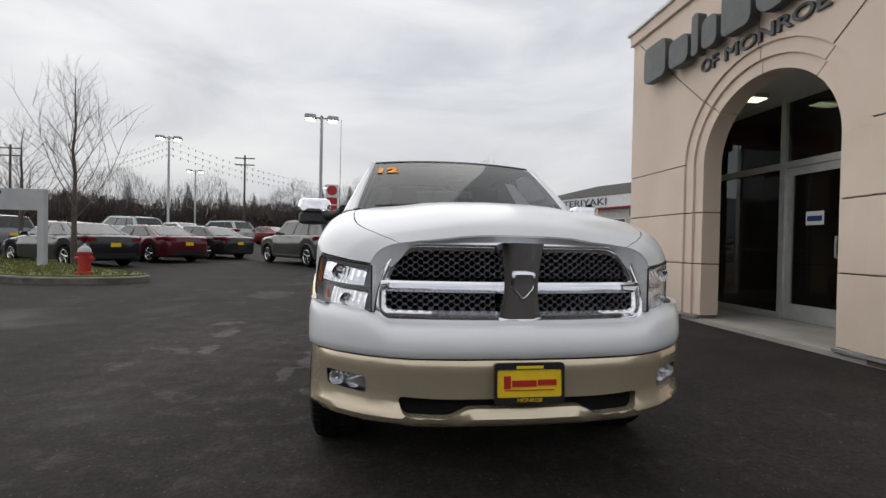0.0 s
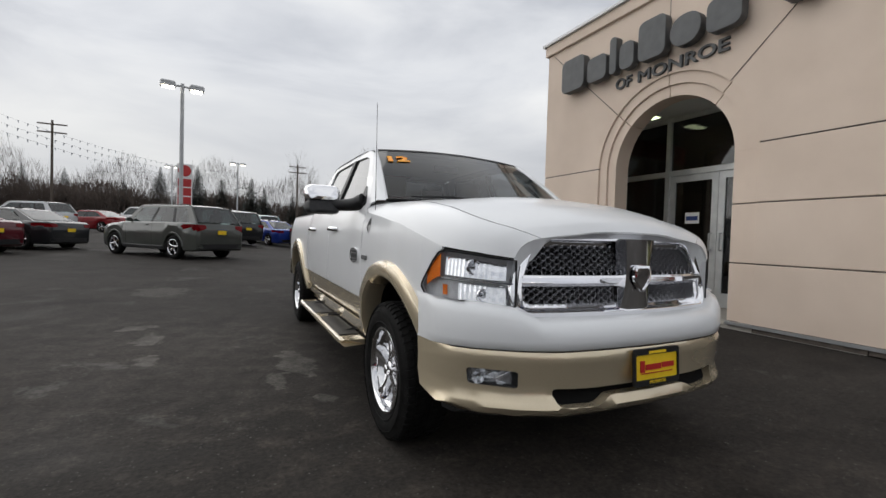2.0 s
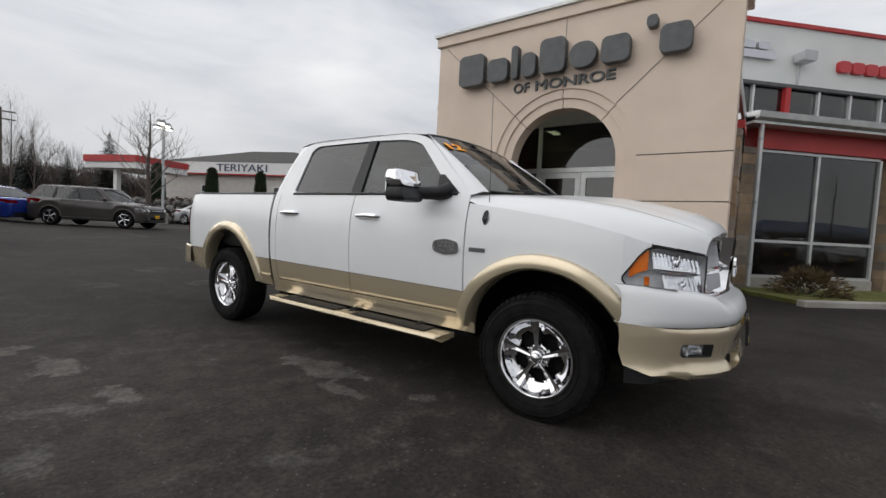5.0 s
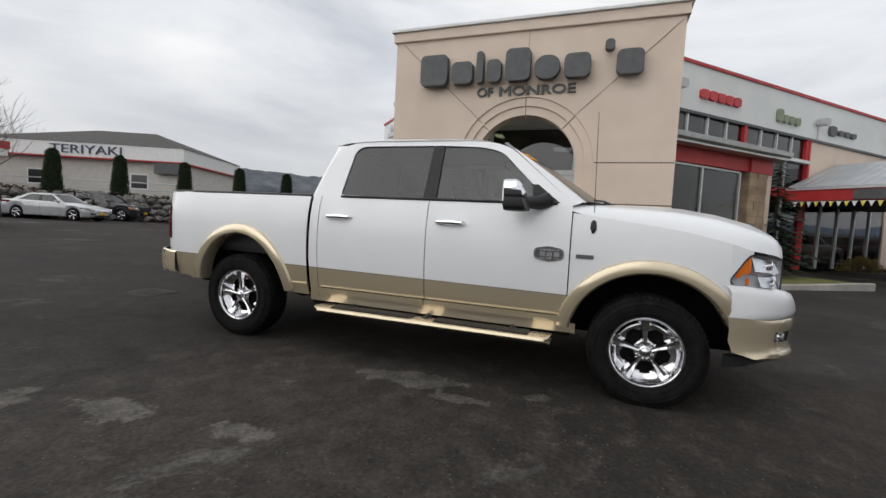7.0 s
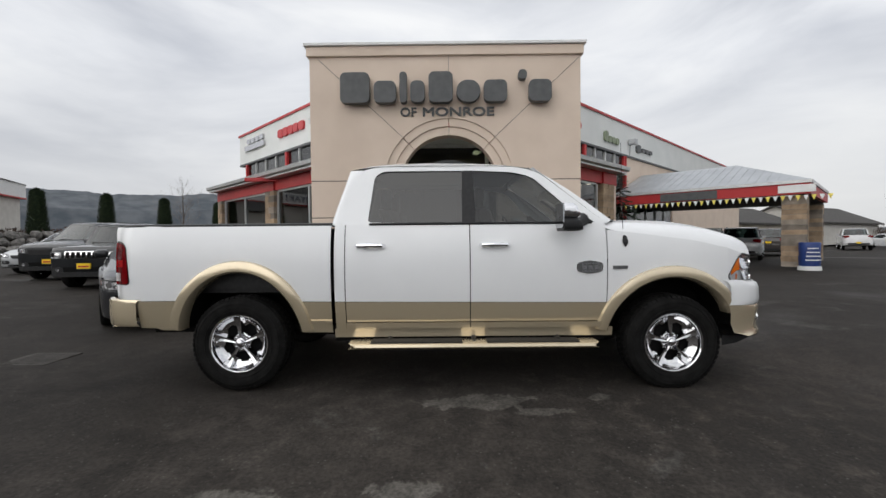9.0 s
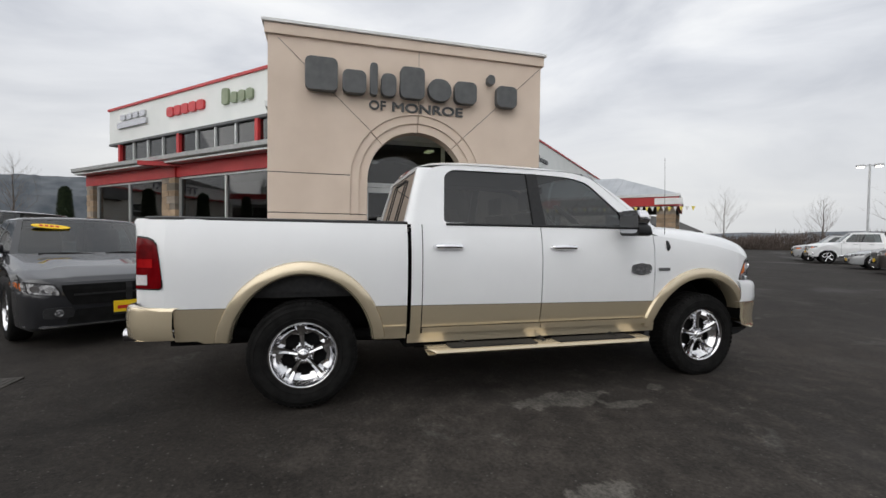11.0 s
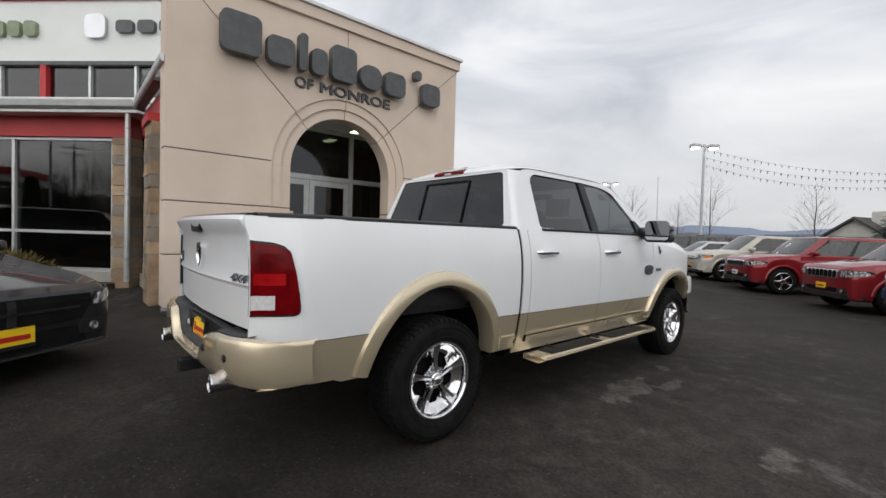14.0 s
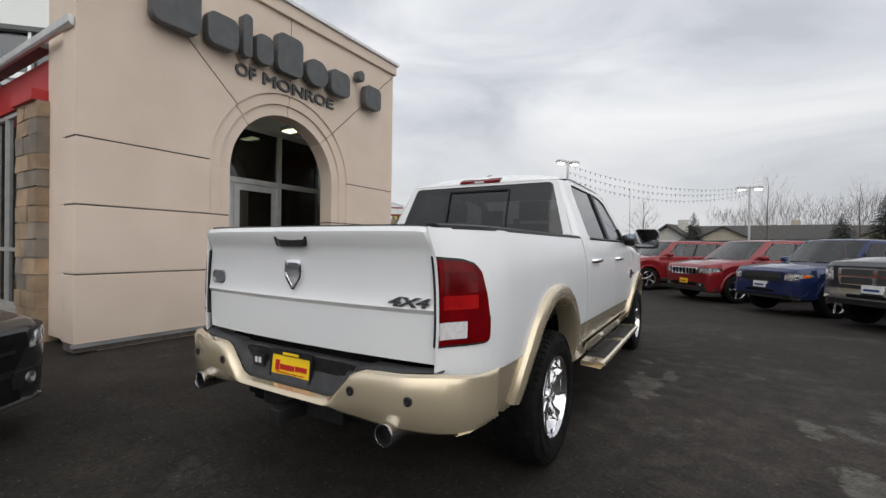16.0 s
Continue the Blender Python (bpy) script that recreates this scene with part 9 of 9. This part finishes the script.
# bank with rocks and shrubs under the cypresses
def bank():
    bm = B()
    a, b = Vector((4.0, 42.2)), Vector((42.0, 17.5))
    d = (b - a).normalized()
    nrm = Vector((-d.y, d.x))
    if nrm.x < 0:
        nrm = -nrm
    rows = []
    for k in range(31):
        p = a + (b - a) * k / 30
        q = p - nrm * 2.6
        rows.append([(q.x, q.y, gz(q.x, q.y) - 0.05), (p.x - nrm.x * 1.3, p.y - nrm.y * 1.3, 1.5), (p.x, p.y, BANK + 0.05), (p.x + nrm.x * 5, p.y + nrm.y * 5, BANK + 0.1), (p.x + nrm.x * 40, p.y + nrm.y * 40, BANK + 0.1)])
    rings(bm, rows, closed=False, caps=False)
    part("ground_bank", bm, M_BRUSH, None, "raised planted bank behind the lot", kind="structure", category="ground")
    rnd = random.Random(9)
    th = thing("rock_wall", Matrix.Translation((a.x, a.y, 0)), "dry wall of dark boulders along the bank", "rock wall", kind="structure")
    tmpl = []
    for q in range(6):
        bm = B()
        bmesh.ops.create_icosphere(bm, subdivisions=1, radius=1)
        for v in bm.verts:
            v.co *= rnd.uniform(0.7, 1.12)
            v.co.z *= 0.75
        me = bpy.data.meshes.new("rock")
        bm.to_mesh(me)
        bm.free()
        me.materials.append(M_ROCK)
        tmpl.append(me)
    for k in range(288):
        course, i = k % 4, k // 4
        p = a + d * (2.0 + 0.60 * i + 0.3 * (course % 2) + rnd.uniform(-0.08, 0.08)) - nrm * (2.55 - 0.34 * course + rnd.uniform(-0.06, 0.06))
        o = new("rock", tmpl[rnd.randrange(6)])
        o.parent = th
        sc = rnd.uniform(0.34, 0.47)
        o.matrix_basis = pose(p.x - a.x, p.y - a.y, gz(p.x, p.y) + 0.22 + 0.40 * course, rnd.uniform(0, 30), rnd.uniform(0, 30), rnd.uniform(0, 360)) @ Matrix.Diagonal((sc, sc * rnd.uniform(0.85, 1.2), sc * rnd.uniform(0.8, 1.0), 1))
    bm = B()
    for k in range(9000):
        t = rnd.random()
        p = a + (b - a) * t - nrm * rnd.uniform(-0.6, 1.5)
        lump = 0.25 + 0.45 * (0.5 + 0.5 * noise.noise(Vector((p.x * 0.9, p.y * 0.9, 0))))
        z = BANK - 0.2 + rnd.random() * lump
        c = Vector((p.x, p.y, z))
        dd = Vector((rnd.uniform(-1, 1), rnd.uniform(-1, 1), rnd.uniform(0, 1))).normalized() * 0.16
        e = Vector((rnd.uniform(-1, 1), rnd.uniform(-1, 1), rnd.uniform(-1, 1))) * 0.07
        bm.faces.new([bm.verts.new(v) for v in (c - e, c + e, c + dd)])
    part("shrubs", bm, M_SHRUB, None, "low brown and red winter shrubs on the bank", kind="stuff", category="shrubs")


M_SHRUB = mat("winter_shrub", (0.035, 0.03, 0.022), (0.10, 0.055, 0.045), 0.8, rough=0.95)
bank()


def bush(x, y, z, r, seed, material, label):
    rnd = random.Random(seed)
    th = thing("bush", Matrix.Translation((x, y, z)), label, "bush")
    bm = B()
    for k in range(1400):
        a, b = rnd.uniform(0, 2 * math.pi), rnd.uniform(0, 0.5 * math.pi)
        rr = r * rnd.uniform(0.55, 1.05)
        p = Vector((rr * math.cos(a) * math.cos(b), rr * math.sin(a) * math.cos(b), rr * 0.75 * math.sin(b)))
        d = (p.normalized() + Vector((rnd.uniform(-1, 1), rnd.uniform(-1, 1), rnd.uniform(-1, 1))) * 0.5) * 0.10
        s = Vector((rnd.uniform(-1, 1), rnd.uniform(-1, 1), rnd.uniform(-1, 1))) * 0.022
        bm.faces.new([bm.verts.new(v) for v in (p - s, p + s, p + d)])
    part("leaves", bm, material, th)
    bm = B()
    for k in range(14):
        a = k * 2.4
        rod(bm, (0, 0, 0), (r * 0.6 * math.cos(a), r * 0.6 * math.sin(a), r * 0.5), 0.012, 0.004, n=4)
    part("woody_stem", bm, M_BARK, th)


M_BUSHB = mat("rusty_leaves", (0.06, 0.035, 0.02), (0.14, 0.10, 0.04), 5, rough=0.9)
M_BUSHG = mat("olive_leaves", (0.09, 0.065, 0.02), (0.20, 0.15, 0.045), 5, rough=0.9)
c = W(-1, 4.3, -0.8, 0.15)
bush(c.x, c.y, 0.2, 0.62, 1, M_BUSHB, "rusty brown bush under the showroom window")
c = W(1, 5.2, -0.9, 0.2)
bush(c.x, c.y, 0.2, 0.75, 2, M_BUSHG, "olive yellow bush under the showroom window")
c = W(1, 6.7, -0.9, 0.2)
bush(c.x, c.y, 0.2, 0.6, 3, M_BUSHG, "olive yellow bush under the showroom window")
c = W(-1, 16.6, 1.2, 0.2)
bush(c.x, c.y, 0.2, 0.7, 4, M_BUSHG, "olive bush beside the canopy post")
for side, s0, s1 in ((-1, 3.2, 9.5), (1, 3.9, 14.0)):
    bm = B()
    wbox(bm, side, s0, s1, -1.7, -0.04, 0.02, 0.22)
    part("planting_bed", bm, M_GRASS if side == -1 else M_BRUSH, None, "narrow planting bed along the showroom", kind="structure", category="ground")
    bm = B()
    wbox(bm, side, s0 - 0.15, s1 + 0.15, -1.86, -1.705, 0.0, 0.25)
    part("kerb", bm, M_CONCRETE, None, "concrete kerb of the planting bed", kind="structure", category="kerb", bevel=0.02)

# ---- island with hydrant, sign and grass ----
isl = [(-5.45, 10.97), (-6.05, 10.52), (-7.65, 10.42), (-9.65, 11.27), (-12.45, 13.47), (-14.95, 16.27), (-14.65, 17.67), (-13.25, 17.87), (-10.45, 15.47), (-7.95, 13.07), (-5.85, 11.67)]
bm = B()
ip = rounded(isl, 0.5, 3)
rings(bm, [[(x, y, gz(x, y) + dz) for x, y in ip] for dz in (-0.1, 0.14)])
part("kerb_island", bm, M_KERB, None, "concrete kerb round a grass island", kind="structure", category="kerb", bevel=0.02)
cx_, cy_ = sum(p[0] for p in ip) / len(ip), sum(p[1] for p in ip) / len(ip)
bm = B()
ig = [(cx_ + (x - cx_) * 0.95, cy_ + (y - cy_) * 0.9) for x, y in ip]
rings(bm, [[(x, y, gz(x, y) + dz) for x, y in ig] for dz in (0.10, 0.165)])
part("ground_island", bm, M_GRASS, None, "yellow-green grass of the island", kind="structure", category="ground")
rnd = random.Random(12)
bm = B()
while len(bm.faces) < 5000:
    x, y = rnd.uniform(-15.2, -5.3), rnd.uniform(10.3, 18.0)
    if inside((x, y), ig):
        z = gz(x, y) + 0.16
        a = rnd.uniform(0, 6.28)
        s = Vector((math.cos(a), math.sin(a), 0)) * 0.012
        p = Vector((x, y, z))
        bm.faces.new([bm.verts.new(v) for v in (p - s, p + s, p + Vector((rnd.uniform(-0.03, 0.03), rnd.uniform(-0.03, 0.03), rnd.uniform(0.04, 0.09))))])
part("grass", bm, M_GRASS, None, "short winter grass tufts on the island", kind="stuff", category="grass")
hx, hy = -6.99, 11.16
hz = gz(hx, hy) + 0.16
hyd = thing("fire_hydrant", Matrix.Translation((hx, hy, hz)), "red fire hydrant with pale cap on the island", "hydrant")
bm = B()
lathe(bm, [(0, 0.0), (0, 0.17), (0.05, 0.17), (0.06, 0.12), (0.46, 0.12), (0.47, 0.155), (0.51, 0.155), (0.52, 0.0)], "z", (0, 0, 0), 18)
part("barrel", bm, M_HYDRANT, hyd, smooth=40)
bm = B()
lathe(bm, [(0.52, 0.0), (0.52, 0.135), (0.60, 0.115), (0.66, 0.06), (0.665, 0.03), (0.71, 0.03), (0.715, 0.0)], "z", (0, 0, 0), 18)
part("bonnet", bm, M_SIGNGREY, hyd, "pale grey bonnet", smooth=40)
for a in (0, math.pi / 2, math.pi):
    bm = B()
    d = Vector((math.cos(a), math.sin(a), 0))
    rod(bm, d * 0.08 + Vector((0, 0, 0.36)), d * 0.19 + Vector((0, 0, 0.36)), 0.055 if a != math.pi / 2 else 0.075, n=12)
    part("outlet", bm, M_HYDRANT, hyd)
sx, sy = -9.6, 13.6
sz = gz(sx, sy) + 0.16
sg_ = thing("lot_sign", Matrix.Translation((sx, sy, sz)), "plain pale grey board sign on one square post", "sign")
part("post", boxm(-0.08, 0.08, -0.08, 0.08, 0, 2.15), M_SIGNGREY, sg_)
part("board", boxm(-1.35, -0.085, -0.05, 0.05, 1.55, 2.15), M_SIGNGREY, sg_, bevel=0.01)
part("board_mark", boxm(-1.3, -1.0, -0.054, -0.0505, 1.98, 2.08), M_SIGN, sg_)


# drain in the lot
M_IRON = mat("worn_iron", (0.030, 0.027, 0.024), (0.060, 0.054, 0.048), 14, rough=0.85, bump=0.3, bscale=80)
dg = thing("drain_grate", Matrix.Translation((0.62, 8.95, gz(0.62, 8.95))), "square worn metal drain grate set in the asphalt", "drain")
part("frame", boxm(-0.24, 0.24, -0.26, 0.26, 0.002, 0.010), M_IRON, dg)
for k in range(9):
    part("bar", boxm(-0.20, 0.20, -0.225 + 0.05 * k, -0.20 + 0.05 * k, 0.0105, 0.014), M_IRON, dg)


# ---- far buildings ----
def house(name, x, y, turn, w, d, h, rise, wallm, label, z=0.2, gable=True):
    m = pose(x, y, z, 0, 0, turn)
    th = thing(name, m, label, "house")
    part("wall", boxm(-w / 2, w / 2, -d / 2, d / 2, 0, h), wallm, th)
    bm = B()
    o = 0.45
    rings(bm, [[(xx, -d / 2 - o, h - 0.12), (xx, 0, h + rise), (xx, d / 2 + o, h - 0.12), (xx, d / 2 + o, h - 0.30), (xx, 0, h + rise - 0.22), (xx, -d / 2 - o, h - 0.30)] for xx in (-w / 2 - o, w / 2 + o)])
    part("roof", bm, M_ROOFDARK, th)
    for sx in (-1, 1):
        bm = B()
        rings(bm, [[(sx * (w / 2 - q), yy, zz) for yy, zz in ((-d / 2, h - 0.001), (d / 2, h - 0.001), (0, h + rise - 0.25))] for q in (0.0, 0.15)])
        part("gable_wall", bm, wallm, th)
    if gable:
        bm = B()
        gx = -w * 0.22
        rings(bm, [[(gx - 2.6, yy, h - 0.15), (gx, yy, h + 1.25), (gx + 2.6, yy, h - 0.15), (gx + 2.6, yy, h - 0.3), (gx, yy, h + 1.1), (gx - 2.6, yy, h - 0.3)] for yy in (-d / 2 - 1.2, 0)])
        part("gable_roof", bm, M_ROOFDARK, th)
        bm = B()
        rings(bm, [[(gx - 2.1, yy, 0), (gx + 2.1, yy, 0), (gx + 2.1, yy, h - 0.02), (gx, yy, h + 1.05), (gx - 2.1, yy, h - 0.02)] for yy in (-d / 2 - 0.8, -d / 2 - 0.001)])
        part("gable_front", bm, wallm, th)
        part("garage_door", boxm(gx - 1.3, gx + 1.3, -d / 2 - 0.86, -d / 2 - 0.803, 0.0, 2.1), M_WINDOWD, th)
    for k in range(3):
        xx = w * (0.08 + 0.14 * k)
        wn_ = part("window", boxm(xx, xx + 1.2, -d / 2 - 0.05, -d / 2 - 0.002, 0.95, 2.05), M_WHITEP, th)
        part("pane", boxm(xx + 0.08, xx + 1.12, -d / 2 - 0.06, -d / 2 - 0.051, 1.03, 1.97), M_WINDOWD, wn_)
    part("chimney", boxm(w * 0.2, w * 0.2 + 0.8, 0.4, 1.2, h, h + rise + 0.5), wallm, th)


M_WINDOWD = mat("dark_window", (0.02, 0.022, 0.025), None, 3, rough=0.1)
M_BEIGE = mat("beige_siding", (0.40, 0.36, 0.29), (0.46, 0.41, 0.33), 2, rough=0.8)
M_PALE = mat("pale_siding", (0.52, 0.50, 0.46), (0.58, 0.56, 0.52), 2, rough=0.8)
house("house", -5.7, -50.2, 176, 14, 9, 2.4, 1.5, M_BEIGE, "beige bungalow with dark shingle roof")
house("house", -20.5, -55.0, 166, 15, 9, 2.5, 1.6, M_BEIGE, "beige bungalow with dark roof and gable")
house("house", 1.6, -48.5, 72, 8, 4.2, 2.2, 1.7, M_PALE, "small pale house with dark gabled roof", gable=False)
house("house", 46.0, -26.0, 120, 16, 9, 2.6, 1.9, M_BEIGE, "beige bungalow with dark roof beyond the canopy")
house("house", 55.0, -44.0, 120, 18, 9, 2.8, 2.2, M_PALE, "pale house with dark roof across the road")
house("house", -36.0, -34.0, 150, 14, 9, 2.5, 1.8, M_BEIGE, "beige bungalow with dark roof", gable=False)


def shop():
    """Low white restaurant on the bank, with a dark hip roof."""
    a, b = Vector((25.6, 39.3)), Vector((15.8, 62.1))
    d = (a - b).normalized()
    n = Vector((-d.y, d.x))
    z0 = BANK + 0.1
    L = 18.8
    o = a - d * L
    m = Matrix.Translation((o.x, o.y, z0)) @ Matrix(((d.x, n.x, 0, 0), (d.y, n.y, 0, 0), (0, 0, 1, 0), (0, 0, 0, 1)))
    th = thing("restaurant", m, "long white restaurant with a dark hip roof and red-edged fascia", "building")
    part("wall", boxm(0, L - 0.4, 0.5, 12, 0, 3.6), M_PALE, th)
    part("fascia", boxm(0, L, -0.1, 12.2, 3.62, 4.85), M_WHITEP, th)
    part("red_edge", boxm(-0.02, L + 0.02, -0.13, 12.25, 3.5, 3.615), M_RED, th)
    bm = B()
    v = [bm.verts.new(p) for p in ((-0.1, -0.15, 4.86), (L + 0.1, -0.15, 4.86), (L + 0.1, 12.3, 4.86), (-0.1, 12.3, 4.86), (7, 6, 7.0), (L - 6, 6, 7.0))]
    for f in ((0, 1, 5, 4), (1, 2, 5), (2, 3, 4, 5), (3, 0, 4), (0, 3, 2, 1)):
        bm.faces.new([v[i] for i in f])
    part("roof", bm, M_ROOFDARK, th)
    words("sign_lettering", "TERIYAKI", 1, 0.06, M_LETTER, Matrix.Translation((L - 8.5, -0.14, 4.26)) @ facing((0, 0, 0), (0, -1, 0)), th, "dark blue capital letters on the fascia", fit=(6.2, 0.75))
    for x in (L - 5.0, L - 14.0):
        w = part("window", boxm(x, x + 1.6, 0.44, 0.498, 1.0, 2.4), M_WHITEP, th)
        part("pane", boxm(x + 0.1, x + 1.5, 0.43, 0.4395, 1.1, 2.3), M_WINDOWD, w)
    for z in (0.9, 1.5):
        bm = B()
        rod(bm, (0, -1.2, z), (L, -1.2, z), 0.05, n=6)
        part("fence_rail", bm, M_SIGNGREY, th)
    part("awning", boxm(L - 2.6, L - 0.2, -0.08, 0.49, 2.5, 3.49), M_SIGN, th)


M_LETTER = mat("blue_letters", (0.05, 0.06, 0.11), None, 4, rough=0.6)
shop()
# filling station canopy with red fascia
gs = thing("filling_station", pose(13.6, 50.0, 0.5, 0, 0, 20), "distant filling station canopy with red and white fascia", "canopy")
part("canopy_deck", boxm(-2.7, 2.7, -3, 3, 4.2, 4.75), M_WHITEP, gs)
part("red_fascia", boxm(-2.8, 2.8, -3.1, 3.1, 4.755, 5.35), M_RED, gs)
for x in (-2, 2):
    part("column", boxm(x - 0.2, x + 0.2, -0.2, 0.2, 0, 4.2), M_WHITEP, gs)
ps = thing("price_sign", pose(-4.2, 34.2, gz(-4.2, 34.2), 0, 0, 5), "red and white roadside price sign on a post", "sign")
part("post", boxm(-0.1, 0.1, -0.1, 0.1, 0, 1.9), M_POLE, ps)
part("panel", boxm(-0.45, 0.45, -0.12, 0.12, 1.9, 4.7), M_WHITEP, ps)
for z in (2.0, 2.6, 3.2):
    part("red_field", boxm(-0.39, 0.39, -0.13, -0.1205, z, z + 0.52), M_RED, ps)
bm = B()
lathe(bm, [(-0.135, 0.0), (-0.135, 0.38), (-0.12, 0.38)], "y", (0, 0, 4.25), 20)
part("round_mark", bm, M_RED, ps)
for x, y, h in ((-19.5, 63.0, 12.5), (-46, 60, 12), (8, 75, 12)):
    up = thing("utility_pole", Matrix.Translation((x, y, 0.3)), "wooden utility pole with cross-arms", "pole")
    bm = B()
    rod(bm, (0, 0, 0), (0, 0, h), 0.16, 0.11, n=8)
    part("pole", bm, M_BARK, up)
    for z in (h - 0.5, h - 1.4):
        part("crossarm", boxm(-1.3, 1.3, -0.06, 0.06, z, z + 0.14), M_BARK, up)


# ---- woods and hills ----
def woods(name, pts, h0, h1, n, seed, material, label, thick=8.0, spike=0.0):
    """A far belt of brush: many small blades over uneven crowns."""
    rnd = random.Random(seed)
    bm = B()
    seg = [(Vector(a), Vector(b)) for a, b in zip(pts, pts[1:])]
    tot = sum((b - a).length for a, b in seg)
    for a, b in seg:
        m = int(n * (b - a).length / tot)
        d = (b - a).normalized()
        nn = Vector((-d.y, d.x))
        for k in range(m):
            p = a + (b - a) * rnd.random() + nn * rnd.uniform(-thick / 2, thick / 2)
            f = 0.5 + 0.5 * noise.noise(Vector((p.x * 0.11, p.y * 0.11, seed))) + 0.25 * noise.noise(Vector((p.x * 0.5, p.y * 0.5, seed)))
            top = h0 + (h1 - h0) * max(0, min(1, f))
            z = top * rnd.random() ** 0.7
            c = Vector((p.x, p.y, z))
            if spike:
                u = Vector((rnd.uniform(-0.5, 0.5), rnd.uniform(-0.5, 0.5), 1)).normalized() * rnd.uniform(0.8, 2.0) * spike
                w = Vector((rnd.uniform(-1, 1), rnd.uniform(-1, 1), 0)).normalized() * 0.022
            else:
                u = Vector((rnd.uniform(-0.5, 0.5), rnd.uniform(-0.5, 0.5), 1)).normalized() * rnd.uniform(0.4, 1.3)
                w = Vector((rnd.uniform(-1, 1), rnd.uniform(-1, 1), 0)).normalized() * 0.045
            bm.faces.new([bm.verts.new(v) for v in (c - w, c + w, c + u)])
    # thick of the belt
    for a, b in seg:
        m = max(4, int((b - a).length / 0.7))
        d = (b - a).normalized()
        nn = Vector((-d.y, d.x)) * thick * 0.35
        rows = []
        for k in range(m + 1):
            p = a + (b - a) * k / m + nn
            f = 0.5 + 0.5 * noise.noise(Vector((p.x * 0.11, p.y * 0.11, seed))) + 0.25 * noise.noise(Vector((p.x * 0.5, p.y * 0.5, seed)))
            h = (h0 + (h1 - h0) * max(0, min(1, f))) * (0.30 if spike else 0.86) + 0.9 * noise.noise(Vector((p.x * 2.3, p.y * 2.3, seed)))
            q = p + nn * 0.6
            rows.append([(p.x, p.y, -0.3), (p.x, p.y, h), (q.x, q.y, h * 0.7), (q.x, q.y, -0.3)])
        rings(bm, rows)
    part(name, bm, material, None, label, kind="stuff", category="woods")


M_WOODG = mat("far_firs", (0.030, 0.038, 0.034), (0.055, 0.065, 0.055), 0.4, rough=0.9)
M_WOODB = mat("far_brush", (0.066, 0.050, 0.042), (0.115, 0.090, 0.076), 0.25, rough=0.95)
# twigs paled so that distance haze sits in their colour
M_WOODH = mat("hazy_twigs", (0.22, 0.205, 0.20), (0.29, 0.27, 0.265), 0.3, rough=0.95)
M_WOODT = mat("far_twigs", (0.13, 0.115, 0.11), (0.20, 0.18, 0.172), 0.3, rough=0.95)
woods("far_brush", [(-85, 30), (-50, 62), (-24, 74), (4, 80), (30, 84)], 3.6, 8.0, 110000, 1, M_WOODB, "brown belt of bare brush behind the lot", 9)
woods("far_trees", [(-60, 62), (-30, 82), (0, 88), (30, 90)], 5.0, 14.5, 24000, 2, M_WOODT, "thin hazy bare trees behind the brush", 8, 1.0)
woods("far_brush", [(75, 5), (62, -52), (25, -78), (-20, -72), (-70, -50)], 0.8, 3.0, 45000, 3, M_WOODB, "brown belt of bare brush beyond the houses", 9)
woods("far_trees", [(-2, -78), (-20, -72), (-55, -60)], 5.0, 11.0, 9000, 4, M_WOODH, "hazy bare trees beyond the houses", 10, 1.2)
random.seed(21)
firs = [(x, y) for x, y in ((-44, 66), (-38, 70), (-31, 73), (-22, 76), (-15, 74), (-11, 76), (-6, 72), (-3, 75), (1, 70), (3, 74), (7, 72), (10, 76), (-27, 78), (13, 70), (16, 66), (9, 66))]
for k, (x, y) in enumerate(firs):
    h = random.uniform(7, 11)
    conifer("fir_tree", x, y, h, h * 0.24, 100 + k, "distant dark fir tree behind the lot", M_WOODG, parent_z=0.3, group="far firs")


def hills(name, r, h0, h1, seed, material, a0, a1, label):
    bm = B()
    rows = []
    n = 160
    for k in range(n + 1):
        a = radians(a0 + (a1 - a0) * k / n)
        f = 0.5 + 0.5 * noise.fractal(Vector((math.cos(a) * 3.1, math.sin(a) * 3.1, seed)), 1.0, 2.0, 5)
        h = h0 + (h1 - h0) * max(0, min(1, f)) + 1.2 * random.random()
        e = min(1, k / 12, (n - k) / 12)
        c, s = math.sin(a), math.cos(a)
        rows.append([(c * r, s * r, -2), (c * (r + 30), s * (r + 30), h * e * 0.6), (c * (r + 80), s * (r + 80), h * e)])
    rings(bm, rows, closed=False, caps=False)
    part(name, bm, material, None, label, kind="structure", category="backdrop")


# aerial haze is mixed into the ridge and mountain base colours
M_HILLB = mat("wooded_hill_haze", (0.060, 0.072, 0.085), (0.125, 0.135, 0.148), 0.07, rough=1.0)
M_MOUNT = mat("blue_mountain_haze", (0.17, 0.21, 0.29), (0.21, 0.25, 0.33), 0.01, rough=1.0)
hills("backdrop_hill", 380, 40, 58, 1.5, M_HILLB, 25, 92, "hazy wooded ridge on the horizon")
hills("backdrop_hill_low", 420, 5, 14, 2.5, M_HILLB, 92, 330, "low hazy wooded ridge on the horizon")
hills("backdrop_mountain", 800, 12, 62, 4.2, M_MOUNT, 150, 182, "mountain on the horizon, coloured pale blue for haze")
